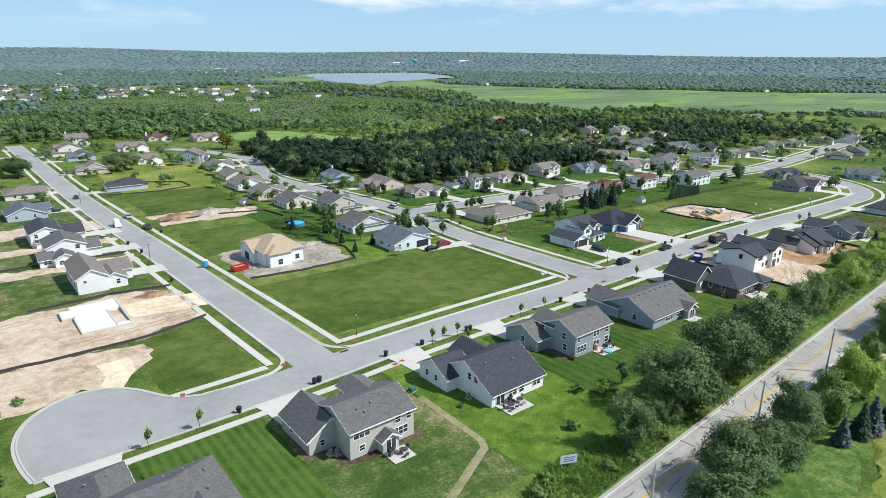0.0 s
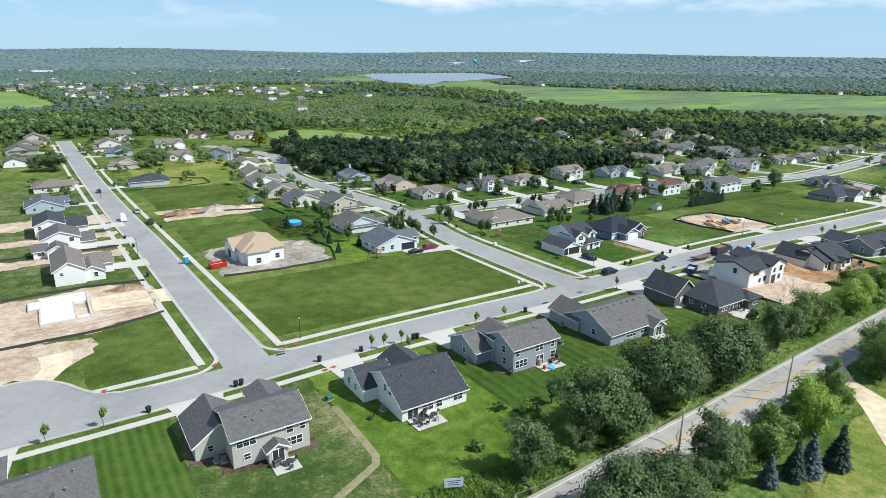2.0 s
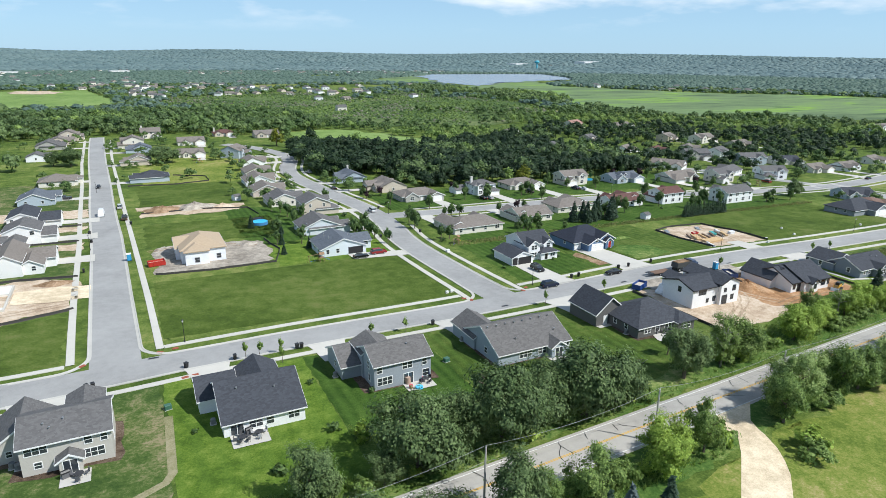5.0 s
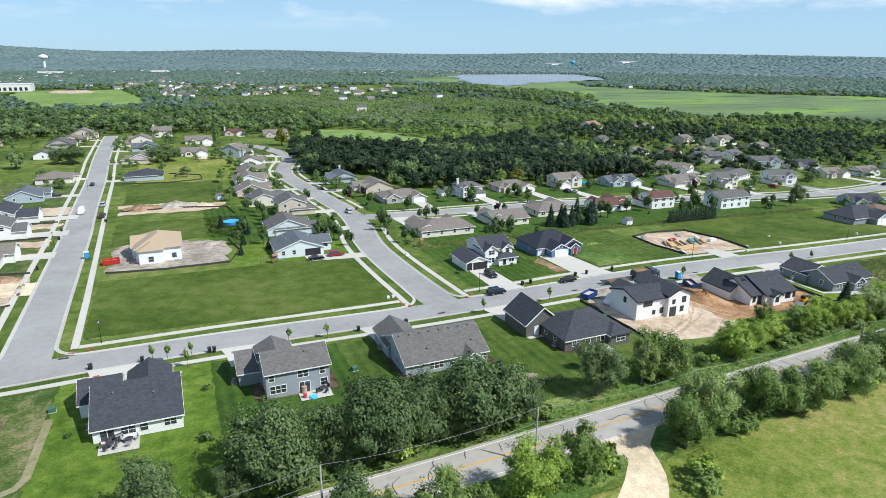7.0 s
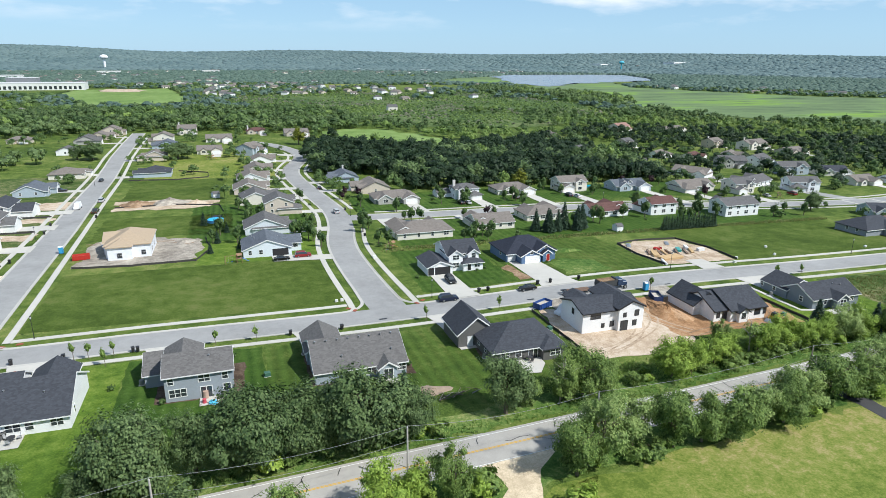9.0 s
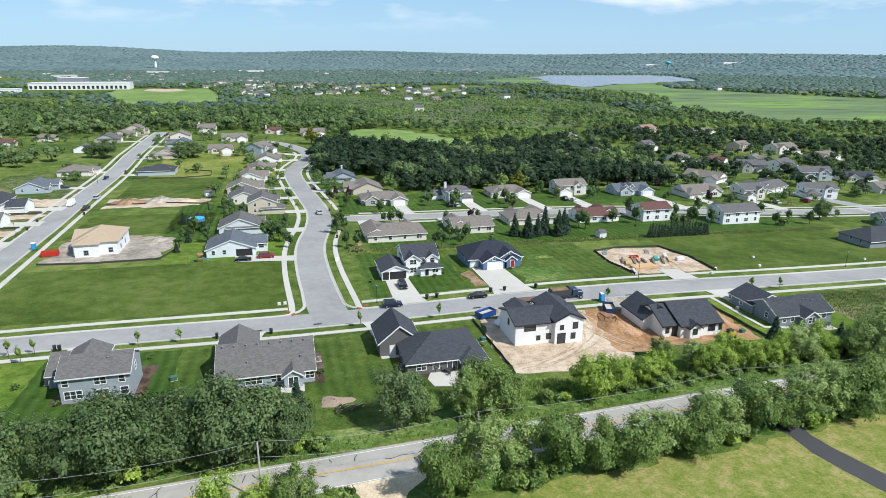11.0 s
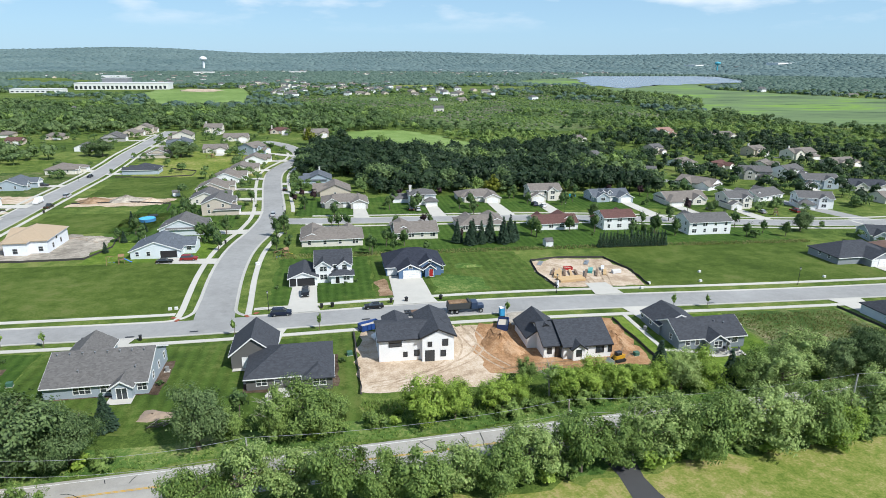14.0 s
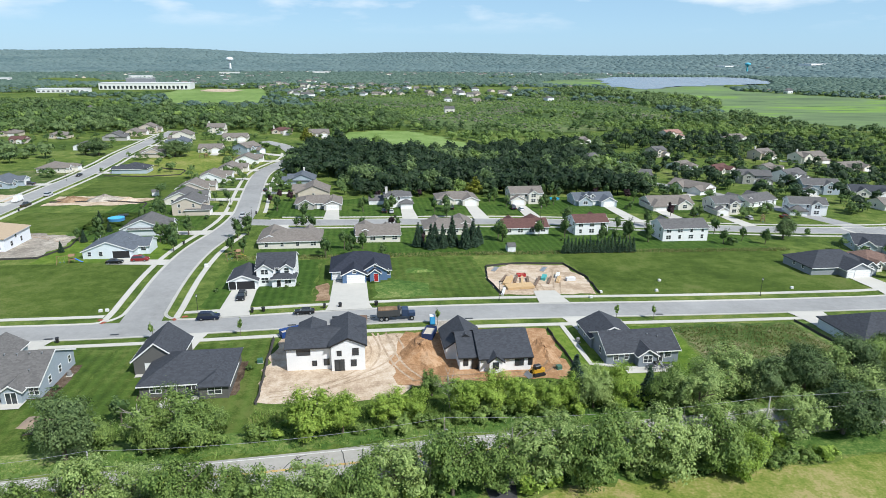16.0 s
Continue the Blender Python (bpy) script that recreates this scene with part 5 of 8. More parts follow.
def cone_arrays(rng, n, r, h, leaf):
    """Drooping sprays in whorls round a conifer."""
    k = np.sqrt(rng.uniform(0.0, 1, n))
    z = h * (1 - k * 0.96)
    a = rng.uniform(0, 2 * math.pi, n)
    tier = 1 - 0.25 * ((z * 1.6) % 1.0)
    rr = r * k * tier * rng.uniform(0.75, 1.05, n)
    p = np.stack([np.cos(a) * rr, np.sin(a) * rr, z], -1)
    out = np.stack([np.cos(a), np.sin(a), -0.35 + rng.normal(size=n) * 0.2], -1)
    out /= np.linalg.norm(out, axis=1)[:, None]
    t = np.cross(out, (0, 0, 1)) + rng.normal(size=(n, 3)) * 0.25
    s = (leaf * rng.uniform(0.7, 1.3, n))[:, None]
    q = np.stack([p - out * s, p - t * s * 0.45, p + out * s * 0.8, p + t * s * 0.45], 1)
    i = np.arange(n)[:, None] * 4
    return q.reshape(-1, 3), np.concatenate([i + (0, 1, 2), i + (0, 2, 3)])


def trunk_bm(rng, h, r, limbs, reach):
    bm = bmesh.new()
    bend = Vector((rng.uniform(-0.3, 0.3), rng.uniform(-0.3, 0.3), h * 0.5))
    rod(bm, (0, 0, -0.4), bend, r * 1.25, r * 0.8)
    rod(bm, bend, (bend.x * 1.6, bend.y * 1.6, h), r * 0.8, r * 0.4)
    for k in range(limbs):
        a = k * 2.4 + rng.uniform(-0.4, 0.4)
        z = h * rng.uniform(0.42, 0.85)
        st = Vector((bend.x, bend.y, z))
        mid = st + Vector((math.cos(a), math.sin(a), 0.7)) * reach * 0.45
        rod(bm, st, mid, r * 0.42, r * 0.28, 5)
        rod(bm, mid, mid + Vector((math.cos(a + 0.3), math.sin(a + 0.3), 0.5)) * reach * 0.45, r * 0.28, r * 0.08, 5)
        rod(bm, mid, mid + Vector((math.cos(a - 0.6), math.sin(a - 0.6), 0.8)) * reach * 0.35, r * 0.22, r * 0.06, 5)
    return fixed(bm)


# kind: crown radius, crown half height, crown centre, sprays, leaf, trunk height, trunk radius, leaves, label
TREE_KINDS = {
    "oak": (6.4, 4.0, 4.9, 15000, 0.185, 6.0, 0.38, LEAF_OAK, "large dark green oak tree with a broad crown"),
    "oak_b": (7.0, 3.8, 4.7, 15500, 0.185, 5.8, 0.40, LEAF_OAK, "spreading dark green oak tree"),
    "oak_c": (5.2, 4.3, 5.1, 10500, 0.185, 6.2, 0.34, LEAF_OAK, "tall dark green shade tree"),
    "ash": (5.2, 4.4, 5.0, 8200, 0.185, 6.0, 0.30, LEAF_ASH, "mid green roadside tree in full leaf"),
    "ash_b": (5.8, 4.1, 4.6, 8800, 0.185, 5.6, 0.32, LEAF_ASH, "broad mid green roadside tree"),
    "bright": (4.4, 4.1, 4.2, 6600, 0.18, 5.0, 0.22, LEAF_BRIGHT, "bright green leafy tree at the road verge"),
    "bright_b": (5.0, 3.9, 3.9, 7000, 0.18, 4.6, 0.24, LEAF_BRIGHT, "bright green spreading roadside tree"),
    "silver": (5.0, 4.7, 5.0, 7400, 0.18, 6.0, 0.28, LEAF_GREY, "silvery green roadside tree with pale leaf backs"),
    "silver_b": (4.4, 4.8, 5.1, 6400, 0.18, 6.0, 0.24, LEAF_GREY, "pale silvery green tree"),
    "shade": (2.6, 3.1, 3.6, 900, 0.24, 4.0, 0.17, LEAF_MID, "round green garden tree"),
    "maple": (2.1, 3.2, 3.7, 760, 0.23, 4.2, 0.15, LEAF_MID, "upright green street tree"),
    "plum": (1.9, 2.4, 3.2, 360, 0.36, 4.0, 0.12, LEAF_RED, "dark purple-leaved garden tree"),
    "golden": (4.4, 4.2, 5.2, 1900, 0.33, 6.0, 0.3, LEAF_YELLOW, "golden green broad tree"),
    "sapling": (0.75, 1.3, 2.3, 64, 0.12, 2.8, 0.05, LEAF_ASH, "young street tree sapling in the grass strip"),
    "bush": (1.3, 1.0, 0.8, 220, 0.25, 0.7, 0.06, LEAF_MID, "rounded green garden shrub"),
    "brush": (2.7, 1.9, 1.5, 1000, 0.25, 1.6, 0.10, LEAF_BRIGHT, "wild bright green bush of the verge"),
    "thicket": (2.9, 2.0, 1.6, 1050, 0.25, 1.6, 0.10, LEAF_ASH, "wild dark green thicket at the road verge"),
}
BARE_KINDS = {"dead": (3.2, 7.5, 0.16, "grey bare half-dead tree in the hedgerow")}
CONIFERS = {
    "spruce": (2.3, 8.5, 900, 0.55, LEAF_SPRUCE, "dark green spruce tree"),
    "blue_spruce": (2.0, 6.5, 800, 0.50, LEAF_BLUE, "silvery blue spruce tree"),
    "cedar": (1.15, 5.6, 380, 0.35, LEAF_SPRUCE, "narrow arborvitae of a planted screen"),
}
FIRST = {}


def tree(kind, x, y, size=1.0, turn=None, tall=None):
    rnd = random.Random(int(x * 97 + y * 31))
    turn = rnd.uniform(0, 360) if turn is None else turn
    tall = tall or size * rnd.uniform(0.92, 1.1)
    m = pose(x, y, g(x, y), 0, 0, turn) @ Matrix.Diagonal((size, size, tall, 1))
    if kind in FIRST:
        first, s0, t0 = FIRST[kind]
        return copy_thing(first, m @ Matrix.Diagonal((1 / s0, 1 / s0, 1 / t0, 1)))
    rng = np.random.default_rng(sum(map(ord, kind)))
    th = new("bush" if kind in ("bush", "brush", "thicket") else "tree")
    if kind in CONIFERS:
        r, h, n, leaf, mat, label = CONIFERS[kind]
        bm = bmesh.new()
        rod(bm, (0, 0, -0.3), (0, 0, h * 0.9), 0.16, 0.03)
        part("trunk", fixed(bm), BARK, th)
        raw_mesh("crown", *cone_arrays(rng, n, r, h, leaf), mat, th)
    elif kind in BARE_KINDS:
        reach, h, r, label = BARE_KINDS[kind]
        part("trunk", trunk_bm(rnd, h, r, 9, reach), DEAD_BARK, th)
        raw_mesh("crown", *crown_arrays(rng, 420, reach, h * 0.42, h * 0.66, 0.2, 12, heart=0), LEAF_GREY, th)
    else:
        rx, rz, cz, n, leaf, h, r, mat, label = TREE_KINDS[kind]
        part("trunk", trunk_bm(rnd, h, r, 3 if n < 1000 else 6, rx * 0.62), BARK, th)
        raw_mesh("crown", *crown_arrays(rng, n, rx, rz, cz, leaf, 7 if n < 950 else 11 if n < 1200 else 24, heart=0.5 if n >= 1000 else 0.7), mat, th)
    tagged(th, label, "shrub" if kind in ("bush", "brush", "thicket") else "tree")
    th.matrix_basis = m
    FIRST[kind] = (th, size, tall)
    return th


def grow(kind, x, y, r, h):
    """A tree of a given crown radius and height."""
    if kind in CONIFERS:
        r0, h0 = CONIFERS[kind][:2]
    elif kind in BARE_KINDS:
        r0, h0 = BARE_KINDS[kind][:2]
    else:
        r0, h0 = TREE_KINDS[kind][0], TREE_KINDS[kind][1] + TREE_KINDS[kind][2]
    return tree(kind, x, y, r / r0, None, h / h0)


# the oaks behind the back gardens
for k, x, y, r, h in (("oak", 88.5, 46.6, 7.0, 12.0), ("oak_b", 103.2, 47.4, 7.6, 12.8), ("oak", 119.2, 47.6, 8.2, 13.4), ("oak_c", 110.8, 49.2, 5.2, 10.2), ("oak_c", 96.2, 48.4, 4.4, 9.0), ("oak_b", 127.2, 49.0, 4.8, 9.0), ("oak_c", 72.4, 45.0, 3.9, 8.4), ("oak_c", 82.6, 45.2, 2.8, 4.6),
                      ("spruce", 129.3, 58.0, 2.0, 6.6), ("maple", 89.3, 58.2, 1.6, 4.6), ("brush", 83.2, 57, 2.3, 3.2), ("bush", 70.1, 53.8, 1.3, 1.7), ("oak_c", 144.8, 50.0, 4.8, 10.0), ("ash", 149.5, 52.0, 3.0, 6.0), ("ash_b", 160.6, 51.6, 5.4, 8.8), ("ash", 156.0, 51.2, 3.4, 9.2), ("ash_b", 165.2, 53.2, 3.4, 6.0), ("maple", 149.6, 58.7, 1.9, 5.6), ("dead", 155.2, 50.4, 3.0, 8.6)):
    grow(k, x, y, r, h)
for k, x, y, r, h in (("bright", 180.4, 52.4, 4.4, 8.4), ("bright_b", 185.2, 52.8, 3.8, 7.4), ("bright", 192.6, 55.2, 3.8, 6.0), ("bright_b", 197.2, 56.2, 2.8, 4.8), ("ash", 200.9, 62.9, 2.4, 5.4), ("dead", 203.4, 57, 3.0, 7.2), ("bright", 205.5, 56.6, 3.4, 6.6), ("bright_b", 210.4, 56.8, 3.8, 7.0), ("bright", 215.4, 55.8, 3.4, 6.6), ("bright", 220, 55.6, 3.0, 6.0), ("bright", 223.6, 57, 3.2, 6.4), ("spruce", 227.2, 61.8, 2.3, 7.8),
                      ("silver", 228.6, 56.2, 3.6, 7.8), ("bright_b", 233.5, 56.4, 3.8, 7.4), ("spruce", 239, 57.0, 2.0, 7.4), ("ash_b", 241.2, 55.2, 4.0, 7.6), ("silver", 253.2, 57.4, 5.8, 9.4), ("silver", 245.6, 51.6, 5.2, 8.6), ("oak_c", 260.0, 56.2, 4.4, 8.2), ("dead", 233.6, 59, 2.6, 6.4)):
    grow(k, x, y, r, h)
for k, x, y, r, h in (("oak_b", 268.4, 55.6, 5.8, 10.2), ("silver_b", 274.4, 57.0, 4.4, 9.0), ("oak_c", 280.0, 58.4, 4.8, 9.8), ("ash_b", 286.4, 59.4, 4.8, 9.2), ("oak_b", 293.4, 60.4, 5.8, 9.6), ("oak_c", 301, 60.6, 4.8, 9.6), ("oak", 309, 61, 5.6, 9.6), ("oak_b", 322, 64, 6.4, 10.4), ("oak", 338, 67, 6.4, 11.0), ("ash", 265.4, 62, 3.0, 5.6), ("oak_c", 288, 65, 3.4, 6.0), ("dead", 284, 62.6, 2.6, 6.6), ("oak_c", 274, 63.5, 3.4, 6.8), ("oak_c", 296, 66, 3.8, 7.4)):
    grow(k, x, y, r, h)
# the trees on the near side of the country road
for k, x, y, r, h in (("oak", 74.8, 30.6, 6.0, 10.4), ("oak_b", 83.0, 29.6, 5.4, 8.0), ("oak_c", 67.0, 28, 4.4, 8.0), ("oak_c", 94.6, 31.2, 4.4, 9.2), ("ash", 105.6, 30.2, 4.3, 8.6), ("bright_b", 119.0, 30.2, 4.3, 8.4), ("bright", 123.6, 32.4, 3.2, 6.6), ("ash", 128.8, 31.4, 3.2, 9.2), ("oak_c", 88.4, 29, 3.2, 6.4), ("blue_spruce", 99.5, 25.5, 1.5, 5.0), ("spruce", 104, 24.5, 1.7, 6.4), ("blue_spruce", 107, 24, 2.0, 6.6), ("spruce", 112, 22.5, 2.0, 7.2), ("brush", 132.8, 31.2, 2.2, 3.6), ("thicket", 142.4, 23.3, 3.0, 3.4), ("ash", 100.4, 31.6, 2.8, 6.0), ("thicket", 112.4, 31.4, 2.4, 4.2)):
    grow(k, x, y, r, h)
for k, x, y, r, h in (("ash_b", 147.6, 31.6, 4.2, 8.8), ("silver", 153.8, 34.8, 4.2, 10.4), ("silver_b", 159.6, 35.6, 3.8, 8.6), ("ash", 150.4, 33.2, 3.2, 7.0), ("ash_b", 165.6, 33.4, 4.8, 9.6), ("ash", 170.8, 33.2, 3.8, 8.6), ("ash", 175.6, 32.8, 4.6, 9.0), ("silver_b", 181.6, 34.2, 4.2, 7.8), ("ash_b", 188.0, 33.8, 4.2, 8.4), ("dead", 183.6, 34.4, 2.4, 7.2), ("silver", 192.8, 36.0, 4.6, 8.4), ("ash_b", 200.6, 35.8, 5.2, 9.6), ("dead", 197.2, 36.4, 3.0, 8.4),
                      ("ash", 206.8, 37.2, 4.4, 8.6), ("silver_b", 212.6, 37.2, 4.8, 9.6), ("dead", 209.4, 37, 3.2, 9.0), ("ash_b", 221.6, 37.0, 5.2, 10.4), ("silver", 217.2, 38.6, 4.2, 9.8), ("silver_b", 227.4, 38.0, 4.4, 9.6), ("silver", 232.8, 37.6, 5.2, 10.0), ("ash_b", 240.4, 37.4, 4.8, 9.0), ("bright_b", 243.4, 35.4, 3.6, 6.6), ("silver_b", 248.4, 41.5, 3.4, 7.8), ("dead", 236.4, 38.4, 2.8, 9.0), ("silver", 258, 43.6, 4.2, 8.4), ("oak", 267, 44, 6.0, 9.4), ("silver", 275, 46, 5.0, 9.8), ("oak_c", 283, 48, 5.2, 10.2)):
    grow(k, x, y, r, h)
# undergrowth along both verges
rnd = random.Random(44)
for x0, x1, y0, slope, step, odds in ((84, 133, 45.2, 0.06, 3.4, 0.8), (146, 172, 50.6, 0.05, 4.2, 0.6), (188, 300, 52.8, 0.06, 3.6, 0.8), (84, 134, 29.8, 0.05, 4.6, 0.7), (148, 262, 32.2, 0.055, 3.6, 0.9), (198, 255, 39.6, 0.055, 4.4, 0.5)):
    x = x0
    while x < x1:
        if rnd.random() < odds:
            tree(rnd.choice(("brush", "thicket", "thicket")), x, y0 + (x - x0) * slope + rnd.uniform(-0.8, 0.8), rnd.uniform(0.55, 1.05))
        x += step * rnd.uniform(0.7, 1.3)
for k, x, y, s in (("brush", 144.6, 24.8, 1.15), ("brush", 175.2, 52.5, 0.5), ("thicket", 57, 47.6, 0.45), ("thicket", 60, 44.8, 0.4), ("thicket", 53.5, 46, 0.5), ("thicket", 66, 43.5, 0.5), ("thicket", 79, 44, 0.8), ("thicket", 70.5, 42.8, 0.55), ("brush", 176, 55.6, 0.45)):
    tree(k, x, y, s)

# ---- woods, scattered as stuff ----
def inside(poly, x, y):
    n, hit = len(poly), np.zeros(np.shape(x), bool)
    for i in range(n):
        (x0, y0), (x1, y1) = poly[i], poly[(i + 1) % n]
        hit ^= ((y0 > y) != (y1 > y)) & (x < (x1 - x0) * (y - y0) / (y1 - y0 + 1e-9) + x0)
    return hit


def woods(name, pts, sizes, mat, quads, leaf, label, seed, kinds=5, tall=1.0, lobes=2):
    """Many trees in one mesh: a few crowns, each turned and sized anew."""
    rng = np.random.default_rng(seed)
    protos = []
    for _ in range(kinds):
        protos.append(canopy_arrays(rng, quads, tall, leaf, lobes))
    pick = rng.integers(0, kinds, len(pts))
    V, F, base = [], [], 0
    for k, (v, fc) in enumerate(protos):
        sel = np.where(pick == k)[0]
        if not len(sel):
            continue
        a = rng.uniform(0, 2 * math.pi, len(sel))
        s = sizes[sel]
        c, sn = np.cos(a) * s, np.sin(a) * s
        x = v[None, :, 0] * c[:, None] - v[None, :, 1] * sn[:, None] + pts[sel, 0][:, None]
        y = v[None, :, 0] * sn[:, None] + v[None, :, 1] * c[:, None] + pts[sel, 1][:, None]
        z = v[None, :, 2] * (s * rng.uniform(0.85, 1.2, len(sel)))[:, None] + (G(pts[sel, 0], pts[sel, 1]) - 0.3)[:, None]
        V.append(np.stack([x, y, z], -1).reshape(-1, 3))
        off = base + np.arange(len(sel))[:, None, None] * len(v)
        F.append((fc[None] + off).reshape(-1, 3))
        base += len(sel) * len(v)
    ob = raw_mesh(name, np.vstack(V), np.vstack(F), mat, None, not quads)
    return tagged(ob, label, "woods", kind="stuff")


def spread_points(x0, x1, y0, y1, step, seed):
    rng = np.random.default_rng(seed)
    X, Y = np.meshgrid(np.arange(x0, x1, step), np.arange(y0, y1, step))
    p = np.stack([X.ravel(), Y.ravel()], -1)
    return p + rng.uniform(-0.55, 0.55, p.shape) * step, rng


def waves(x, y, s):
    """A smooth pattern between about -1 and 1."""
    return (np.sin(x / s + 1.3 * np.sin(y / s * 0.8 + 0.5)) + np.sin(y / s * 1.1 + 1.7 * np.sin(x / s * 0.6 + 2.0)) + np.sin((x + y) / s * 0.7 + 1.0)) / 3


DARK_WOOD = [(149, 318), (158, 304), (185, 300), (180, 268), (192, 250), (215, 248), (240, 252), (285, 250), (320, 245), (338, 262), (345, 290), (330, 320), (335, 355), (352, 385), (380, 410), (300, 420), (285, 408), (255, 392), (212, 398), (175, 425), (158, 420), (150, 370)]
pts, rng = spread_points(140, 400, 235, 430, 6.6, 5)
pts = pts[inside(DARK_WOOD, pts[:, 0], pts[:, 1])]
tone = waves(pts[:, 0], pts[:, 1], 17) + rng.normal(size=len(pts)) * 0.3
for lo, hi, mat, text in ((-9, 0.5, LEAF_DARK, "dense dark green wood of tall trees"), (0.5, 0.95, LEAF_OAK, "mid green trees of the dense wood"), (0.95, 9, LEAF_ASH, "lighter green trees of the dense wood")):
    q = pts[(tone >= lo) & (tone < hi)]
    woods("dark_wood", q, rng.uniform(3.6, 6.6, len(q)), mat, 190, 0.125, text, 11, 6, 1.1, 4)
tree("golden", 243, 250.5, 1.05)

in_view = lambda p: (lambda a: (a > -34) & (a < 80))(np.degrees(np.arctan2(p[:, 0] - 80, p[:, 1] + 30)))
WETLAND = [(120, 745), (235, 705), (250, 600), (300, 560), (420, 560), (560, 640), (610, 820), (560, 1100), (300, 1150), (90, 1050)]
BELT = [(-330, 575), (-120, 548), (30, 545), (128, 536), (180, 510), (232, 556), (232, 690), (118, 735), (30, 720), (-60, 730), (-90, 830), (-180, 900), (-330, 920)]
SHORE_WOOD = [(560, 1180), (640, 950), (600, 780), (660, 740), (720, 830), (740, 980), (680, 1120), (640, 1260)]
CLEAR = [(-70, 300), (-70, 505), (40, 530), (160, 515), (178, 450), (170, 400), (150, 380), (150, 290), (150, 100), (-70, 100)]
NEIGHBOURHOOD = [(140, 100), (140, 310), (330, 265), (345, 330), (330, 420), (430, 510), (560, 470), (620, 380), (640, 250), (700, 190), (700, 60), (140, 60)]


def far_homes():
    """Places of the homes that show among the distant trees."""
    rnd, out = random.Random(77), []
    for n, x0, x1, y0, y1 in ((44, 40, 470, 1060, 1330), (18, -420, 100, 1450, 2000), (10, 900, 1500, 560, 760), (20, 300, 900, 2150, 2500), (26, 1000, 1900, 2250, 2600), (26, 900, 2300, 2650, 3100), (16, -500, 100, 2500, 2900), (8, 500, 800, 1300, 1650), (4, 250, 560, 720, 980), (4, -240, 60, 640, 860), (26, -20, 330, 1330, 1560), (26, -700, -80, 1900, 2500), (40, 1000, 2000, 2300, 2720), (24, 200, 1000, 2200, 2700)):
        for _ in range(n):
            out.append((rnd.uniform(x0, x1), rnd.uniform(y0, y1), rnd.choice((0, 25, 70, 110)), rnd.uniform(11, 16), rnd.random()))
    return [p for p in out if not (inside(LAKE, p[0], p[1]) or inside(REED_FLAT, p[0], p[1]) or inside(MARSH_AREA, p[0], p[1]) or inside(FIELD_B, p[0], p[1]))]


FAR_HOMES = far_homes() + [(1062, 1160, 20, 16, 0.8), (1135, 1000, -30, 15, 0.5), (1202, 968, -25, 14, 0.8), (1250, 926, -35, 18, 0.9), (1262, 908, -20, 13, 0.6), (1312, 850, -30, 15, 0.8), (1100, 1212, -10, 16, 0.9), (1052, 1216, 5, 14, 0.4), (1245, 1090, -30, 15, 0.8), (1114, 2225, 0, 20, 0.9), (985, 2190, 10, 18, 0.8), (925, 2160, -10, 18, 0.7)]


def free(p):
    x, y = p[:, 0], p[:, 1]
    ok = in_view(p)
    for poly in (LAKE, REED_FLAT, MARSH_AREA, FIELD_A, FIELD_B, FIELD_C, CLEAR, NEIGHBOURHOOD, DARK_WOOD, BELT, SHORE_WOOD):
        ok &= ~inside(poly, x, y)
    ok &= (np.abs(x + 240) > 150) | (y > 1370) | (y < 1150)
    # the open shore of lake and marsh
    for k in (1.03, 1.07, 1.11):
        ok &= ~inside(LAKE, 150 + (x - 150) * k, y * k)
    ok &= ~inside(MARSH_AREA, 150 + (x - 150) * 1.05, y * 1.05) | (waves(x, y, 30) > 0.3)
    w = waves(x, y, 55) + 0.5 * waves(y, x, 21)
    ok &= ~inside(WETLAND, x, y) | (w > 0.6)
    for hx, hy, *_ in FAR_HOMES:
        ok &= (np.abs(x - hx) > 16) | (y > hy + 12) | (y < hy - 40)
    return p[ok]


def band(name, r0, r1, step, size, quads, leaf, cover, mats, seed, scale, tall=1.0, lobes=2):
    p, rng = spread_points(-2600 if r1 > 2500 else -r1, r1 * 1.02, -200 if r1 < 1200 else 0, r1, step, seed)
    r = np.hypot(p[:, 0] - 150, p[:, 1])
    p = free(p[(r >= r0) & (r < r1)])
    w = waves(p[:, 0], p[:, 1], scale) + 0.5 * waves(p[:, 1] + 300, p[:, 0], scale * 0.37) + rng.normal(size=len(p)) * 0.12
    p, w = p[w > cover], w[w > cover]
    sort = waves(p[:, 1] * 1.3, p[:, 0] * 1.3 + 700, scale * 0.6) + rng.normal(size=len(p)) * 0.35
    for k, mat in enumerate(mats):
        lo, hi = -9 + (k > 0) * (9 - 0.35 + 0.6 * (k - 1)), (-0.35 + 0.6 * k if k < len(mats) - 1 else 9)
        q = p[(sort >= lo) & (sort < hi)]
        if len(q):
            woods(name, q, rng.uniform(*size, len(q)), mat, quads, leaf, "distant mixed green woodland", seed + k, 5, tall, lobes)


pts, rng = spread_points(60, 640, 540, 1180, 5.6, 61)
pts = pts[inside(WETLAND, pts[:, 0], pts[:, 1])]
w = waves(pts[:, 0], pts[:, 1], 55) + 0.5 * waves(pts[:, 1], pts[:, 0], 21)
pts = pts[(w < 0.65) & (w + rng.normal(size=len(pts)) * 0.3 > -0.5)]
tone = rng.random(len(pts)) * 0.6 + 0.2 + 0.35 * waves(pts[:, 1], pts[:, 0] + 60, 34)
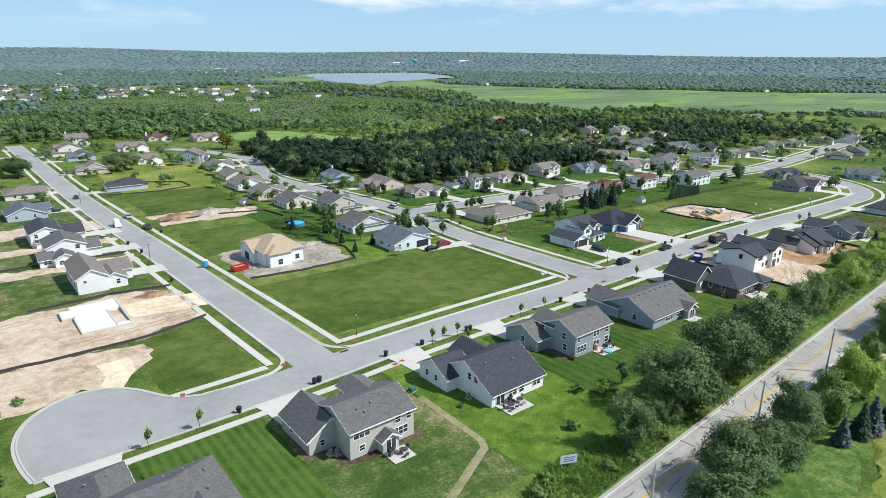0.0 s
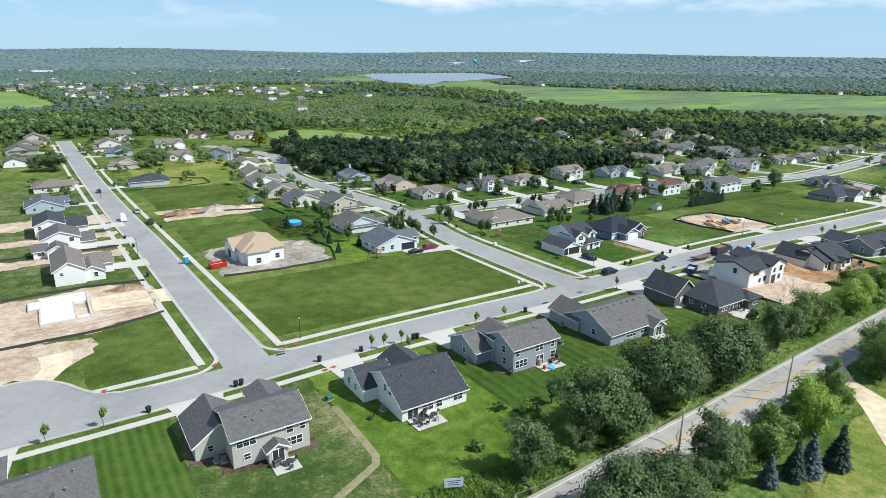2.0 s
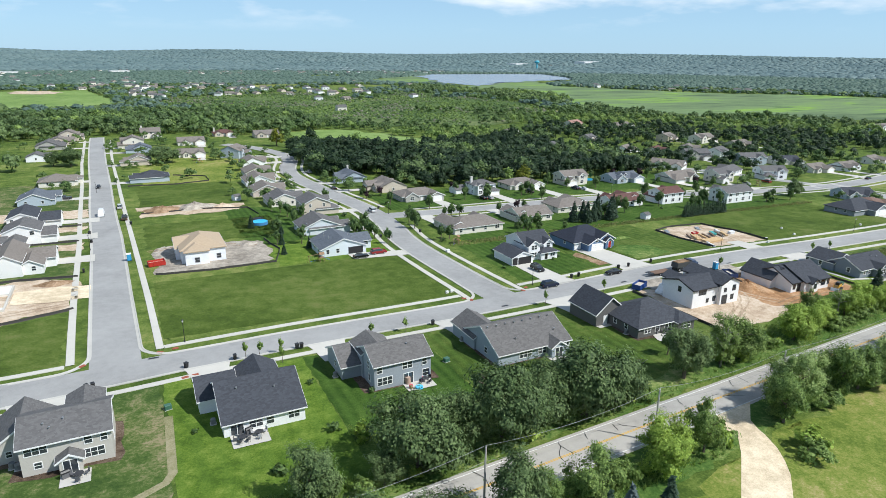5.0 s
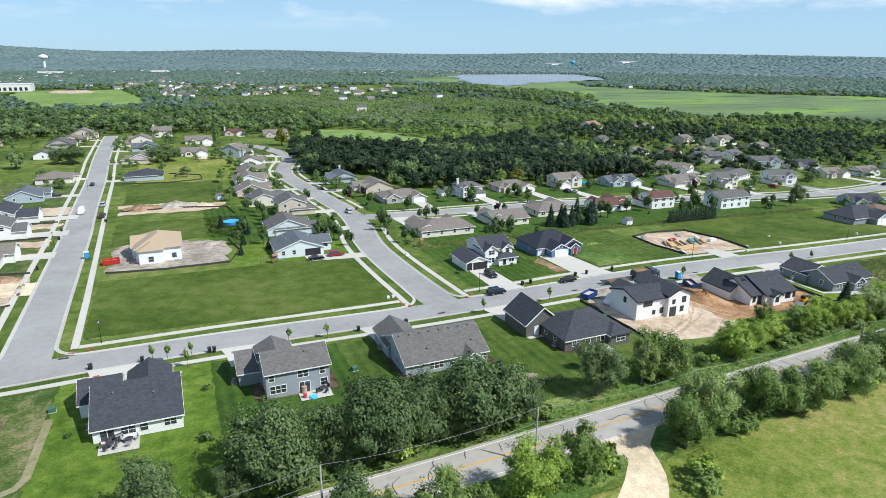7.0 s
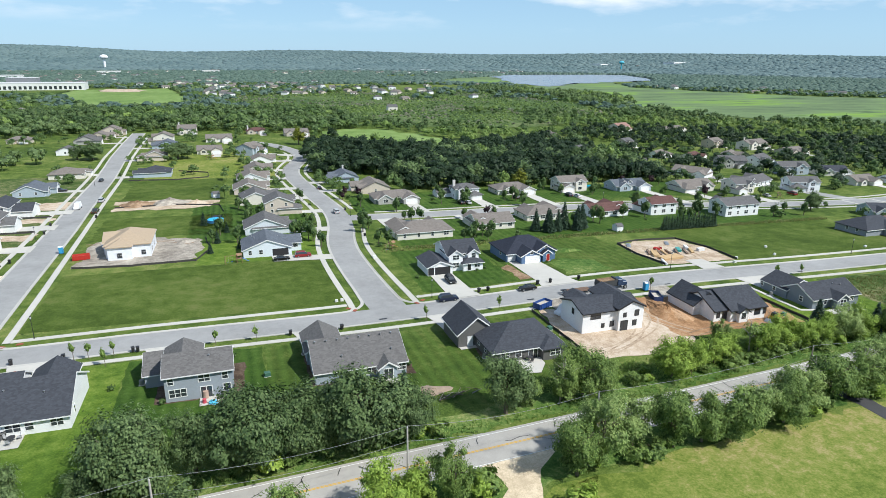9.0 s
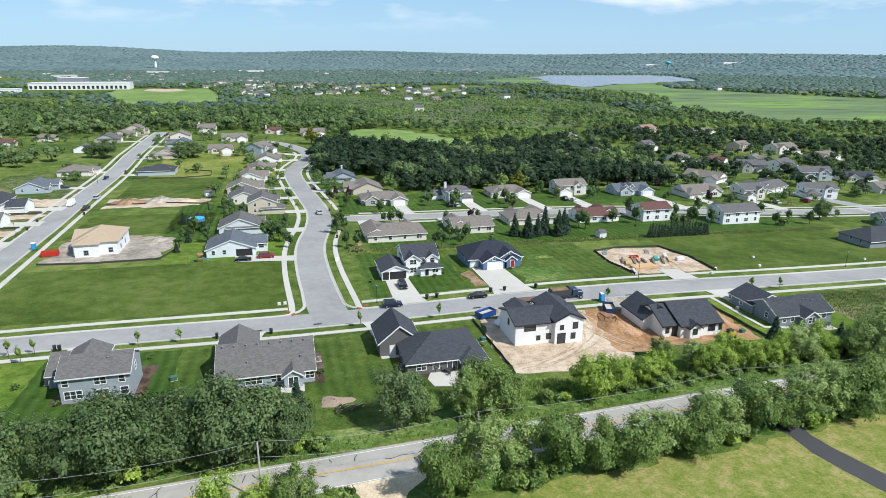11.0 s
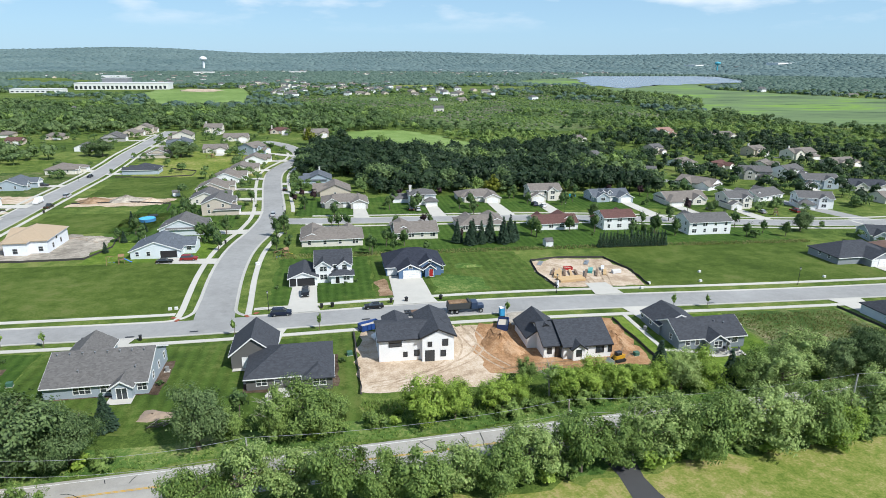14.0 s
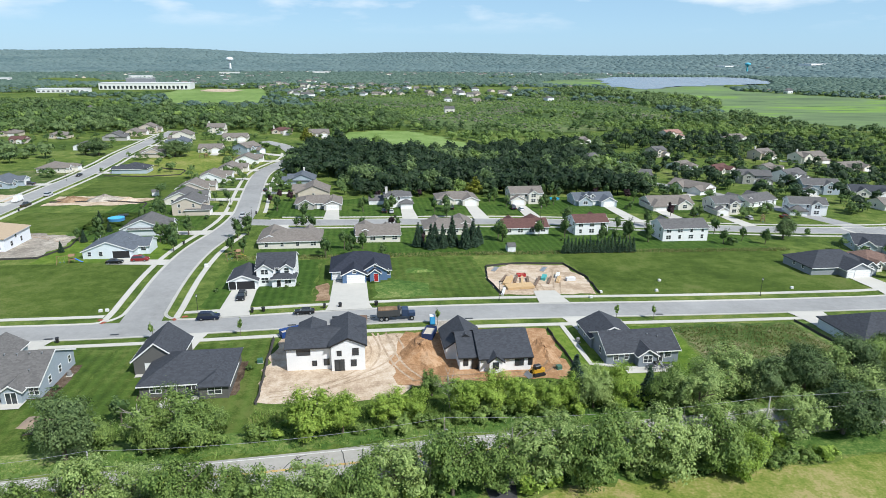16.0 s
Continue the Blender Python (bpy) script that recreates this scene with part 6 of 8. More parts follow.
for lo, hi, mat, text in ((-9, 0.45, LEAF_ASH, "fresh green wetland shrubs"), (0.45, 0.72, LEAF_MID, "mid green wetland shrubs"), (0.72, 9, LEAF_BARE, "grey leafless wetland brush")):
    q = pts[(tone >= lo) & (tone < hi)]
    woods("wetland_shrubs", q, rng.uniform(0.9, 2.3, len(q)), mat, 8, 0.36, text, 63, 5, 0.8, 0)


def grove(poly, step, size, tones, seed, tall, label):
    """A closed wood of mixed greens."""
    lo, hi = np.min(poly, 0), np.max(poly, 0)
    p, rng = spread_points(lo[0], hi[0], lo[1], hi[1], step, seed)
    p = p[inside(poly, p[:, 0], p[:, 1])]
    for hx, hy, *_ in FAR_HOMES:
        p = p[(np.abs(p[:, 0] - hx) > 16) | (p[:, 1] > hy + 12) | (p[:, 1] < hy - 30)]
    k = waves(p[:, 0], p[:, 1], 26) + rng.normal(size=len(p)) * 0.4
    for lo_k, hi_k, mat in tones:
        q = p[(k >= lo_k) & (k < hi_k)]
        if len(q):
            woods("grove", q, rng.uniform(*size, len(q)), mat, 64, 0.14, label, seed, 6, tall, 2)


grove(BELT, 9.4, (4.0, 7.2), ((-9, 0.1, LEAF_OAK), (0.1, 0.8, LEAF_MID), (0.8, 9, LEAF_ASH)), 71, 1.0, "dense mixed wood behind the last homes")
for poly, seed in (([(-95, 350), (-2, 352), (3, 372), (-10, 392), (-95, 398)], 73), ([(-115, 408), (-58, 404), (-52, 430), (-115, 442)], 74), ([(-120, 502), (-20, 497), (16, 530), (62, 536), (110, 527), (150, 508), (182, 498), (190, 540), (30, 549), (-120, 549)], 75), ([(-120, 300), (-45, 305), (-50, 345), (-120, 348)], 76)):
    grove(poly, 8.6, (3.4, 6.4), ((-9, 0.2, LEAF_OAK), (0.2, 9, LEAF_MID)), seed, 1.0, "leafy wood round the last homes")
grove(SHORE_WOOD, 9.0, (4.0, 6.8), ((-9, 0.5, LEAF_OAK), (0.5, 9, LEAF_ASH)), 72, 1.0, "dark wood at the edge of the marsh")
band("near_woods", 380, 800, 10.5, (2.8, 5.8), 80, 0.14, -0.35, (LEAF_OAK, LEAF_MID, LEAF_ASH), 21, 75, 0.95, 2)
band("middle_woods", 800, 1500, 12.5, (3.8, 7.0), 22, 0.24, -0.55, (LEAF_OAK, LEAF_FAR_HAZED, LEAF_MID), 31, 120, 0.75, 1)
# the farthest trees carry the haze in their leaf colour
band("far_woods", 1500, 2600, 12.5, (5.5, 9.5), 0, 0.48, -0.8, (LEAF_FAR_HAZED, LEAF_FAR_HAZED), 41, 190, 0.45, 0)
band("horizon_woods", 2600, 4950, 23, (15, 24), 0, 0.55, -1.5, (LEAF_HORIZON_HAZED, LEAF_HORIZON_HAZED), 51, 330, 0.16, 0)


# homes among the distant trees
for fx, fy, rot, w, tone in FAR_HOMES:
    th = new("house")
    th.matrix_basis = pose(fx, fy, g(fx, fy), 0, 0, rot)
    tall = 5.4 if tone > 0.5 else 3.2
    wing = (-w / 2, w / 2, -5, 5, tall, "gx" if tone < 0.7 else "hx", 0.5)
    part("wall", walls_bm(wing), siding(WHITE if tone > 0.7 else CREAM if tone > 0.3 else TAN), th)
    part("roof", roof_bm(wing), shingle(TAUPE_ROOF if tone < 0.6 else GREY_ROOF), th)
    for k in (-1, 1):
        bm = bmesh.new()
        box(bm, k * w / 4 - 0.9, k * w / 4 + 0.9, -5.06, -4.95, 0.9, 2.4)
        part("window", fixed(bm), GLASS, th)
    tagged(th, "distant pale suburban house among trees", "house")

# ---- lots and lawns ----
def lawn(x0, x1, y0, y1, mat, label, h=0.035, ragged=0.3, name="lawn"):
    return patch(name, rect(x0, x1, y0, y1), h, mat, label, "lawn", ragged, 6, int(x0 * 7 + y0))


lawn(13, 32.5, 52, 87.6, LAWN_STRIPED, "dark lawn mown in bold stripes", ragged=0.15)
lawn(-8, 13, 50, 86.8, LAWN_DARK, "dark green front garden lawn")
lawn(32.6, 56.6, 50, 88.7, LAWN_POOR, "patchy new lawn with bare spots")
lawn(56.8, 82.3, 46, 89.5, LAWN_BRIGHT, "vivid green mown lawn", ragged=0.2)
lawn(82.5, 107.3, 58, 89.5, LAWN_DARK, "deep green mown lawn", ragged=0.15)
lawn(107.5, 138.5, 56, 89.5, LAWN_MID, "mown green lawn with stripes")
lawn(138.7, 169.6, 54, 89.5, LAWN_MID, "mown green lawn with curved stripes")
lawn(230.5, 259, 62, 89.5, LAWN_BRIGHT, "bright green mown lawn")
lawn(259.2, 291, 63, 89.5, LAWN_POOR, "rough weedy grass lot")
lawn(291.2, 330, 62, 89.5, ROUGH_GRASS, "thin new grass beside the house")
lawn(58.2, 128.4, 110.6, 151, LOT_GRASS, "broad open green lot behind the pavement", ragged=0.1)
lawn(58, 103, 190, 222, LOT_GRASS, "dark green empty lot", ragged=0.5)
lawn(57.5, 100, 244, 310, LOT_GRASS, "green empty lot", ragged=0.5)
lawn(92, 129.5, 152, 178, LAWN_BRIGHT, "bright mown lawn round the corner house")
lawn(88, 130, 179, 240, LAWN_DARK, "dark garden lawns behind the houses")
lawn(60, 130, 312, 400, MEADOW_SUNNY, "sunlit garden lawns", ragged=1.0)
lawn(149.8, 176.5, 111, 150, LAWN_DARK, "dark green lawn of the corner lot")
lawn(176.7, 224, 111, 150, LAWN_MID, "young lawn round the new house")
lawn(253, 330, 110.6, 152, LOT_GRASS, "wide open green lots")
lawn(156, 330, 152, 189, LAWN_DARK, "dark green back garden lawns", ragged=0.8)
lawn(152, 340, 210, 246, LAWN_DARK, "dark green front lawns", 0.03, 0.8)
lawn(22.5, 39.5, 106.4, 133, LOT_GRASS, "green corner lot")
lawn(-8, 39, 167, 330, LAWN_POOR, "patchy new lawns of the building lots", ragged=0.8)
patch("soil_lot", [(-14, 134), (0, 133), (14, 133), (27, 134.5), (39.8, 139), (40.0, 163), (28, 166), (8, 164), (-10, 160)], 0.05, SAND, "sandy building lot with an open excavation", "building lot", 0.8, 6, 3)
patch("soil_lot", [(-6, 112), (4, 113.5), (13, 115), (18, 117), (25, 122), (24, 131), (8, 132.5), (-8, 131)], 0.055, SAND, "bare sandy soil beside the turning circle", "building lot", 0.7, 6, 4)
patch("soil_lot", [(59.5, 159), (75, 157.5), (90, 158.5), (94, 170), (92, 184), (78, 189), (60, 188)], 0.06, GRAVEL, "grey gravelly soil round the framed house", "building lot", 0.7, 6, 5)
patch("soil_lot", [(57, 237), (80, 236), (94, 239), (98, 250), (80, 257), (57, 255)], 0.06, SAND, "bare brown soil under a spoil heap", "building lot", 0.9, 6, 6)
patch("soil_lot", [(170, 63.5), (180, 62), (196, 63), (200, 72), (199, 89), (171, 89.8), (170.2, 76)], 0.06, SAND, "pale sandy soil with wheel tracks", "building lot", 0.5, 5, 7)
patch("soil_lot", [(195, 66), (208, 67), (228.5, 66.5), (230, 80), (229.6, 89.6), (198, 89.8), (194.5, 78)], 0.07, CLAY, "orange clay soil piled for grading", "building lot", 0.5, 5, 8)
patch("soil_lot", [(224.5, 111.2), (250.5, 111.2), (252.5, 124), (250, 138), (236, 139.5), (226, 137), (224.2, 124)], 0.06, SAND, "bare soil of a lot stacked with lumber", "building lot", 0.4, 5, 9)
patch("soil_lot", [(177.5, 112), (181, 112), (180, 126), (176.8, 124)], 0.06, SOIL, "bare soil beside the driveway", "building lot", 0.3, 4, 10)
patch("soil_lot", [(192, 111.6), (206, 111.6), (207, 122), (198, 128), (192.6, 124)], 0.06, ROUGH_GRASS, "weedy bare soil beside the new house", "building lot", 0.5, 4, 11)
for y0, y1 in ((196, 204), (222, 230), (246, 262)):
    patch("soil_lot", [(0, y0), (39.3, y0), (39.3, y1), (0, y1)], 0.06, SAND, "strip of bare sandy soil between new homes", "building lot", 0.8, 6, y0)
patch("meadow", [(60, -60), (120, -60), (330, -60), (330, 40), (250, 36.5), (215, 34.5), (190, 33), (166, 31.5), (146, 30), (128, 27), (112, 24), (90, 18)], 0.03, MEADOW_SUNNY, "sunny yellow-green mown meadow", "meadow", 0.8, 10, 12)
patch("verge", [(60, 12), (112, 26), (128, 29), (146, 31.5), (190, 34.5), (300, 40), (330, 42), (330, 49.5), (190, 40.4), (66, 32.8), (-20, 27), (-20, 8)], 0.02, ROUGH_GRASS, "tall weedy verge on the near side of the country road", "verge", 0.5, 6, 14)
patch("verge", [(60, 41.2), (110, 44.5), (190, 49.4), (300, 56), (300, 61), (230, 58), (170, 56), (110, 50), (60, 46)], 0.03, ROUGH_GRASS, "tall grass verge beside the country road", "verge", 0.6, 6, 13)
ribbon("worn_path", [(57.1, 77), (56.6, 60.5), (55.6, 58.6), (38, 49.5)], [(0.65, 0.05), (0, 0.06), (-0.65, 0.05)], LAWN_DRY, "worn pale strip through the grass", "path")

for x0, x1, y0, y1 in ((36.6, 50.4, 67.2, 79), (88.8, 103.4, 70.2, 83), (114.8, 134.6, 68.8, 82), (149, 166.4, 66.4, 80), (33, 43, 72, 80)):
    patch("mulch_bed", rect(x0, x1, y0, y1), 0.06, MULCH, "brown mulch bed round the house walls", "garden bed", 0.25, 6, int(x0))

# ---- driveways, patios ----
GARAGE_DRIVES = ((34.2, 41.0, 82.3), (62.2, 68.0, 83.2), (86.0, 91.6, 85.6), (115.4, 122.2, 87.2), (146.2, 154.0, 85.6), (237.0, 246.0, 87.0), (295.5, 302.5, 85.6), (3.5, 11.0, 83.4))
for x0, x1, y in GARAGE_DRIVES:
    edge = float(np.interp(x0 + 3, (5, 38, 65, 90, 120), (91.0, 91.9, 93.9, 95.0, 95.4)))
    drive([(x0 - 1.4, edge), (x1 + 1.4, edge), (x1 + 0.6, edge - 3.2), (x1, min(y, edge - 3.4)), (x0, min(y, edge - 3.4)), (x0 - 0.6, edge - 3.2)])
for x0, x1, y in ((155.0, 161.4, 124.0), (181.2, 190.2, 128.0), (332.0, 339.4, 120.2)):
    drive([(x0, y), (x1, y), (x1 + 0.4, 108.4), (x1 + 1.2, 104.5), (x0 - 1.2, 104.5), (x0 - 0.4, 108.4)])
drive([(113.8, 155.6), (119.6, 155.6), (124, 153.8), (131.4, 153.2), (131.4, 147.6), (124, 148.6), (114.2, 149.6)])
for y0, y1 in ((180.5, 186.5), (210, 216.5), (236.5, 242.5)):
    drive([(30, y0), (43.6, y0 - 1), (43.4, y1 + 1), (30, y1)])
drive([(234, 114), (240, 114), (241, 104.5), (233, 104.5)])
drive([(176, 95.4), (184, 95.4), (183, 88), (175.5, 88)], GRAVEL, "gravel access to a building site")
drive([(205, 95.4), (212, 95.4), (212, 88), (205.5, 88)], GRAVEL, "gravel access to a building site")
drive([(148.5, 38.5), (135.4, 37.6), (136.7, 34.8), (137.0, 31.8), (133.8, 28.7), (131.3, 26.7), (129.0, 24.9), (113.8, 12.9), (120.5, 10.0), (135.7, 22.0), (138.0, 24.5), (140.0, 27.2), (141.5, 30.3), (142.1, 32.1), (143.3, 34.4)], PALE_GRAVEL, "pale gravel drive off the country road", 0.06)
drive([(204.6, 41.4), (210.6, 41.8), (209.2, 33), (209.6, 29.5), (211.3, 23.2), (214.8, 12), (217, 5), (212.5, 5), (209.8, 12), (206.4, 24), (205.4, 29), (205.7, 34)], BLACKTOP, "dark blacktop drive off the country road", 0.06)
drive([(13.8, 114.6), (17.2, 112.6), (20.6, 118.8), (21, 125), (15, 125), (15.6, 119)], PALE_GRAVEL, "pale gravel spill at the lot entrance", 0.1)
ribbon("garden_path", [(234.2, 91), (234.2, 72), (240, 70.5)], flat(0, 0.55, 0.14), CONCRETE, "pale concrete garden path", "path")
STREETS = [(MAIN, 4.6), (LEFT_ST, 4.55), (SECOND_ST, 4.6), (THIRD_ST, 4.8), (FOURTH_ST, 4.6)]
DENSE = [(np.array([[p.x, p.y] for p in densify(line, 2.0)]), half) for line, half in STREETS]


def street_gap(x, y):
    """Distance from a place to the nearest kerb."""
    return min(float(np.min(np.hypot(d[:, 0] - x, d[:, 1] - y))) - half for d, half in DENSE)


def auto_drive(hx, hy, rot, w, d, side):
    gw = min(7.2, w * 0.45)
    lx = w / 2 - gw / 2 + 0.3 if side > 0 else -w / 2 - 0.3 + gw / 2
    a = radians(rot)
    c, s = math.cos(a), math.sin(a)

    def at(u, v):
        return (hx + u * c - v * s, hy + u * s + v * c)
    v = -d / 2 - 3.0
    for k in range(50):
        q = at(lx, v - k)
        if street_gap(*q) < 0.3:
            drive([at(lx - 2.6, v), at(lx - 3.2, v - k), at(lx + 3.2, v - k), at(lx + 2.6, v)])
            return
    drive([at(lx - 2.6, v), at(lx - 2.6, v - 9), at(lx + 2.6, v - 9), at(lx + 2.6, v)])


for row in (FAR_ROWS, SOUTH_ROW, CURVE_ROW, WEST_ROW, EAST_GROUP, CURVE_ROW_FAR, WEST_ROW_FAR, EAST_GROUP_FAR, EAST_GROUP_END, WOOD_GROUP):
    for hx, hy, rot, w, d, st, kind, wall, roof, side, chim, dorm in row:
        auto_drive(hx, hy, rot, w, d, side)


def patio(x0, x1, y0, y1, mat=CONCRETE, label="pale concrete patio slab behind the house"):
    return patch("patio", rect(x0, x1, y0, y1), 0.16, mat, label, "patio", 0, 4)


patio(42.6, 46.4, 63.4, 66.8)
patio(65.2, 70.8, 62.6, 66.5)
patio(96.0, 101.6, 67.4, 71.4)
patio(126.6, 130.8, 65.6, 68.5)
patch("patio", [(153.2, 65.0), (153.8, 62.0), (157.4, 61.3), (160.0, 64.6), (160.2, 68.1), (154.6, 68.1)], 0.16, CONCRETE, "pale concrete patio slab with angled corners", "patio", 0, 4)
patio(240, 250.5, 67.4, 70.2)
patio(146.2, 151.8, 75.2, 76.8)

# ---- woods between the further homes ----
pts, rng = spread_points(330, 700, 120, 520, 7.6, 91)
x, y = pts[:, 0], pts[:, 1]
ok = inside(NEIGHBOURHOOD, x, y) & ((y > 232) | (x > 405) & (y > 140) & (waves(x, y, 40) > 0.15)) & (waves(x, y, 24) + rng.normal(size=len(x)) * 0.3 > -0.5)
for hx, hy, r in HOUSE_SPOTS:
    ok &= np.hypot(x - hx, y - hy + 6) > 16
for d, half in DENSE:
    ok &= np.array([np.min(np.hypot(d[:, 0] - a, d[:, 1] - b)) for a, b in pts]) > half + 5
pts = pts[ok]
half_n = rng.random(len(pts)) < 0.6
woods("garden_woods", pts[half_n], rng.uniform(2.8, 5.2, half_n.sum()), LEAF_DARK, 80, 0.14, "dark garden trees between the homes", 93, 5, 1.1, 2)
woods("garden_woods", pts[~half_n], rng.uniform(2.4, 4.6, (~half_n).sum()), LEAF_MID, 80, 0.14, "green garden trees between the homes", 94, 5, 1.05, 2)

# ---- garden trees one by one ----
def clear_spot(x, y, r):
    return street_gap(x, y) > r and all(math.hypot(x - a, y - b) > q + r * 0.4 for a, b, q in HOUSE_SPOTS)


rnd = random.Random(12)
garden_far = []
for hx, hy, q in HOUSE_SPOTS:
    if hx > 345 and hy > 225 or hx < 30 and hy < 300:
        continue
    for _ in range(9 if hy > 150 else 5):
        a, r = rnd.uniform(0, 6.3), rnd.uniform(q + 2, q + 10)
        tx, ty = hx + r * math.cos(a), hy + r * math.sin(a)
        kind, size = rnd.choice(("shade", "maple", "bush", "bush", "shade", "maple", "bush", "maple", "maple", "shade", "shade", "plum")), rnd.uniform(0.65, 1.1)
        if clear_spot(tx, ty, 2.0) and not (50 < tx < 96 and 150 < ty < 320) and not (tx < 330 and 40 < ty < 150):
            if ty > 252 or tx > 345:
                garden_far.append((tx, ty, size * (1.8 if kind == "bush" else 3.1)))
            else:
                tree(kind, tx, ty, size)
garden_far = np.array(garden_far)
woods("garden_trees", garden_far[:, :2], garden_far[:, 2], LEAF_MID, 110, 0.14, "green garden trees round the further homes", 96, 6, 1.15, 2)
for k in range(20):
    tree("cedar", 255 + 1.25 * k, 151.5 + 0.1 * (k % 3), 0.95 + 0.1 * (k % 2))
for x, y, s in ((208, 163, 0.95), (212, 160, 1.1), (216, 161, 0.9), (219.5, 163, 1.15), (223.5, 160, 1.05), (226.5, 162, 1.1), (229, 165, 0.9), (214, 165, 1.0), (105, 168, 0.5), (98, 176, 0.5), (101, 190, 0.45), (96, 164, 0.45), (93, 203, 0.6)):
    tree("spruce", x, y, s)
for k, x, y, s in (("golden", 152, 430, 1.3), ("shade", 147, 178, 1.1), ("maple", 127, 172, 1.1), ("shade", 150, 182, 0.8), ("shade", 125, 182, 0.9), ("oak_b", 73.5, 378, 1.25), ("oak", 26.5, 382, 1.15), ("oak_c", 18, 384, 0.9), ("shade", 300, 186, 1.0), ("shade", 268, 187, 1.2),
                   ("oak_c", 343, 165, 0.8), ("shade", 331, 158, 0.9), ("bush", 318, 158, 1.7), ("shade", 253, 174, 1.0), ("maple", 262, 172, 1.1), ("maple", 284, 168, 1.1)):
    tree(k, x, y, s)
for x, y in ((23.6, 90.4), (15.8, 89.6), (72.3, 93.0), (79.3, 93.2), (98.4, 93.0), (106.3, 92.8), (162.4, 93.0), (144.2, 93.0), (248.2, 93.1), (257.7, 93.2), (205.8, 93.0), (75.0, 92.8), (78.4, 88.6)):
    tree("sapling", x, y, 1.15)
for x, y, s in ((80.2, 61, 0.9), (85, 58, 1.1), (81, 78, 0.6), (60.5, 70, 0.5), (90, 70.3, 0.6), (134, 72, 0.6), (101.8, 86, 0.5), (167, 76, 0.6), (151, 123, 0.6), (172, 125, 0.6), (169, 123.4, 0.5), (192, 124.5, 0.4)):
    tree("bush", x, y, s)


# ---- tall grass of the verges and rough lots ----
def tall_grass(name, poly, count, height, mat, label, seed):
    """Tufts of upright blades over an area."""
    rng = np.random.default_rng(seed)
    lo, hi = np.min(poly, 0), np.max(poly, 0)
    p = rng.uniform(lo, hi, (count, 2))
    p = p[inside(poly, p[:, 0], p[:, 1])]
    p = p[waves(p[:, 0], p[:, 1], 5.0) + rng.normal(size=len(p)) * 1.2 > -0.4]
    V = []
    for k in range(3):
        a = rng.uniform(0, math.pi, len(p))
        h = height * rng.uniform(0.4, 1.2, len(p))
        w = rng.uniform(0.06, 0.14, len(p))
        z = G(p[:, 0], p[:, 1]) + 0.02
        dx, dy = np.cos(a) * w, np.sin(a) * w
        lean = rng.normal(size=(len(p), 2)) * 0.45 * height
        V.append(np.stack([np.stack([p[:, 0] - dx, p[:, 1] - dy, z], -1), np.stack([p[:, 0] + dx, p[:, 1] + dy, z], -1), np.stack([p[:, 0] + lean[:, 0], p[:, 1] + lean[:, 1], z + h], -1)], 1))
    V = np.concatenate(V).reshape(-1, 3)
    return tagged(raw_mesh(name, V, np.arange(len(V)).reshape(-1, 3), mat), label, "grass", kind="stuff")


tall_grass("tall_grass", [(58, 41.0), (110, 44.2), (190, 49.2), (300, 55.8), (300, 58), (190, 52.6), (110, 47.5), (58, 44.5)], 12000, 0.5, GREEN_BLADES, "tall green verge grass beside the road", 5)
tall_grass("tall_grass", [(170, 52), (232, 56), (232, 61), (170, 60)], 4500, 0.8, GREEN_BLADES, "tall green grass behind the building lots", 6)
tall_grass("tall_grass", [(260, 64), (290, 66), (290, 88), (260, 88)], 4500, 0.4, DRY_BLADES, "weeds on the rough grass lot", 7)
tall_grass("tall_grass", [(48, 40.5), (78, 42), (80, 48), (60, 50), (48, 46)], 4500, 0.7, GREEN_BLADES, "rough weeds round the sign", 8)
tall_grass("tall_grass", [(84, 27), (132, 29.5), (132, 33), (84, 31)], 2500, 0.7, GREEN_BLADES, "rough grass under the verge trees", 9)
tall_grass("tall_grass", [(150, 150), (262, 150.5), (335, 149), (335, 153), (262, 154.5), (150, 155)], 5000, 0.6, DRY_BLADES, "uncut grass strip behind the gardens", 12)


# ---- wheel tracks on the building lots ----
def tracks(line, mat=DAMP_SAND, h=0.085):
    line = smooth_path([Vector(p) for p in line], 3)
    for off in (0.9, -0.9):
        ribbon("wheel_track", offset(line, off), [(0.22, h), (-0.22, h)], mat, "dark wheel track pressed into the soil", "wheel track", 1.5)


tracks([(190, 90), (192, 80), (188, 72), (180, 67), (172, 66)])
tracks([(193, 90), (194, 82), (196, 74), (199, 69)])
tracks([(198, 67.5), (205, 69), (214, 69), (224, 69.5), (228, 76)], SOIL, 0.1)
tracks([(176, 65), (184, 69), (192, 73), (197, 80), (195, 89)], DAMP_SAND, 0.095)
tracks([(236, 112), (237, 122), (233, 132), (228, 136)])
tracks([(240, 112), (243, 122), (246, 133)])
tracks([(38, 150), (26, 151), (14, 160), (2, 158)])
tracks([(39, 142), (28, 140), (14, 138)])
tracks([(58, 184), (66, 186), (80, 185), (90, 178)], SOIL, 0.085)

# the wild edge west of the turning circle
for k, x, y, s in (("ash", -5.5, 96, 0.55), ("ash_b", -7, 103, 0.65), ("ash", -6, 110, 0.55), ("ash_b", -5, 118, 0.7), ("ash", -7.5, 126, 0.65), ("ash_b", -8, 89, 0.6), ("thicket", -2.6, 93, 0.5), ("thicket", -3.2, 99.5, 0.6), ("thicket", -3, 107, 0.5), ("brush", -1.6, 113.5, 0.45), ("thicket", 1.5, 117, 0.4), ("brush", -9, 133, 0.8)):
    tree(k, x, y, s)


# ---- vehicles ----
CAR_FIRST = {}


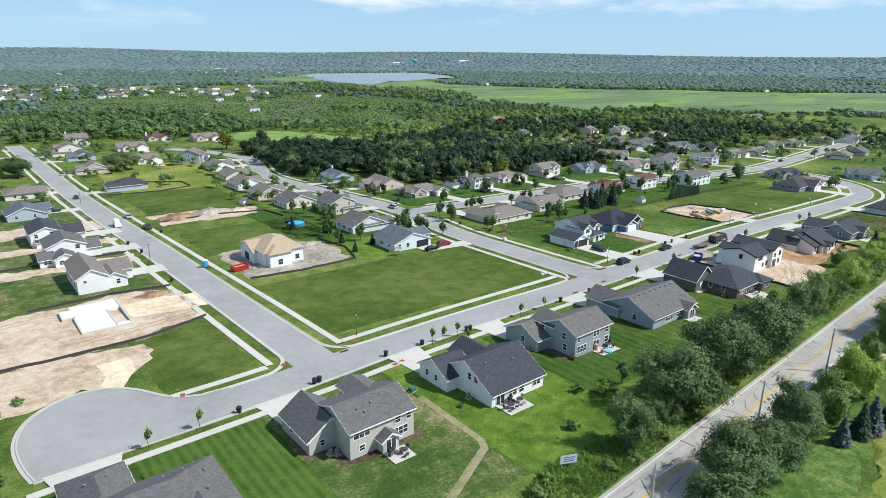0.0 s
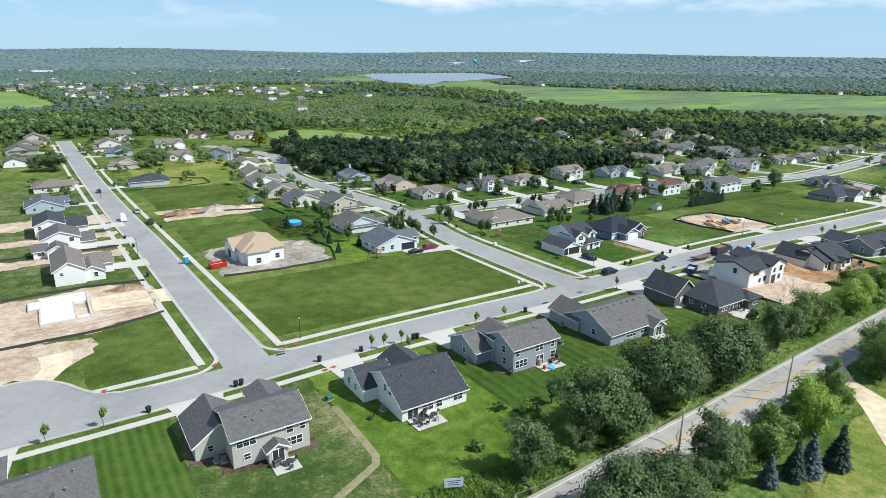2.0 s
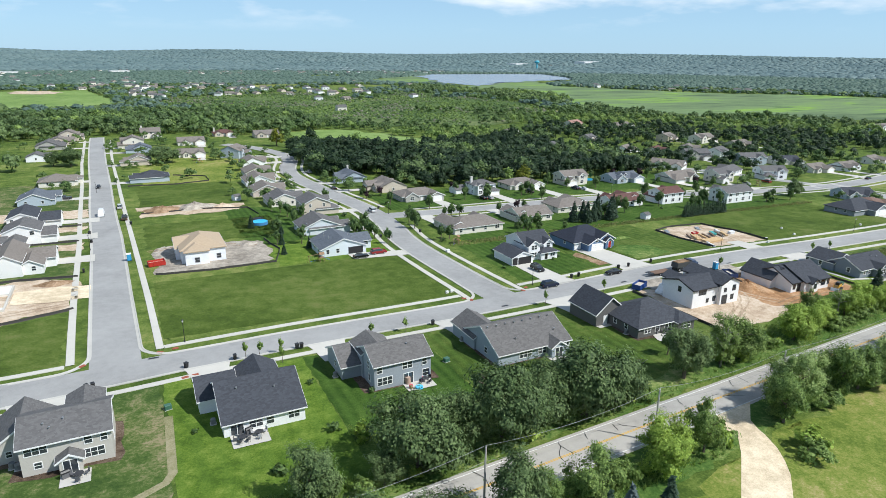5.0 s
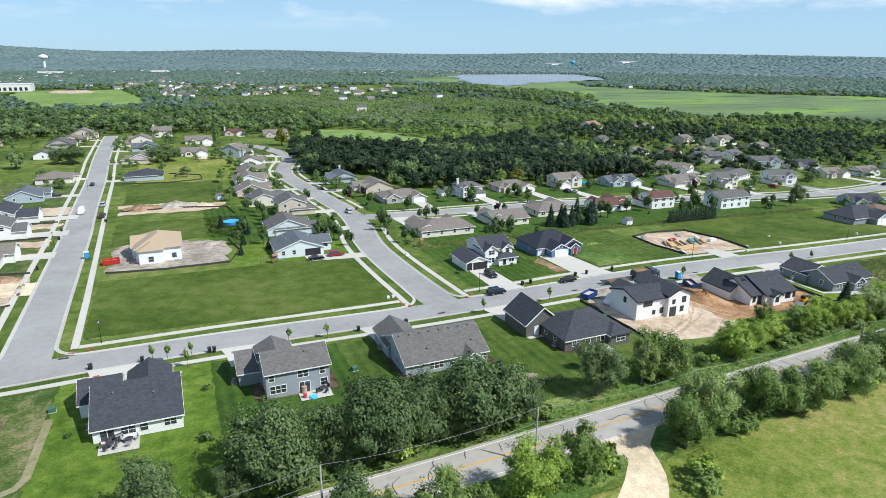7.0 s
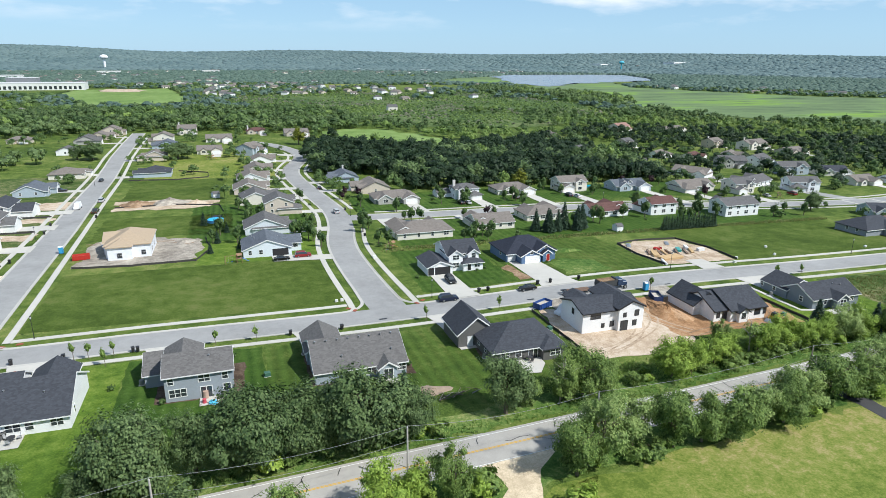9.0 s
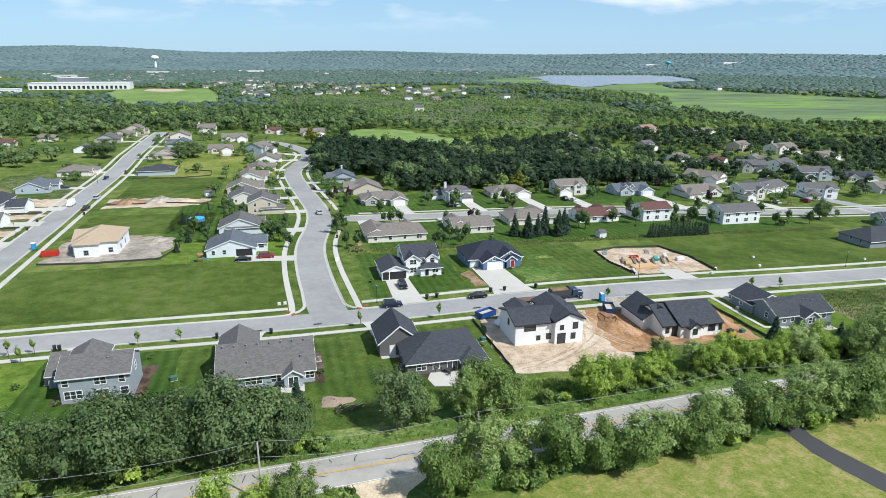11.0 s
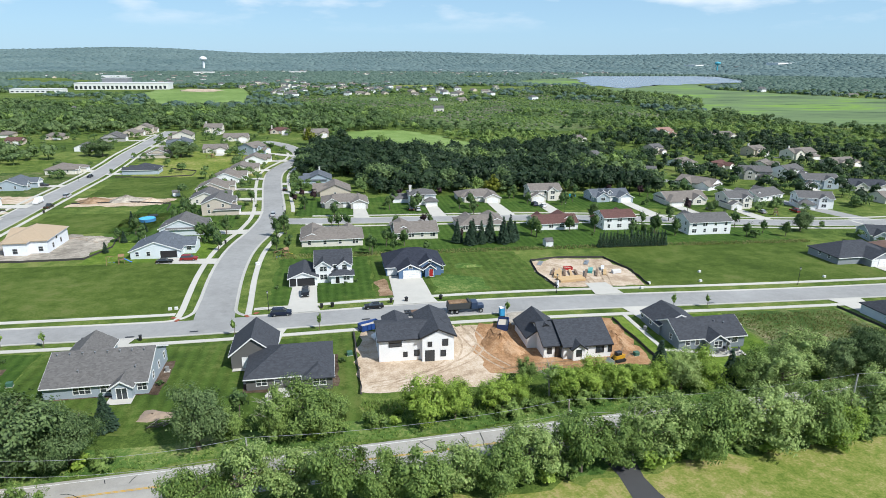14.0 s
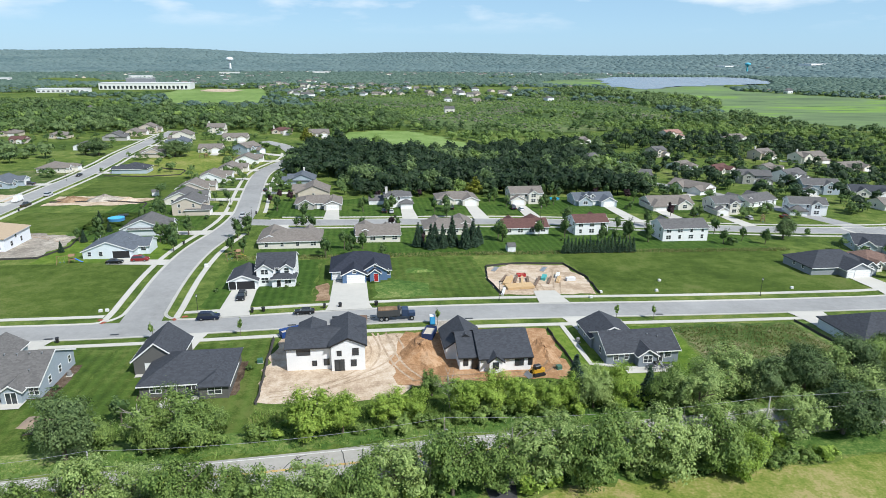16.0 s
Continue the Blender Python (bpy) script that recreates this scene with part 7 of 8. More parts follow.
def car_body(bm, l, w, h, hood, tail, cab_h):
    """A rounded car shell: lower body and the sloping cabin on it, as one closed shape."""
    k = h
    side = [(-l / 2, 0.35), (-l / 2, k * 0.85), (-l / 2 + tail * 0.3, k), (l / 2 - hood, k), (l / 2 - 0.15, k * 0.86), (l / 2, k * 0.6), (l / 2, 0.35)]
    rows = []
    for yy, f in ((-w / 2, 0.0), (-w / 2 + 0.08, 0.06), (w / 2 - 0.08, 0.06), (w / 2, 0.0)):
        rows.append([bm.verts.new((x, yy, z + (f if z > 0.5 else 0))) for x, z in side])
    n = len(side)
    for a, b in zip(rows, rows[1:]):
        for i in range(n):
            bm.faces.new((a[i], a[(i + 1) % n], b[(i + 1) % n], b[i]))
    bm.faces.new(rows[0][::-1])
    bm.faces.new(rows[-1])
    bmesh.ops.recalc_face_normals(bm, faces=bm.faces)


def cabin(bm, x0, x1, w, z0, z1, f_slope, r_slope, inset):
    lo = [(x0, -w / 2), (x1, -w / 2), (x1, w / 2), (x0, w / 2)]
    hi = [(x0 + r_slope, -w / 2 + inset), (x1 - f_slope, -w / 2 + inset), (x1 - f_slope, w / 2 - inset), (x0 + r_slope, w / 2 - inset)]
    a, b = [bm.verts.new((*p, z0)) for p in lo], [bm.verts.new((*p, z1)) for p in hi]
    for i in range(4):
        bm.faces.new((a[i], a[(i + 1) % 4], b[(i + 1) % 4], b[i]))
    bm.faces.new(b)
    bm.faces.new(a[::-1])
    fixed(bm)


def wheel(th, x, y, r=0.34, w=0.22):
    bm = bmesh.new()
    rod(bm, (x, y - w / 2, r), (x, y + w / 2, r), r, r, 14)
    ob = part("wheel", fixed(bm), RUBBER, th)
    bm = bmesh.new()
    s = 1 if y > 0 else -1
    rod(bm, (x, y + s * w * 0.3, r), (x, y + s * (w / 2 + 0.015), r), r * 0.6, r * 0.55, 10)
    part("rim", fixed(bm), GALV, ob)


def car(x, y, rot, kind, paint, label):
    key = (kind, paint)
    m = pose(x, y, g(x, y) + 0.12, 0, 0, rot)
    if key in CAR_FIRST:
        return copy_thing(CAR_FIRST[key], m)
    th = new("car")
    pm = plain("car_paint", paint, 0.25)
    l, w, h, hood, tail, top = {"sedan": (4.7, 1.82, 0.88, 1.2, 0.5, 1.42), "suv": (4.95, 1.98, 1.02, 1.15, 0.3, 1.78), "pickup": (5.7, 2.0, 1.05, 1.3, 0.2, 1.85), "van": (5.6, 2.05, 1.15, 0.9, 0.1, 2.5)}[kind]
    bm = bmesh.new()
    car_body(bm, l, w, h, hood, tail, top)
    part("body", bm, pm, th)
    x0, x1 = {"sedan": (-1.75, 1.15), "suv": (-2.4, 1.35), "pickup": (-0.9, 1.4), "van": (-2.75, 1.9)}[kind]
    bm = bmesh.new()
    cabin(bm, x0, x1, w - 0.14, h, top - 0.06, 0.75, 0.45 if kind != "van" else 0.1, 0.17)
    part("window_band", bm, GLASS if kind != "van" else pm, th)
    bm = bmesh.new()
    cabin(bm, x0 + (0.42 if kind != "van" else 0.1), x1 - 0.72, w - 0.46, top - 0.08, top, 0.08, 0.08, 0.05)
    part("car_roof", bm, pm, th)
    for wx in (-l * 0.3, l * 0.31):
        for wy in (-w / 2 + 0.08, w / 2 - 0.08):
            wheel(th, wx, wy)
    for s in (-1, 1):
        bm = bmesh.new()
        box(bm, l / 2 - 0.04, l / 2 + 0.015, s * w * 0.36 - 0.16, s * w * 0.36 + 0.16, 0.6, 0.74)
        part("headlight", fixed(bm), plain("headlight_lens", (0.7, 0.7, 0.68), 0.2), th)
        bm = bmesh.new()
        box(bm, -l / 2 - 0.015, -l / 2 + 0.04, s * w * 0.38 - 0.12, s * w * 0.38 + 0.12, 0.62, 0.84)
        part("tail_light", fixed(bm), plain("tail_light_lens", (0.35, 0.02, 0.02), 0.3), th)
    tagged(th, label, "car")
    th.matrix_basis = m
    CAR_FIRST[key] = th
    return th


NAVY, SILVER, CARRED, CARWHITE, CARBLACK = (0.012, 0.018, 0.04), (0.45, 0.46, 0.47), (0.22, 0.02, 0.02), (0.75, 0.75, 0.75), (0.012, 0.012, 0.013)
car(153.4, 103.9, 0, "suv", NAVY, "dark navy sport utility car parked at the kerb")
car(175.3, 103.7, 180, "sedan", CARBLACK, "black saloon car parked at the kerb")
car(158.6, 117.0, 270, "suv", CARBLACK, "black sport utility car parked on the driveway")
car(116.5, 150.6, 0, "sedan", CARBLACK, "black saloon car on the driveway")
car(123.0, 152.6, 0, "suv", CARRED, "dark red car on the driveway")
car(176.4, 86.0, 200, "van", CARWHITE, "white delivery van beside the unfinished house")
car(50.5, 259, 88, "suv", SILVER, "silver car parked on the long street")
car(41.5, 314, 268, "sedan", CARBLACK, "dark saloon car parked on the long street")
car(52.0, 236, 88, "pickup", (0.05, 0.045, 0.03), "dark pickup truck parked on the long street")
car(44.0, 246, 268, "van", CARWHITE, "white van parked on the long street")
car(29.0, 288, 180, "pickup", (0.04, 0.04, 0.045), "dark pickup on a driveway")
for x, y, r, k, p in ((199, 217, 90, "suv", CARBLACK), (202, 216, 90, "sedan", SILVER), (228, 222, 90, "suv", CARBLACK), (143, 212, 92, "suv", SILVER), (258, 218, 90, "sedan", CARWHITE), (255, 221, 90, "suv", NAVY), (350, 196, 80, "sedan", SILVER), (366, 196, 90, "suv", CARRED), (430, 179, 5, "sedan", CARBLACK), (144, 268, 92, "sedan", CARBLACK), (146, 322, 100, "suv", SILVER)):
    car(x, y, r, k, p, "parked car in front of a home")


def dump_truck(x, y, rot):
    th = new("dump_truck")
    blue, grey = plain("truck_paint", (0.03, 0.05, 0.10), 0.3), plain("tipper_steel", (0.05, 0.052, 0.055), 0.6)
    bm = bmesh.new()
    box(bm, -4.2, 3.6, -0.45, 0.45, 0.75, 1.05)
    part("chassis", fixed(bm), BLACK_METAL, th)
    bm = bmesh.new()
    s = [(-4.3, 1.2), (-4.2, 2.6), (0.6, 2.7), (0.75, 3.0), (1.2, 3.0), (0.9, 1.2)]
    prism(bm, [(u, z) for u, z in s], "y", -1.25, 1.25)
    for v in bm.verts:
        v.co.x, v.co.y = v.co.x, v.co.y
    part("tipper_body", fixed(bm), grey, th)
    bm = bmesh.new()
    box(bm, -4.0, 0.4, -1.1, 1.1, 2.62, 2.78)
    part("load", fixed(bm), SOIL, th)
    bm = bmesh.new()
    box(bm, 1.35, 2.9, -1.15, 1.15, 1.0, 2.75, 0.1)
    cab = part("cab", fixed(bm), blue, th)
    bm = bmesh.new()
    box(bm, 2.6, 2.93, -1.0, 1.0, 1.95, 2.6)
    part("windscreen", fixed(bm), GLASS, cab)
    bm = bmesh.new()
    box(bm, 2.9, 4.5, -0.8, 0.8, 0.8, 1.85, 0.12)
    part("bonnet", fixed(bm), blue, th)
    for wx in (-3.3, -2.1, 3.7):
        for wy in (-1.05, 1.05):
            wheel(th, wx, wy, 0.52, 0.32)
    tagged(th, "dark blue dump truck parked at the kerb", "truck")
    th.matrix_basis = pose(x, y, g(x, y) + 0.06, 0, 0, rot)


dump_truck(196.5, 97.4, 0)


def trailer(x, y, rot):
    th = new("flat_trailer")
    bm = bmesh.new()
    box(bm, -3.6, 2.8, -1.15, 1.15, 0.72, 0.86)
    part("deck", fixed(bm), plain("trailer_deck", (0.16, 0.10, 0.07), 0.9), th)
    bm = bmesh.new()
    rod(bm, (2.8, -0.5, 0.7), (4.6, 0, 0.6), 0.07)
    part("drawbar", fixed(bm), BLACK_METAL, th)
    bm = bmesh.new()
    rod(bm, (2.8, 0.5, 0.7), (4.6, 0, 0.6), 0.07)
    part("drawbar", fixed(bm), BLACK_METAL, th)
    for k in range(2):
        bm = bmesh.new()
        prism(bm, [(-1.0, 0.86), (-0.2, 0.86), (-0.2, 1.0), (-1.0, 1.0)] if k else [(0.2, 0.86), (1.0, 0.86), (1.0, 1.0), (0.2, 1.0)], "x", -5.2, -3.6)
        part("ramp", fixed(bm), BLACK_METAL, th)
    for wx in (-1.6, -0.6):
        for wy in (-1.2, 1.2):
            wheel(th, wx, wy, 0.36, 0.22)
    tagged(th, "rusty flat equipment trailer behind the truck", "trailer")
    th.matrix_basis = pose(x, y, g(x, y) + 0.06, 0, 0, rot)


trailer(187.2, 97.4, 0)


def skid_steer(x, y, rot):
    th = new("skid_steer")
    yel = plain("machine_yellow", (0.55, 0.30, 0.02), 0.4)
    bm = bmesh.new()
    box(bm, -1.5, 0.9, -0.55, 0.55, 0.45, 1.25, 0.1)
    part("body", fixed(bm), yel, th)
    bm = bmesh.new()
    box(bm, -0.7, 0.7, -0.5, 0.5, 1.25, 2.1, 0.12)
    part("cab", fixed(bm), BLACK_METAL, th)
    for s in (-1, 1):
        bm = bmesh.new()
        prism(bm, [(-1.5, 0.25), (-1.2, 0.02), (0.9, 0.02), (1.25, 0.28), (0.9, 0.62), (-1.2, 0.62)], "y", s * 0.78 - 0.2, s * 0.78 + 0.2)
        part("track", fixed(bm), RUBBER, th)
        bm = bmesh.new()
        rod(bm, (-1.3, s * 0.62, 1.45), (0.9, s * 0.62, 1.35), 0.09)
        part("lift_arm", fixed(bm), yel, th)
        bm = bmesh.new()
        rod(bm, (0.9, s * 0.62, 1.35), (1.6, s * 0.62, 0.35), 0.09)
        part("lift_arm", fixed(bm), yel, th)
    bm = bmesh.new()
    prism(bm, [(1.5, 0.05), (2.4, 0.05), (2.4, 0.1), (1.7, 0.7), (1.5, 0.7)], "y", -0.95, 0.95)
    part("bucket", fixed(bm), GALV, th)
    tagged(th, "yellow tracked skid steer with a raised bucket", "machine")
    th.matrix_basis = pose(x, y, g(x, y) + 0.1, 0, 0, rot)


skid_steer(222.0, 68.6, 195)


def portable_toilet(x, y):
    th = new("portable_toilet")
    blue = plain("toilet_blue", (0.03, 0.24, 0.48), 0.5)
    bm = bmesh.new()
    box(bm, -0.58, 0.58, -0.58, 0.58, 0.12, 2.1, 0.05)
    part("cabin", fixed(bm), blue, th)
    bm = bmesh.new()
    prism(bm, [(-0.64, 2.1), (-0.5, 2.28), (0, 2.36), (0.5, 2.28), (0.64, 2.1)], "x", -0.64, 0.64)
    part("toilet_roof", fixed(bm), plain("toilet_roof", (0.72, 0.74, 0.76), 0.5), th)
    bm = bmesh.new()
    box(bm, -0.4, 0.4, -0.62, -0.57, 0.2, 1.95)
    part("door", fixed(bm), plain("toilet_door", (0.05, 0.30, 0.55), 0.5), th)
    bm = bmesh.new()
    box(bm, -0.66, 0.66, -0.66, 0.66, 0.0, 0.12)
    part("skid", fixed(bm), BLACK_PLASTIC, th)
    tagged(th, "bright blue portable toilet with a pale roof", "toilet")
    th.matrix_basis = pose(x, y, g(x, y) + 0.08)


portable_toilet(52.8, 176.0)
portable_toilet(204.6, 93.6)


def dumpster(x, y, rot, paint, label, fill=None, size=1.0):
    th = new("dumpster")
    pm = plain("dumpster_paint", paint, 0.55)
    l, w, h = 4.6, 2.3, 1.5
    for sx0, sx1, sy0, sy1 in ((-l / 2, l / 2, -w / 2, -w / 2 + 0.08), (-l / 2, l / 2, w / 2 - 0.08, w / 2), (-l / 2, -l / 2 + 0.08, -w / 2 + 0.08, w / 2 - 0.08), (l / 2 - 0.08, l / 2, -w / 2 + 0.08, w / 2 - 0.08)):
        bm = bmesh.new()
        box(bm, sx0, sx1, sy0, sy1, 0.15, h)
        part("side_panel", fixed(bm), pm, th)
    for k in range(5):
        for s in (-1, 1):
            bm = bmesh.new()
            xx = -l / 2 + 0.4 + k * (l - 0.8) / 4
            box(bm, xx - 0.06, xx + 0.06, s * (w / 2 + 0.05) - 0.06, s * (w / 2 + 0.05) + 0.06, 0.15, h)
            part("rib", fixed(bm), pm, th)
    bm = bmesh.new()
    box(bm, -l / 2 + 0.08, l / 2 - 0.08, -w / 2 + 0.08, w / 2 - 0.08, 0.15, 0.9)
    part("load", fixed(bm), fill or plain("builders_waste", (0.5, 0.45, 0.38), 0.9), th)
    tagged(th, label, "dumpster")
    th.matrix_basis = pose(x, y, g(x, y) + 0.05, 0, 0, rot) @ Matrix.Diagonal((size, size, size, 1))


dumpster(59.8, 167.6, 8, (0.42, 0.03, 0.02), "red open-topped dumpster full of building waste")
dumpster(173.4, 91.5, 24, (0.02, 0.06, 0.22), "blue open-topped dumpster by the building site")
dumpster(203.2, 87.5, 70, (0.02, 0.04, 0.12), "dark blue open-topped dumpster beside the unfinished house")
dumpster(234.2, 127.4, 0, (0.40, 0.03, 0.03), "small red skip among the lumber", None, 0.55)

# ---- street furniture ----
LAMP_FIRST = []


def street_lamp(x, y):
    m = pose(x, y, g(x, y))
    if LAMP_FIRST:
        return copy_thing(LAMP_FIRST[0], m)
    th = new("street_lamp")
    bm = bmesh.new()
    rod(bm, (0, 0, -0.2), (0, 0, 4.6), 0.075, 0.05, 8)
    part("post", fixed(bm), BLACK_METAL, th)
    bm = bmesh.new()
    rod(bm, (0, 0, 0), (0, 0, 0.5), 0.15, 0.11, 8)
    part("base", fixed(bm), BLACK_METAL, th)
    bm = bmesh.new()
    rod(bm, (0, 0, 4.6), (0, 0, 5.05), 0.14, 0.2, 8)
    head = part("lantern", fixed(bm), plain("lantern_glass", (0.5, 0.5, 0.48), 0.3), th)
    bm = bmesh.new()
    rod(bm, (0, 0, 5.05), (0, 0, 5.25), 0.26, 0.06, 8)
    part("cap", fixed(bm), BLACK_METAL, head)
    tagged(th, "black street lamp post with a lantern head", "street lamp", "street lamps")
    th.matrix_basis = m
    LAMP_FIRST.append(th)
    return th


for x, y in ((62.2, 107.0), (40.9 + 1.1, 193), (150.2, 107.4), (223.2, 107.2), (294.9, 107.2), (41.0, 300), (147.5, 205), (133, 240), (262, 202.5), (330, 186.5)):
    street_lamp(x, y)

CART_FIRST = {}


def cart(x, y, rot, label="black wheeled rubbish cart at the kerb"):
    m = pose(x, y, g(x, y) + 0.1, 0, 0, rot)
    if CART_FIRST:
        return copy_thing(CART_FIRST[0], m)
    th = new("rubbish_cart")
    bm = bmesh.new()
    vs = box(bm, -0.3, 0.3, -0.36, 0.36, 0.08, 1.05)
    for v in vs:
        if v.co.z < 0.5:
            v.co.x *= 0.78
            v.co.y *= 0.78
    part("bin", fixed(bm), BLACK_PLASTIC, th)
    bm = bmesh.new()
    prism(bm, [(-0.4, 1.05), (-0.36, 1.14), (0.3, 1.17), (0.42, 1.08), (0.42, 1.05)], "x", -0.33, 0.33)
    part("lid", fixed(bm), BLACK_PLASTIC, th)
    for s in (-1, 1):
        bm = bmesh.new()
        rod(bm, (s * 0.22, 0.32, 0.12), (s * 0.3, 0.32, 0.12), 0.12, 0.12, 8)
        part("wheel", fixed(bm), RUBBER, th)
    tagged(th, label, "rubbish cart", "rubbish carts")
    th.matrix_basis = m
    CART_FIRST[0] = th
    return th


for x, y in ((61.4, 94.3), (70.3, 94.1), (44.8, 92.6), (45.8, 92.7), (30.2, 91.2), (82.6, 94.1), (83.5, 94.0), (113.6, 94.0), (124.8, 94.0), (183.6, 106.6), (192.3, 106.5), (179.8, 106.6), (162.8, 106.6), (165.4, 106.7), (41.2, 168.5), (42.0, 203), (41.0, 216), (54.0, 226), (130.9, 171), (146.4, 172), (147.4, 216)):
    cart(x, y, (x * 37) % 40)


def pole(x, y, h, rot, light=False):
    th = new("utility_pole")
    bm = bmesh.new()
    rod(bm, (0, 0, -0.5), (0, 0, h), 0.17, 0.11, 10)
    part("pole_shaft", fixed(bm), WOOD_POLE if light else plain("bleached_pole", (0.46, 0.43, 0.39), 0.9), th)
    for k, z in enumerate((h, h - 2.2)):
        bm = bmesh.new()
        rod(bm, (0, 0.0 if not k else 0.1, z), (0, 0.0 if not k else 0.3, z + (0.22 if not k else 0.0)), 0.05, 0.04)
        part("insulator", fixed(bm), plain("insulator_glaze", (0.5, 0.5, 0.5), 0.3), th)
    if light:
        bm = bmesh.new()
        rod(bm, (0.32, 0, h - 2.6), (0.32, 0, h - 1.7), 0.2, 0.2, 10)
        part("transformer", fixed(bm), plain("transformer_grey", (0.5, 0.52, 0.53), 0.5), th)
    tagged(th, "weathered wooden utility pole beside the country road", "utility pole", "utility poles")
    th.matrix_basis = pose(x, y, g(x, y), 0, 0, rot)


POLES = ((60.5, 33.5), (92.5, 35.2), (124, 36.8), (154, 37.3), (200, 40.4), (250.5, 41.2), (300, 46))
for k, (x, y) in enumerate(POLES):
    pole(x, y, 9.2, 4, k in (4,))


def wire(a, b, label):
    cu = bpy.data.curves.new("power_line", "CURVE")
    cu.dimensions, cu.bevel_depth, cu.bevel_resolution = "3D", 0.022, 1
    sp = cu.splines.new("POLY")
    sp.points.add(16)
    for k in range(17):
        f = k / 16
        p = a.lerp(b, f)
        sp.points[k].co = (p.x, p.y, p.z - 1.1 * 4 * f * (1 - f), 1)
    cu.materials.append(plain("bare_wire", (0.30, 0.30, 0.30), 0.5))
    tagged(new("power_line", cu), label, "power line")


for (x0, y0), (x1, y1) in zip(POLES, POLES[1:]):
    for dz, dy in ((9.45, 0.0), (7.0, 0.1)):
        wire(Vector((x0, y0 + dy, g(x0, y0) + dz)), Vector((x1, y1 + dy, g(x1, y1) + dz)), "sagging power line between poles")

# ---- site works ----
def silt_fence(pts):
    pts = densify([Vector(p) for p in pts], 2.5)
    rnd = random.Random(int(pts[0].x))
    pts = [p + Vector((rnd.gauss(0, 0.12), rnd.gauss(0, 0.12))) for p in pts]
    bm = bmesh.new()
    ribbon_bm(bm, pts, [(0.35, 0.0), (0.06, 0.1), (0.03, 0.62), (-0.03, 0.62), (-0.05, 0.0)], 3.0)
    tagged(mesh_object("silt_fence", fixed(bm), FABRIC_BLACK), "low black fabric silt fence staked round a building lot", "silt fence")


silt_fence([(169.8, 90), (169.9, 80), (170, 63)])
silt_fence([(230.2, 89), (230.4, 78), (230.6, 66)])
silt_fence([(225.0, 111.0), (223.8, 124), (226, 138), (236, 140.5), (250.5, 139), (253, 124), (251.2, 111)])
silt_fence([(40.6, 138), (26, 133.2), (10, 132.6), (-12, 133)])
silt_fence([(40.2, 165), (26, 167.2), (8, 165.4)])
silt_fence([(59, 157.6), (75, 156.2), (92, 157.2), (96, 170), (94, 186)])
silt_fence([(58, 243), (80, 244.6), (98, 240), (100, 226)])
silt_fence([(54, 313), (76, 311), (92, 316), (92, 330), (76, 338)])
silt_fence([(292, 90), (292.6, 78), (293, 66)])
silt_fence([(38.4, 207), (20, 206.4), (2, 206)])
silt_fence([(38.0, 231.5), (18, 231.5)])


def foundation():
    th = new("house_foundation")
    conc = CONCRETE
    z = 0.55
    for x0, x1, y0, y1 in ((15.6, 26, 143, 143.4), (15.6, 16, 143.4, 154), (13.4, 16, 153.6, 154), (13.4, 13.8, 154, 159), (13.4, 16, 159, 159.4), (15.6, 16, 159.4, 161), (15.6, 26, 161, 161.4), (25.6, 26, 143.4, 161), (22.6, 22.9, 145, 155)):
        bm = bmesh.new()
        box(bm, x0 - 20, x1 - 20, y0 - 152, y1 - 152, -0.4, z, 0.02)
        part("foundation_wall", fixed(bm), conc, th)
    for x0, x1, y0, y1 in ((16, 22.6, 143.4, 161), (13.8, 16, 154, 159), (22.6, 25.6, 155, 161), (22.9, 25.6, 143.4, 145)):
        bm = bmesh.new()
        box(bm, x0 - 20, x1 - 20, y0 - 152, y1 - 152, -0.4, 0.42)
        part("floor_slab", fixed(bm), PALE_SLAB, th)
    tagged(th, "pale concrete foundation walls and slab of a new house", "foundation")
    th.matrix_basis = pose(20, 152, g(20, 152) + 0.1)


PALE_SLAB = paving("fresh_concrete", (0.66, 0.64, 0.59), None, 0.1)
foundation()
drive([(26.4, 147), (26.4, 157), (36, 157.5), (41, 156), (43.4, 156), (43.4, 145), (41, 145.5), (36, 145)], PALE_GRAVEL, "pale gravel access to the foundation", 0.12)


def heap(x, y, rx, ry, h, mat, label, seed):
    rnd = random.Random(seed)
    bm = bmesh.new()
    n, rings = 18, 6
    ring_rows = []
    for j in range(rings + 1):
        f = j / rings
        row = []
        for k in range(n):
            a = 2 * math.pi * k / n
            rr = (1 - f) * (1 + 0.22 * math.sin(3 * a + seed) + rnd.gauss(0, 0.06))
            row.append(bm.verts.new((rx * rr * math.cos(a), ry * rr * math.sin(a), h * (f ** 0.8) * (1 + rnd.gauss(0, 0.10)) - 0.15)))
        ring_rows.append(row)
    for a, b in zip(ring_rows, ring_rows[1:]):
        for k in range(n):
            bm.faces.new((a[k], a[(k + 1) % n], b[(k + 1) % n], b[k]))
    bm.faces.new(ring_rows[-1])
    ob = mesh_object("soil_mound", fixed(bm), mat)
    ob.matrix_basis = pose(x, y, g(x, y))
    return tagged(ob, label, "soil mound")


heap(66, 247, 9, 5, 2.2, SOIL, "spoil heap of brown soil and broken concrete", 1)
heap(78, 248, 9, 5.5, 2.6, GRAVEL, "heap of grey rubble and stones", 2)
heap(89, 246, 5, 4, 1.8, SAND, "small heap of sandy soil", 3)
heap(200.5, 80, 4.0, 7.5, 2.0, CLAY, "long heap of orange clay soil", 4)
heap(226.5, 79, 2.6, 7, 1.0, CLAY, "low ridge of orange clay soil", 5)
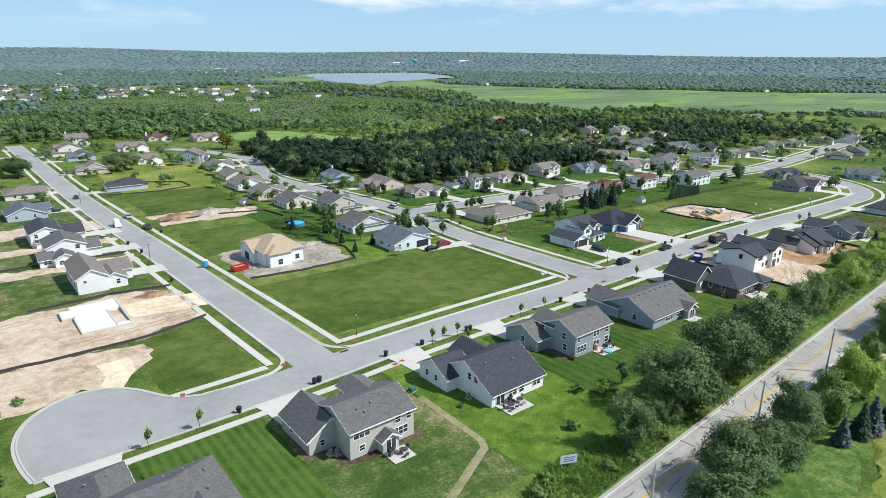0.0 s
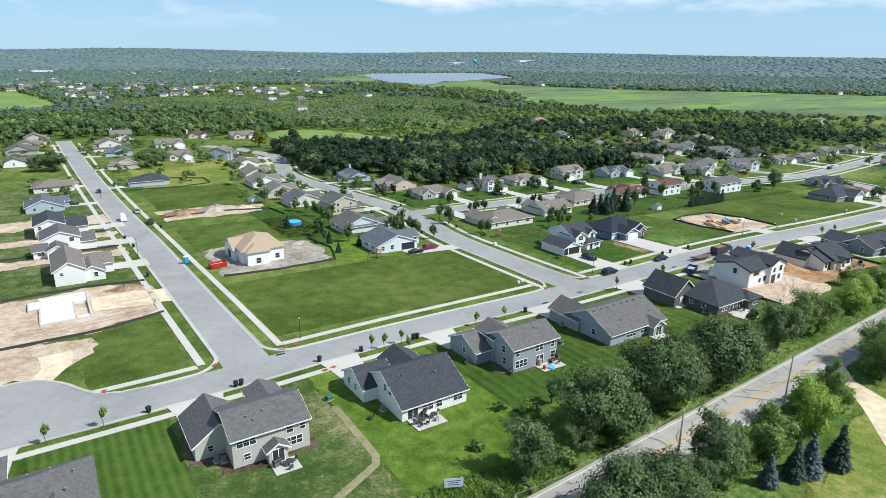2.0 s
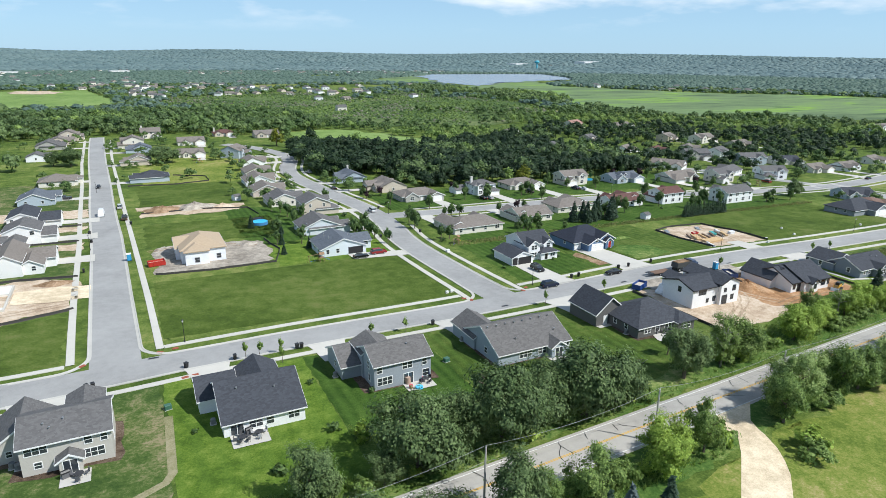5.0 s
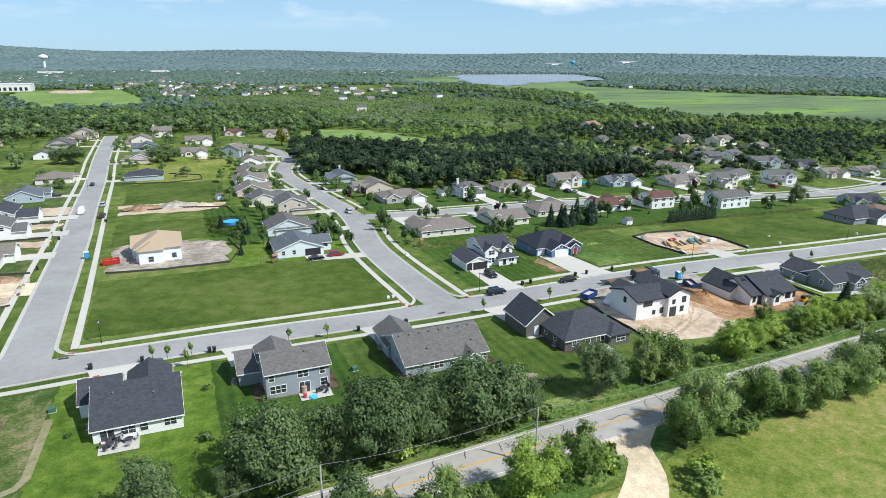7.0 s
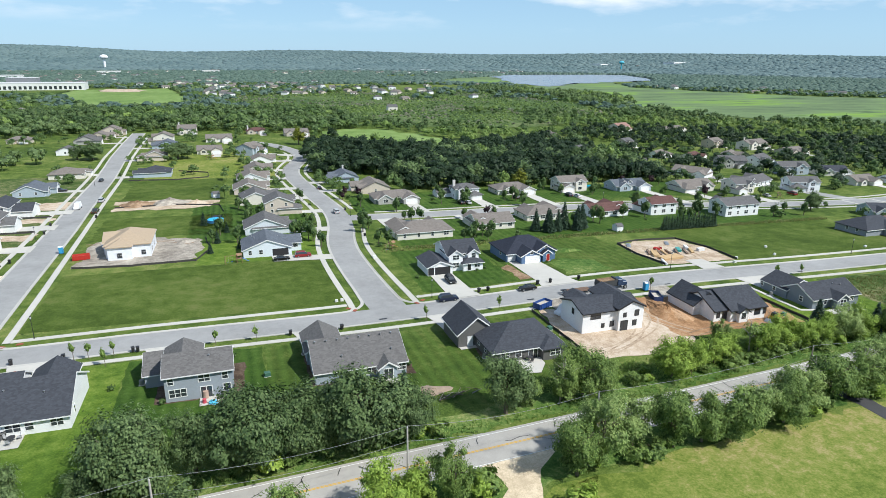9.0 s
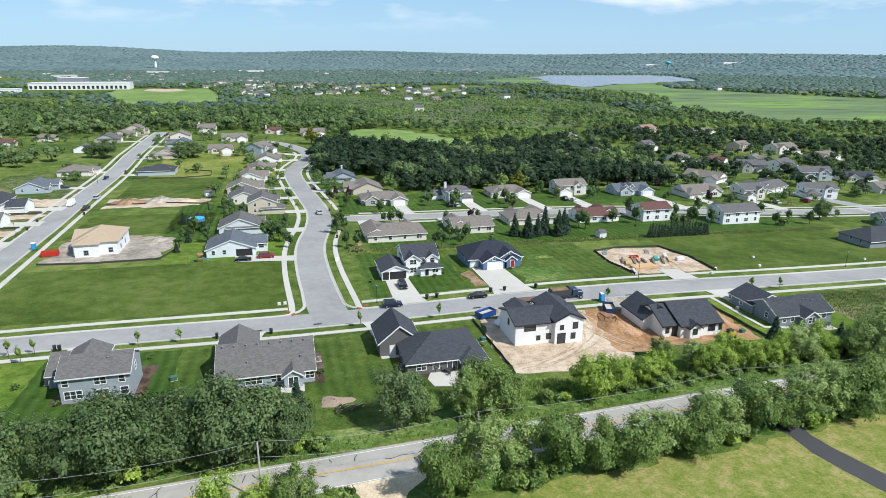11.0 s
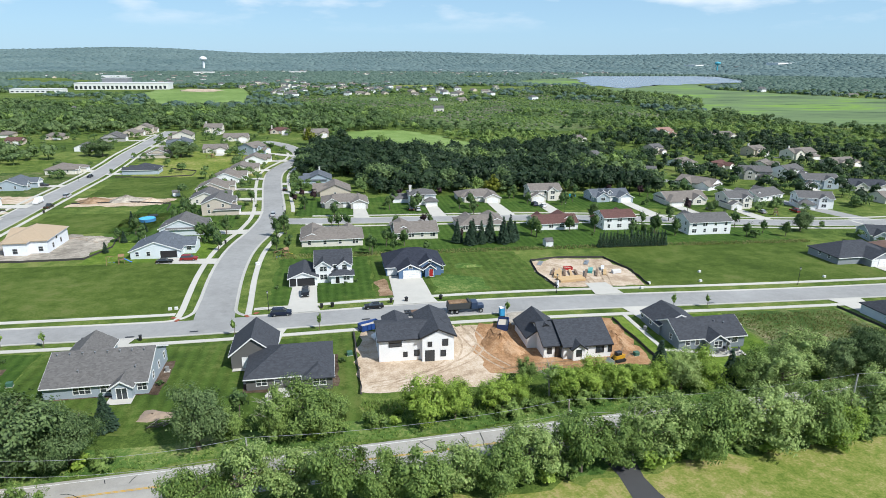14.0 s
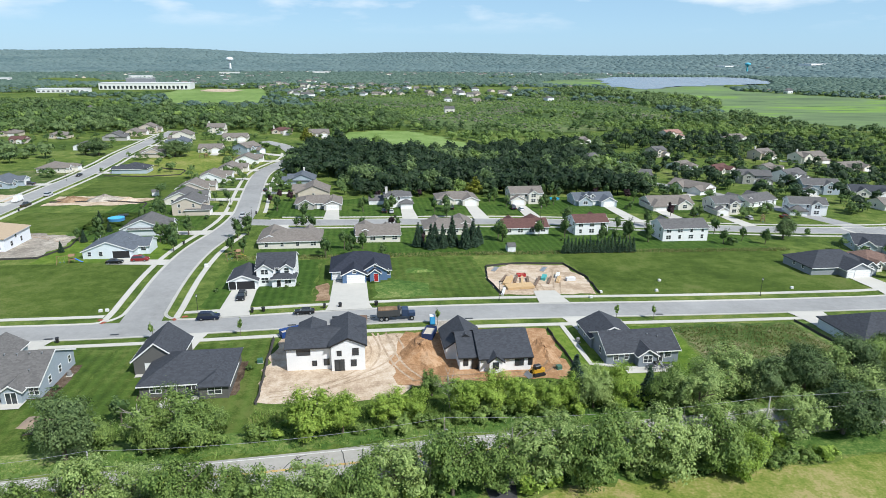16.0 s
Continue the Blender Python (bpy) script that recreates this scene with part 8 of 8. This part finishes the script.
heap(34.5, 160.5, 5.0, 2.4, 1.2, SOIL, "brown soil heap beside the foundation", 6)
heap(88, 181, 4.5, 3, 1.0, GRAVEL, "low heap of grey stony soil", 7)
heap(135.6, 60.9, 3.4, 2.2, 0.75, plain("dead_brush", (0.30, 0.23, 0.17), 0.95), "pile of cut brown brushwood", 8)
heap(205, 135, 5, 3, 0.8, ROUGH_GRASS, "weedy low mound of soil", 9)


def timber_stack(x, y, rot, l, w, n, mat, label):
    th = new("lumber_stack")
    for j in range(n):
        for k in range(max(2, int(w / 0.32))):
            bm = bmesh.new()
            box(bm, -l / 2, l / 2, -w / 2 + k * 0.32, -w / 2 + k * 0.32 + 0.28, 0.1 + j * 0.24, 0.1 + j * 0.24 + 0.2)
            part("board", fixed(bm), mat, th)
    tagged(th, label, "lumber")
    th.matrix_basis = pose(x, y, g(x, y) + 0.06, 0, 0, rot)


timber_stack(231.0, 117.0, 5, 7.5, 3.2, 3, LUMBER, "stack of fresh yellow lumber on bare soil")
timber_stack(228.8, 121.8, 65, 5.5, 2.2, 3, LUMBER, "loose stack of fresh lumber")
timber_stack(237.2, 121.5, 65, 8, 0.8, 2, plain("brown_beam", (0.20, 0.14, 0.10), 0.8), "pile of long brown beams")
timber_stack(241.0, 122.5, 65, 6, 0.8, 2, plain("brown_beam", (0.20, 0.14, 0.10), 0.8), "pile of long brown beams")
timber_stack(243.8, 123.0, 65, 5, 1.0, 2, LUMBER, "stack of yellow lumber")
timber_stack(240.0, 124.6, 65, 3.6, 1.4, 3, plain("teal_wrap", (0.08, 0.36, 0.34), 0.5), "teal-wrapped pack of lumber")
timber_stack(247.2, 122.6, 5, 2.6, 1.4, 4, plain("white_wrap", (0.7, 0.7, 0.7), 0.5), "white-wrapped pack of building boards")
for k in range(5):
    timber_stack(228.5 + 1.6 * k, 124.5 - 0.5 * k, 62 + 4 * k, 5.5, 0.55, 2, LUMBER if k % 2 else plain("brown_beam", (0.20, 0.14, 0.10), 0.8), "loose row of long boards on the soil")
timber_stack(244.6, 126.6, 65, 3.4, 1.2, 3, plain("white_wrap", (0.7, 0.7, 0.7), 0.5), "white-wrapped pack of boards")
timber_stack(228.0, 134.5, 60, 4.0, 1.4, 1, GALV, "bundle of grey metal sheets")
timber_stack(242.5, 133.5, 60, 4.0, 1.4, 1, GALV, "bundle of grey metal sheets")
timber_stack(225.6, 113.2, 70, 5.0, 0.9, 2, plain("white_wrap", (0.7, 0.7, 0.7), 0.5), "white-wrapped roll beside the silt fence")


def utility_box(x, y, rot, c, label, s=1.0):
    th = new("utility_box")
    bm = bmesh.new()
    box(bm, -0.55 * s, 0.55 * s, -0.45 * s, 0.45 * s, 0, 0.85 * s, 0.05)
    part("cabinet", fixed(bm), plain("cabinet_paint", c, 0.5), th)
    bm = bmesh.new()
    box(bm, -0.6 * s, 0.6 * s, -0.5 * s, 0.5 * s, -0.1, 0.06)
    part("base", fixed(bm), CONCRETE, th)
    tagged(th, label, "utility box")
    th.matrix_basis = pose(x, y, g(x, y) + 0.05, 0, 0, rot)


for x, y in ((57.2, 79.5), (107.6, 75.5), (168.6, 79.0), (227, 70.5)):
    utility_box(x, y, 10, (0.05, 0.13, 0.09), "dark green utility cabinet between gardens")
for x, y in ((247.8, 108.2), (126.6, 112.2), (128.0, 112.4), (252.0, 112), (268, 112.5), (273, 121), (308, 112.4)):
    utility_box(x, y, 0, (0.65, 0.65, 0.63), "small pale utility box by the pavement", 0.7)
utility_box(143.8, 145.2, 0, (0.7, 0.7, 0.68), "pale sign box beside the curved street", 1.0)


def air_unit(x, y):
    th = new("air_conditioner")
    bm = bmesh.new()
    rod(bm, (0, 0, 0.1), (0, 0, 0.95), 0.42, 0.40, 10)
    part("casing", fixed(bm), plain("unit_grey", (0.22, 0.22, 0.22), 0.6), th)
    bm = bmesh.new()
    box(bm, -0.5, 0.5, -0.5, 0.5, 0.0, 0.1)
    part("pad", fixed(bm), CONCRETE, th)
    tagged(th, "grey air conditioning unit against the house wall", "air conditioner")
    th.matrix_basis = pose(x, y, g(x, y) + 0.08)


for x, y in ((37.2, 70.8), (36.4, 71.4), (63.4, 71.4), (85.9, 78.6), (235.0, 82), (134.0, 77.5), (149.4, 70.4), (115.2, 83)):
    air_unit(x, y)


def garden_set(x, y, chairs, umbrella, tone):
    th = new("patio_table")
    bm = bmesh.new()
    rod(bm, (0, 0, 0.68), (0, 0, 0.74), 0.62, 0.62, 14)
    part("tabletop", fixed(bm), plain("table_dark", (0.05, 0.05, 0.055), 0.5), th)
    for k in range(4):
        bm = bmesh.new()
        a = math.pi / 4 + k * math.pi / 2
        rod(bm, (0.45 * math.cos(a), 0.45 * math.sin(a), 0), (0.4 * math.cos(a), 0.4 * math.sin(a), 0.7), 0.025)
        part("leg", fixed(bm), BLACK_METAL, th)
    tagged(th, "dark round patio table", "table")
    th.matrix_basis = pose(x, y, g(x, y) + 0.17)
    if umbrella:
        um = new("patio_umbrella")
        bm = bmesh.new()
        rod(bm, (0, 0, 0), (0, 0, 2.5), 0.03)
        part("pole", fixed(bm), BLACK_METAL, um)
        bm = bmesh.new()
        rod(bm, (0, 0, 1.2), (0, 0, 2.4), 0.22, 0.05, 8)
        part("canopy", fixed(bm), plain("umbrella_cloth", umbrella, 0.9), um)
        tagged(um, "closed dark blue patio umbrella", "umbrella")
        um.matrix_basis = pose(x + 0.8, y + 0.2, g(x, y) + 0.17)
    for k in range(chairs):
        a = k * 2 * math.pi / chairs + 0.4
        ch = new("patio_chair")
        cm = plain("chair_cloth", tone, 0.8)
        bm = bmesh.new()
        box(bm, -0.27, 0.27, -0.27, 0.27, 0.4, 0.46)
        part("seat", fixed(bm), cm, ch)
        bm = bmesh.new()
        box(bm, -0.27, 0.27, 0.24, 0.3, 0.46, 1.0)
        part("backrest", fixed(bm), cm, ch)
        for i in (-1, 1):
            for j in (-1, 1):
                bm = bmesh.new()
                rod(bm, (i * 0.24, j * 0.24, 0), (i * 0.24, j * 0.24, 0.42), 0.02, 0.02, 5)
                part("leg", fixed(bm), BLACK_METAL, ch)
        tagged(ch, "low patio chair beside the table", "chair", "patio chairs")
        ch.matrix_basis = pose(x + 1.05 * math.cos(a), y + 1.05 * math.sin(a), g(x, y) + 0.17, 0, 0, math.degrees(a) - 90)


garden_set(45.0, 64.9, 3, None, (0.10, 0.10, 0.11))
garden_set(66.8, 64.4, 5, None, (0.08, 0.08, 0.085))
garden_set(69.4, 64.8, 3, None, (0.35, 0.35, 0.36))
garden_set(100.2, 69.6, 4, (0.02, 0.03, 0.07), (0.04, 0.04, 0.045))
garden_set(157.6, 66.6, 3, None, (0.05, 0.05, 0.05))
garden_set(245.5, 68.9, 4, None, (0.3, 0.3, 0.31))
garden_set(248.6, 68.8, 4, None, (0.25, 0.26, 0.28))


def grill(x, y, rot):
    th = new("barbecue_grill")
    bm = bmesh.new()
    prism(bm, [(-0.3, 0.8), (-0.3, 1.0), (-0.15, 1.2), (0.15, 1.2), (0.3, 1.0), (0.3, 0.8)], "x", -0.55, 0.55)
    part("hood", fixed(bm), BLACK_METAL, th)
    bm = bmesh.new()
    box(bm, -0.45, 0.45, -0.26, 0.26, 0.05, 0.8)
    part("cabinet", fixed(bm), plain("grill_steel", (0.12, 0.12, 0.125), 0.4), th)
    tagged(th, "black barbecue grill on the patio", "grill")
    th.matrix_basis = pose(x, y, g(x, y) + 0.17, 0, 0, rot)


for x, y in ((43.3, 65.6), (68.0, 65.8), (101.0, 70.8), (155.6, 67.5), (246.9, 69.8)):
    grill(x, y, 20)


def small_toy(x, y, c, r, h, label):
    th = new("paddling_pool" if h < 0.4 else "toy")
    bm = bmesh.new()
    rod(bm, (0, 0, 0), (0, 0, h), r, r * 0.92, 14)
    part("body", fixed(bm), plain("toy_plastic", c, 0.4), th)
    tagged(th, label, "toy")
    th.matrix_basis = pose(x, y, g(x, y) + 0.17)


small_toy(98.2, 67.9, (0.10, 0.50, 0.75), 0.75, 0.28, "light blue plastic paddling pool on the patio")
small_toy(96.8, 68.4, (0.50, 0.07, 0.10), 0.35, 0.7, "red and white plastic play table")
small_toy(97.0, 70.2, (0.42, 0.30, 0.24), 0.5, 1.3, "tan plastic playhouse beside the wall")
small_toy(100.0, 70.6, (0.6, 0.05, 0.2), 0.25, 0.8, "pink toy standing on the patio")


def swing_set(x, y, rot, label, slide):
    th = new("swing_set")
    wood = plain("playset_wood", (0.26, 0.16, 0.09), 0.8)
    for sx in (-2.2, 1.0):
        for sy in (-0.9, 0.9):
            bm = bmesh.new()
            rod(bm, (sx, sy, 0), (sx + 0.05, sy * 0.15, 2.4), 0.06)
            part("leg", fixed(bm), wood, th)
    bm = bmesh.new()
    rod(bm, (-2.3, 0, 2.4), (1.2, 0, 2.4), 0.07)
    part("beam", fixed(bm), wood, th)
    for k in (-1.4, -0.3):
        bm = bmesh.new()
        box(bm, k - 0.22, k + 0.22, -0.1, 0.1, 0.5, 0.55)
        part("swing_seat", fixed(bm), plain("swing_blue", (0.03, 0.12, 0.5), 0.5), th)
        for q in (-0.2, 0.2):
            bm = bmesh.new()
            rod(bm, (k + q, 0, 0.55), (k + q, 0, 2.4), 0.012, 0.012, 4)
            part("chain", fixed(bm), GALV, th)
    bm = bmesh.new()
    box(bm, 1.2, 2.6, -0.7, 0.7, 1.2, 1.32)
    part("platform", fixed(bm), wood, th)
    bm = bmesh.new()
    prism(bm, [(-0.85, 2.3), (0, 2.9), (0.85, 2.3), (0.8, 2.25), (0, 2.82), (-0.8, 2.25)], "x", 1.1, 2.7)
    part("canopy", fixed(bm), wood, th)
    for sx in (1.25, 2.55):
        for sy in (-0.65, 0.65):
            bm = bmesh.new()
            rod(bm, (sx, sy, 0), (sx, sy, 2.35), 0.05)
            part("post", fixed(bm), wood, th)
    bm = bmesh.new()
    prism(bm, [(2.6, 1.3), (4.3, 0.15), (4.6, 0.12), (4.6, 0.2), (4.3, 0.25), (2.6, 1.42)], "y", -0.3, 0.3)
    part("slide", fixed(bm), plain("slide_plastic", slide, 0.4), th)
    tagged(th, label, "swing set")
    th.matrix_basis = pose(x, y, g(x, y) + 0.05, 0, 0, rot)


swing_set(102.5, 151.5, 10, "wooden swing set with a blue slide on the lawn", (0.03, 0.15, 0.6))
swing_set(150, 152, 40, "small wooden play tower behind the house", (0.5, 0.35, 0.05))
swing_set(92, 372, 30, "orange-brown wooden swing set in a garden", (0.6, 0.25, 0.05))
swing_set(352, 190, 60, "wooden play set with a white slide", (0.7, 0.7, 0.7))


def round_pool(x, y, rx, ry, h, label):
    th = new("swimming_pool")
    for a, b, mat, name in ((0.0, h, plain("pool_wall", (0.06, 0.20, 0.40), 0.5), "pool_wall"), (h - 0.06, h + 0.01, plain("pool_water", (0.03, 0.42, 0.62), 0.08), "water")):
        bm = bmesh.new()
        rod(bm, (0, 0, a), (0, 0, b), 1.0 if name == "pool_wall" else 0.94, None, 24)
        for v in bm.verts:
            v.co.x *= rx
            v.co.y *= ry
        part(name, fixed(bm), mat, th)
    tagged(th, label, "pool")
    th.matrix_basis = pose(x, y, g(x, y) + 0.04)


round_pool(279, 241, 3.4, 2.2, 0.6, "oval turquoise swimming pool in the garden")
round_pool(97, 208, 3.0, 3.0, 1.1, "round blue above-ground swimming pool")


def trampoline(x, y):
    th = new("trampoline")
    bm = bmesh.new()
    rod(bm, (0, 0, 0.78), (0, 0, 0.84), 2.0, 2.0, 18)
    part("mat", fixed(bm), BLACK_PLASTIC, th)
    for k in range(6):
        bm = bmesh.new()
        a = k * math.pi / 3
        rod(bm, (2 * math.cos(a), 2 * math.sin(a), 0), (2 * math.cos(a), 2 * math.sin(a), 2.4), 0.03)
        part("net_post", fixed(bm), BLACK_METAL, th)
    tagged(th, "round black trampoline with net posts", "trampoline")
    th.matrix_basis = pose(x, y, g(x, y) + 0.04)


trampoline(97.5, 214)
trampoline(330, 204)


def shed(x, y, rot, w, d, wall, label):
    th = new("garden_shed")
    wing = (-w / 2, w / 2, -d / 2, d / 2, 2.1, "gx", 0.5)
    part("wall", walls_bm(wing, -0.5), siding(wall), th)
    part("roof", roof_bm(wing, 0.2, 0.1), shingle(GREY_ROOF), th)
    bm = bmesh.new()
    box(bm, -0.6, 0.6, -d / 2 - 0.05, -d / 2 + 0.02, 0.0, 1.9)
    part("door", fixed(bm), WHITE_TRIM, th)
    tagged(th, label, "shed")
    th.matrix_basis = pose(x, y, g(x, y) + 0.05, 0, 0, rot)


shed(238, 155.5, 0, 2.6, 3.2, WHITE, "small white garden shed")
shed(96.5, 258, 20, 3.0, 3.0, WHITE, "small white garden shed")
shed(196.5, 236, 0, 7.0, 7.0, WHITE, "white detached garage beside the house")


def board_sign(x, y, rot):
    th = new("site_sign")
    for s in (-1.0, 1.0):
        bm = bmesh.new()
        box(bm, s - 0.06, s + 0.06, -0.06, 0.06, -0.3, 2.3)
        part("post", fixed(bm), WOOD_POLE, th)
    bm = bmesh.new()
    box(bm, -1.3, 1.3, -0.1, -0.06, 0.8, 2.2)
    bd = part("board", fixed(bm), plain("sign_white", (0.6, 0.65, 0.7), 0.5), th)
    for z, w in ((1.8, 0.9), (1.5, 0.7), (1.2, 0.8)):
        bm = bmesh.new()
        box(bm, -w, w, -0.108, -0.098, z - 0.06, z + 0.06)
        part("text_bar", fixed(bm), plain("sign_blue", (0.05, 0.10, 0.2), 0.5), bd)
    tagged(th, "white wooden site sign board on two posts", "sign")
    th.matrix_basis = pose(x, y, g(x, y), 0, 0, rot)


board_sign(61.8, 47.6, -25)

# ---- road marks ----
rnd = random.Random(5)
for k in range(46):
    x = 60 + k * 4.3 + rnd.uniform(-1, 1)
    yc = 37 + (x - 66) * (7.6 / 124)
    a = rnd.uniform(-0.3, 0.3) + (math.pi / 2 if rnd.random() < 0.7 else 0)
    pts = [Vector((x, yc + rnd.uniform(-2.5, 2.5)))]
    for _ in range(5):
        a += rnd.gauss(0, 0.25)
        pts.append(pts[-1] + Vector((math.cos(a), math.sin(a))) * 0.9)
    pts = [p for p in pts if abs(p.y - yc) < 3.7]
    if len(pts) > 1:
        ribbon("crack_seal", pts, [(0.06, 0.105), (-0.06, 0.105)], TAR, "dark tar-sealed crack in the country road", "road mark", 1.0)
for x, y in ((56, 101.5), (122, 96.2), (135, 97.2), (213.5, 96.0), (260.6, 96.0), (173, 97)):
    ob = patch("drain_grate", rect(x - 0.9, x + 0.9, y - 0.3, y + 0.3), 0.13, BLACK_METAL, "dark iron storm drain grate in the gutter", "drain", 0, 3)

# ---- landmarks in the distance ----
def water_tower(x, y, h, r, paint, label):
    th = new("water_tower")
    pm = plain("tower_paint", paint, 0.5)
    z0 = g(x, y)
    bm = bmesh.new()
    rod(bm, (0, 0, 0), (0, 0, h * 0.72), r * 0.32, r * 0.26, 12)
    part("stem", fixed(bm), pm, th)
    bm = bmesh.new()
    bmesh.ops.create_uvsphere(bm, u_segments=16, v_segments=10, radius=1)
    for v in bm.verts:
        v.co = Vector((v.co.x * r, v.co.y * r, h * 0.84 + v.co.z * h * 0.16))
    part("tank", bm, pm, th)
    tagged(th, label, "water tower")
    th.matrix_basis = pose(x, y, z0)


water_tower(-326, 2733, 58, 15, (0.75, 0.76, 0.77), "white water tower above the distant town")
water_tower(1921, 2634, 46, 13, (0.10, 0.42, 0.55), "turquoise water tower above the distant town")


def big_building(x, y, rot, w, d, h, paint, label):
    th = new("long_building")
    z0 = g(x, y)
    bm = bmesh.new()
    box(bm, -w / 2, w / 2, -d / 2, d / 2, -2, h)
    part("wall", fixed(bm), plain("panel_wall", paint, 0.7), th)
    bm = bmesh.new()
    box(bm, -w / 2 - 0.4, w / 2 + 0.4, -d / 2 - 0.4, d / 2 + 0.4, h, h + 0.8)
    part("roof", fixed(bm), plain("pale_flat_roof", (0.6, 0.6, 0.6), 0.7), th)
    for k in range(int(w / 8)):
        bm = bmesh.new()
        box(bm, -w / 2 + 2 + k * 8, -w / 2 + 6.5 + k * 8, -d / 2 - 0.1, -d / 2 + 0.1, 1.5, h * 0.6)
        part("window", fixed(bm), GLASS, th)
    tagged(th, label, "building")
    th.matrix_basis = pose(x, y, z0, 0, 0, rot)


big_building(-231, 1335, 2, 172, 45, 12, (0.70, 0.70, 0.68), "long pale school building with a flat roof")
big_building(-345, 1225, 5, 84, 30, 6, (0.72, 0.72, 0.72), "low white school wing")
big_building(-262, 1395, 0, 50, 30, 19, (0.25, 0.26, 0.28), "tall grey school hall")
big_building(2500, 2950, 30, 260, 60, 12, (0.78, 0.78, 0.78), "long white warehouse at the horizon")
big_building(2050, 3000, 30, 160, 60, 10, (0.78, 0.78, 0.78), "long white warehouse at the horizon")
for x, y, w in ((900, 2600, 90), (1150, 2550, 70), (1350, 2700, 90), (640, 2700, 80), (1650, 2500, 70), (-420, 1900, 60), (-250, 2300, 70), (60, 2400, 60), (1000, 2900, 110), (-700, 1700, 60), (300, 2900, 90)):
    big_building(x, y, 10, w, 28, 8, (0.72, 0.72, 0.70), "pale commercial building among distant trees")


# ---- the brush heap at the wood's edge ----
def brush_heap(x, y):
    rnd = random.Random(8)
    th = new("brush_pile")
    for k in range(16):
        a, l = rnd.uniform(0, 3.1), rnd.uniform(0.8, 2.2)
        u, v, z = rnd.uniform(-3.2, 3.2), rnd.uniform(-0.9, 0.9), rnd.uniform(0.1, 0.6)
        bm = bmesh.new()
        rod(bm, (u - math.cos(a) * l, v - math.sin(a) * l * 0.5, z - 0.08), (u + math.cos(a) * l, v + math.sin(a) * l * 0.5, z + rnd.uniform(-0.05, 0.3)), rnd.uniform(0.05, 0.13), 0.04, 6)
        part("log", fixed(bm), BARK if k % 3 else DEAD_BARK, th)
    tagged(th, "heap of cut branches and logs on bare soil", "brush pile")
    th.matrix_basis = pose(x, y, g(x, y) + 0.02, 0, 0, 8)


brush_heap(139.5, 58.2)
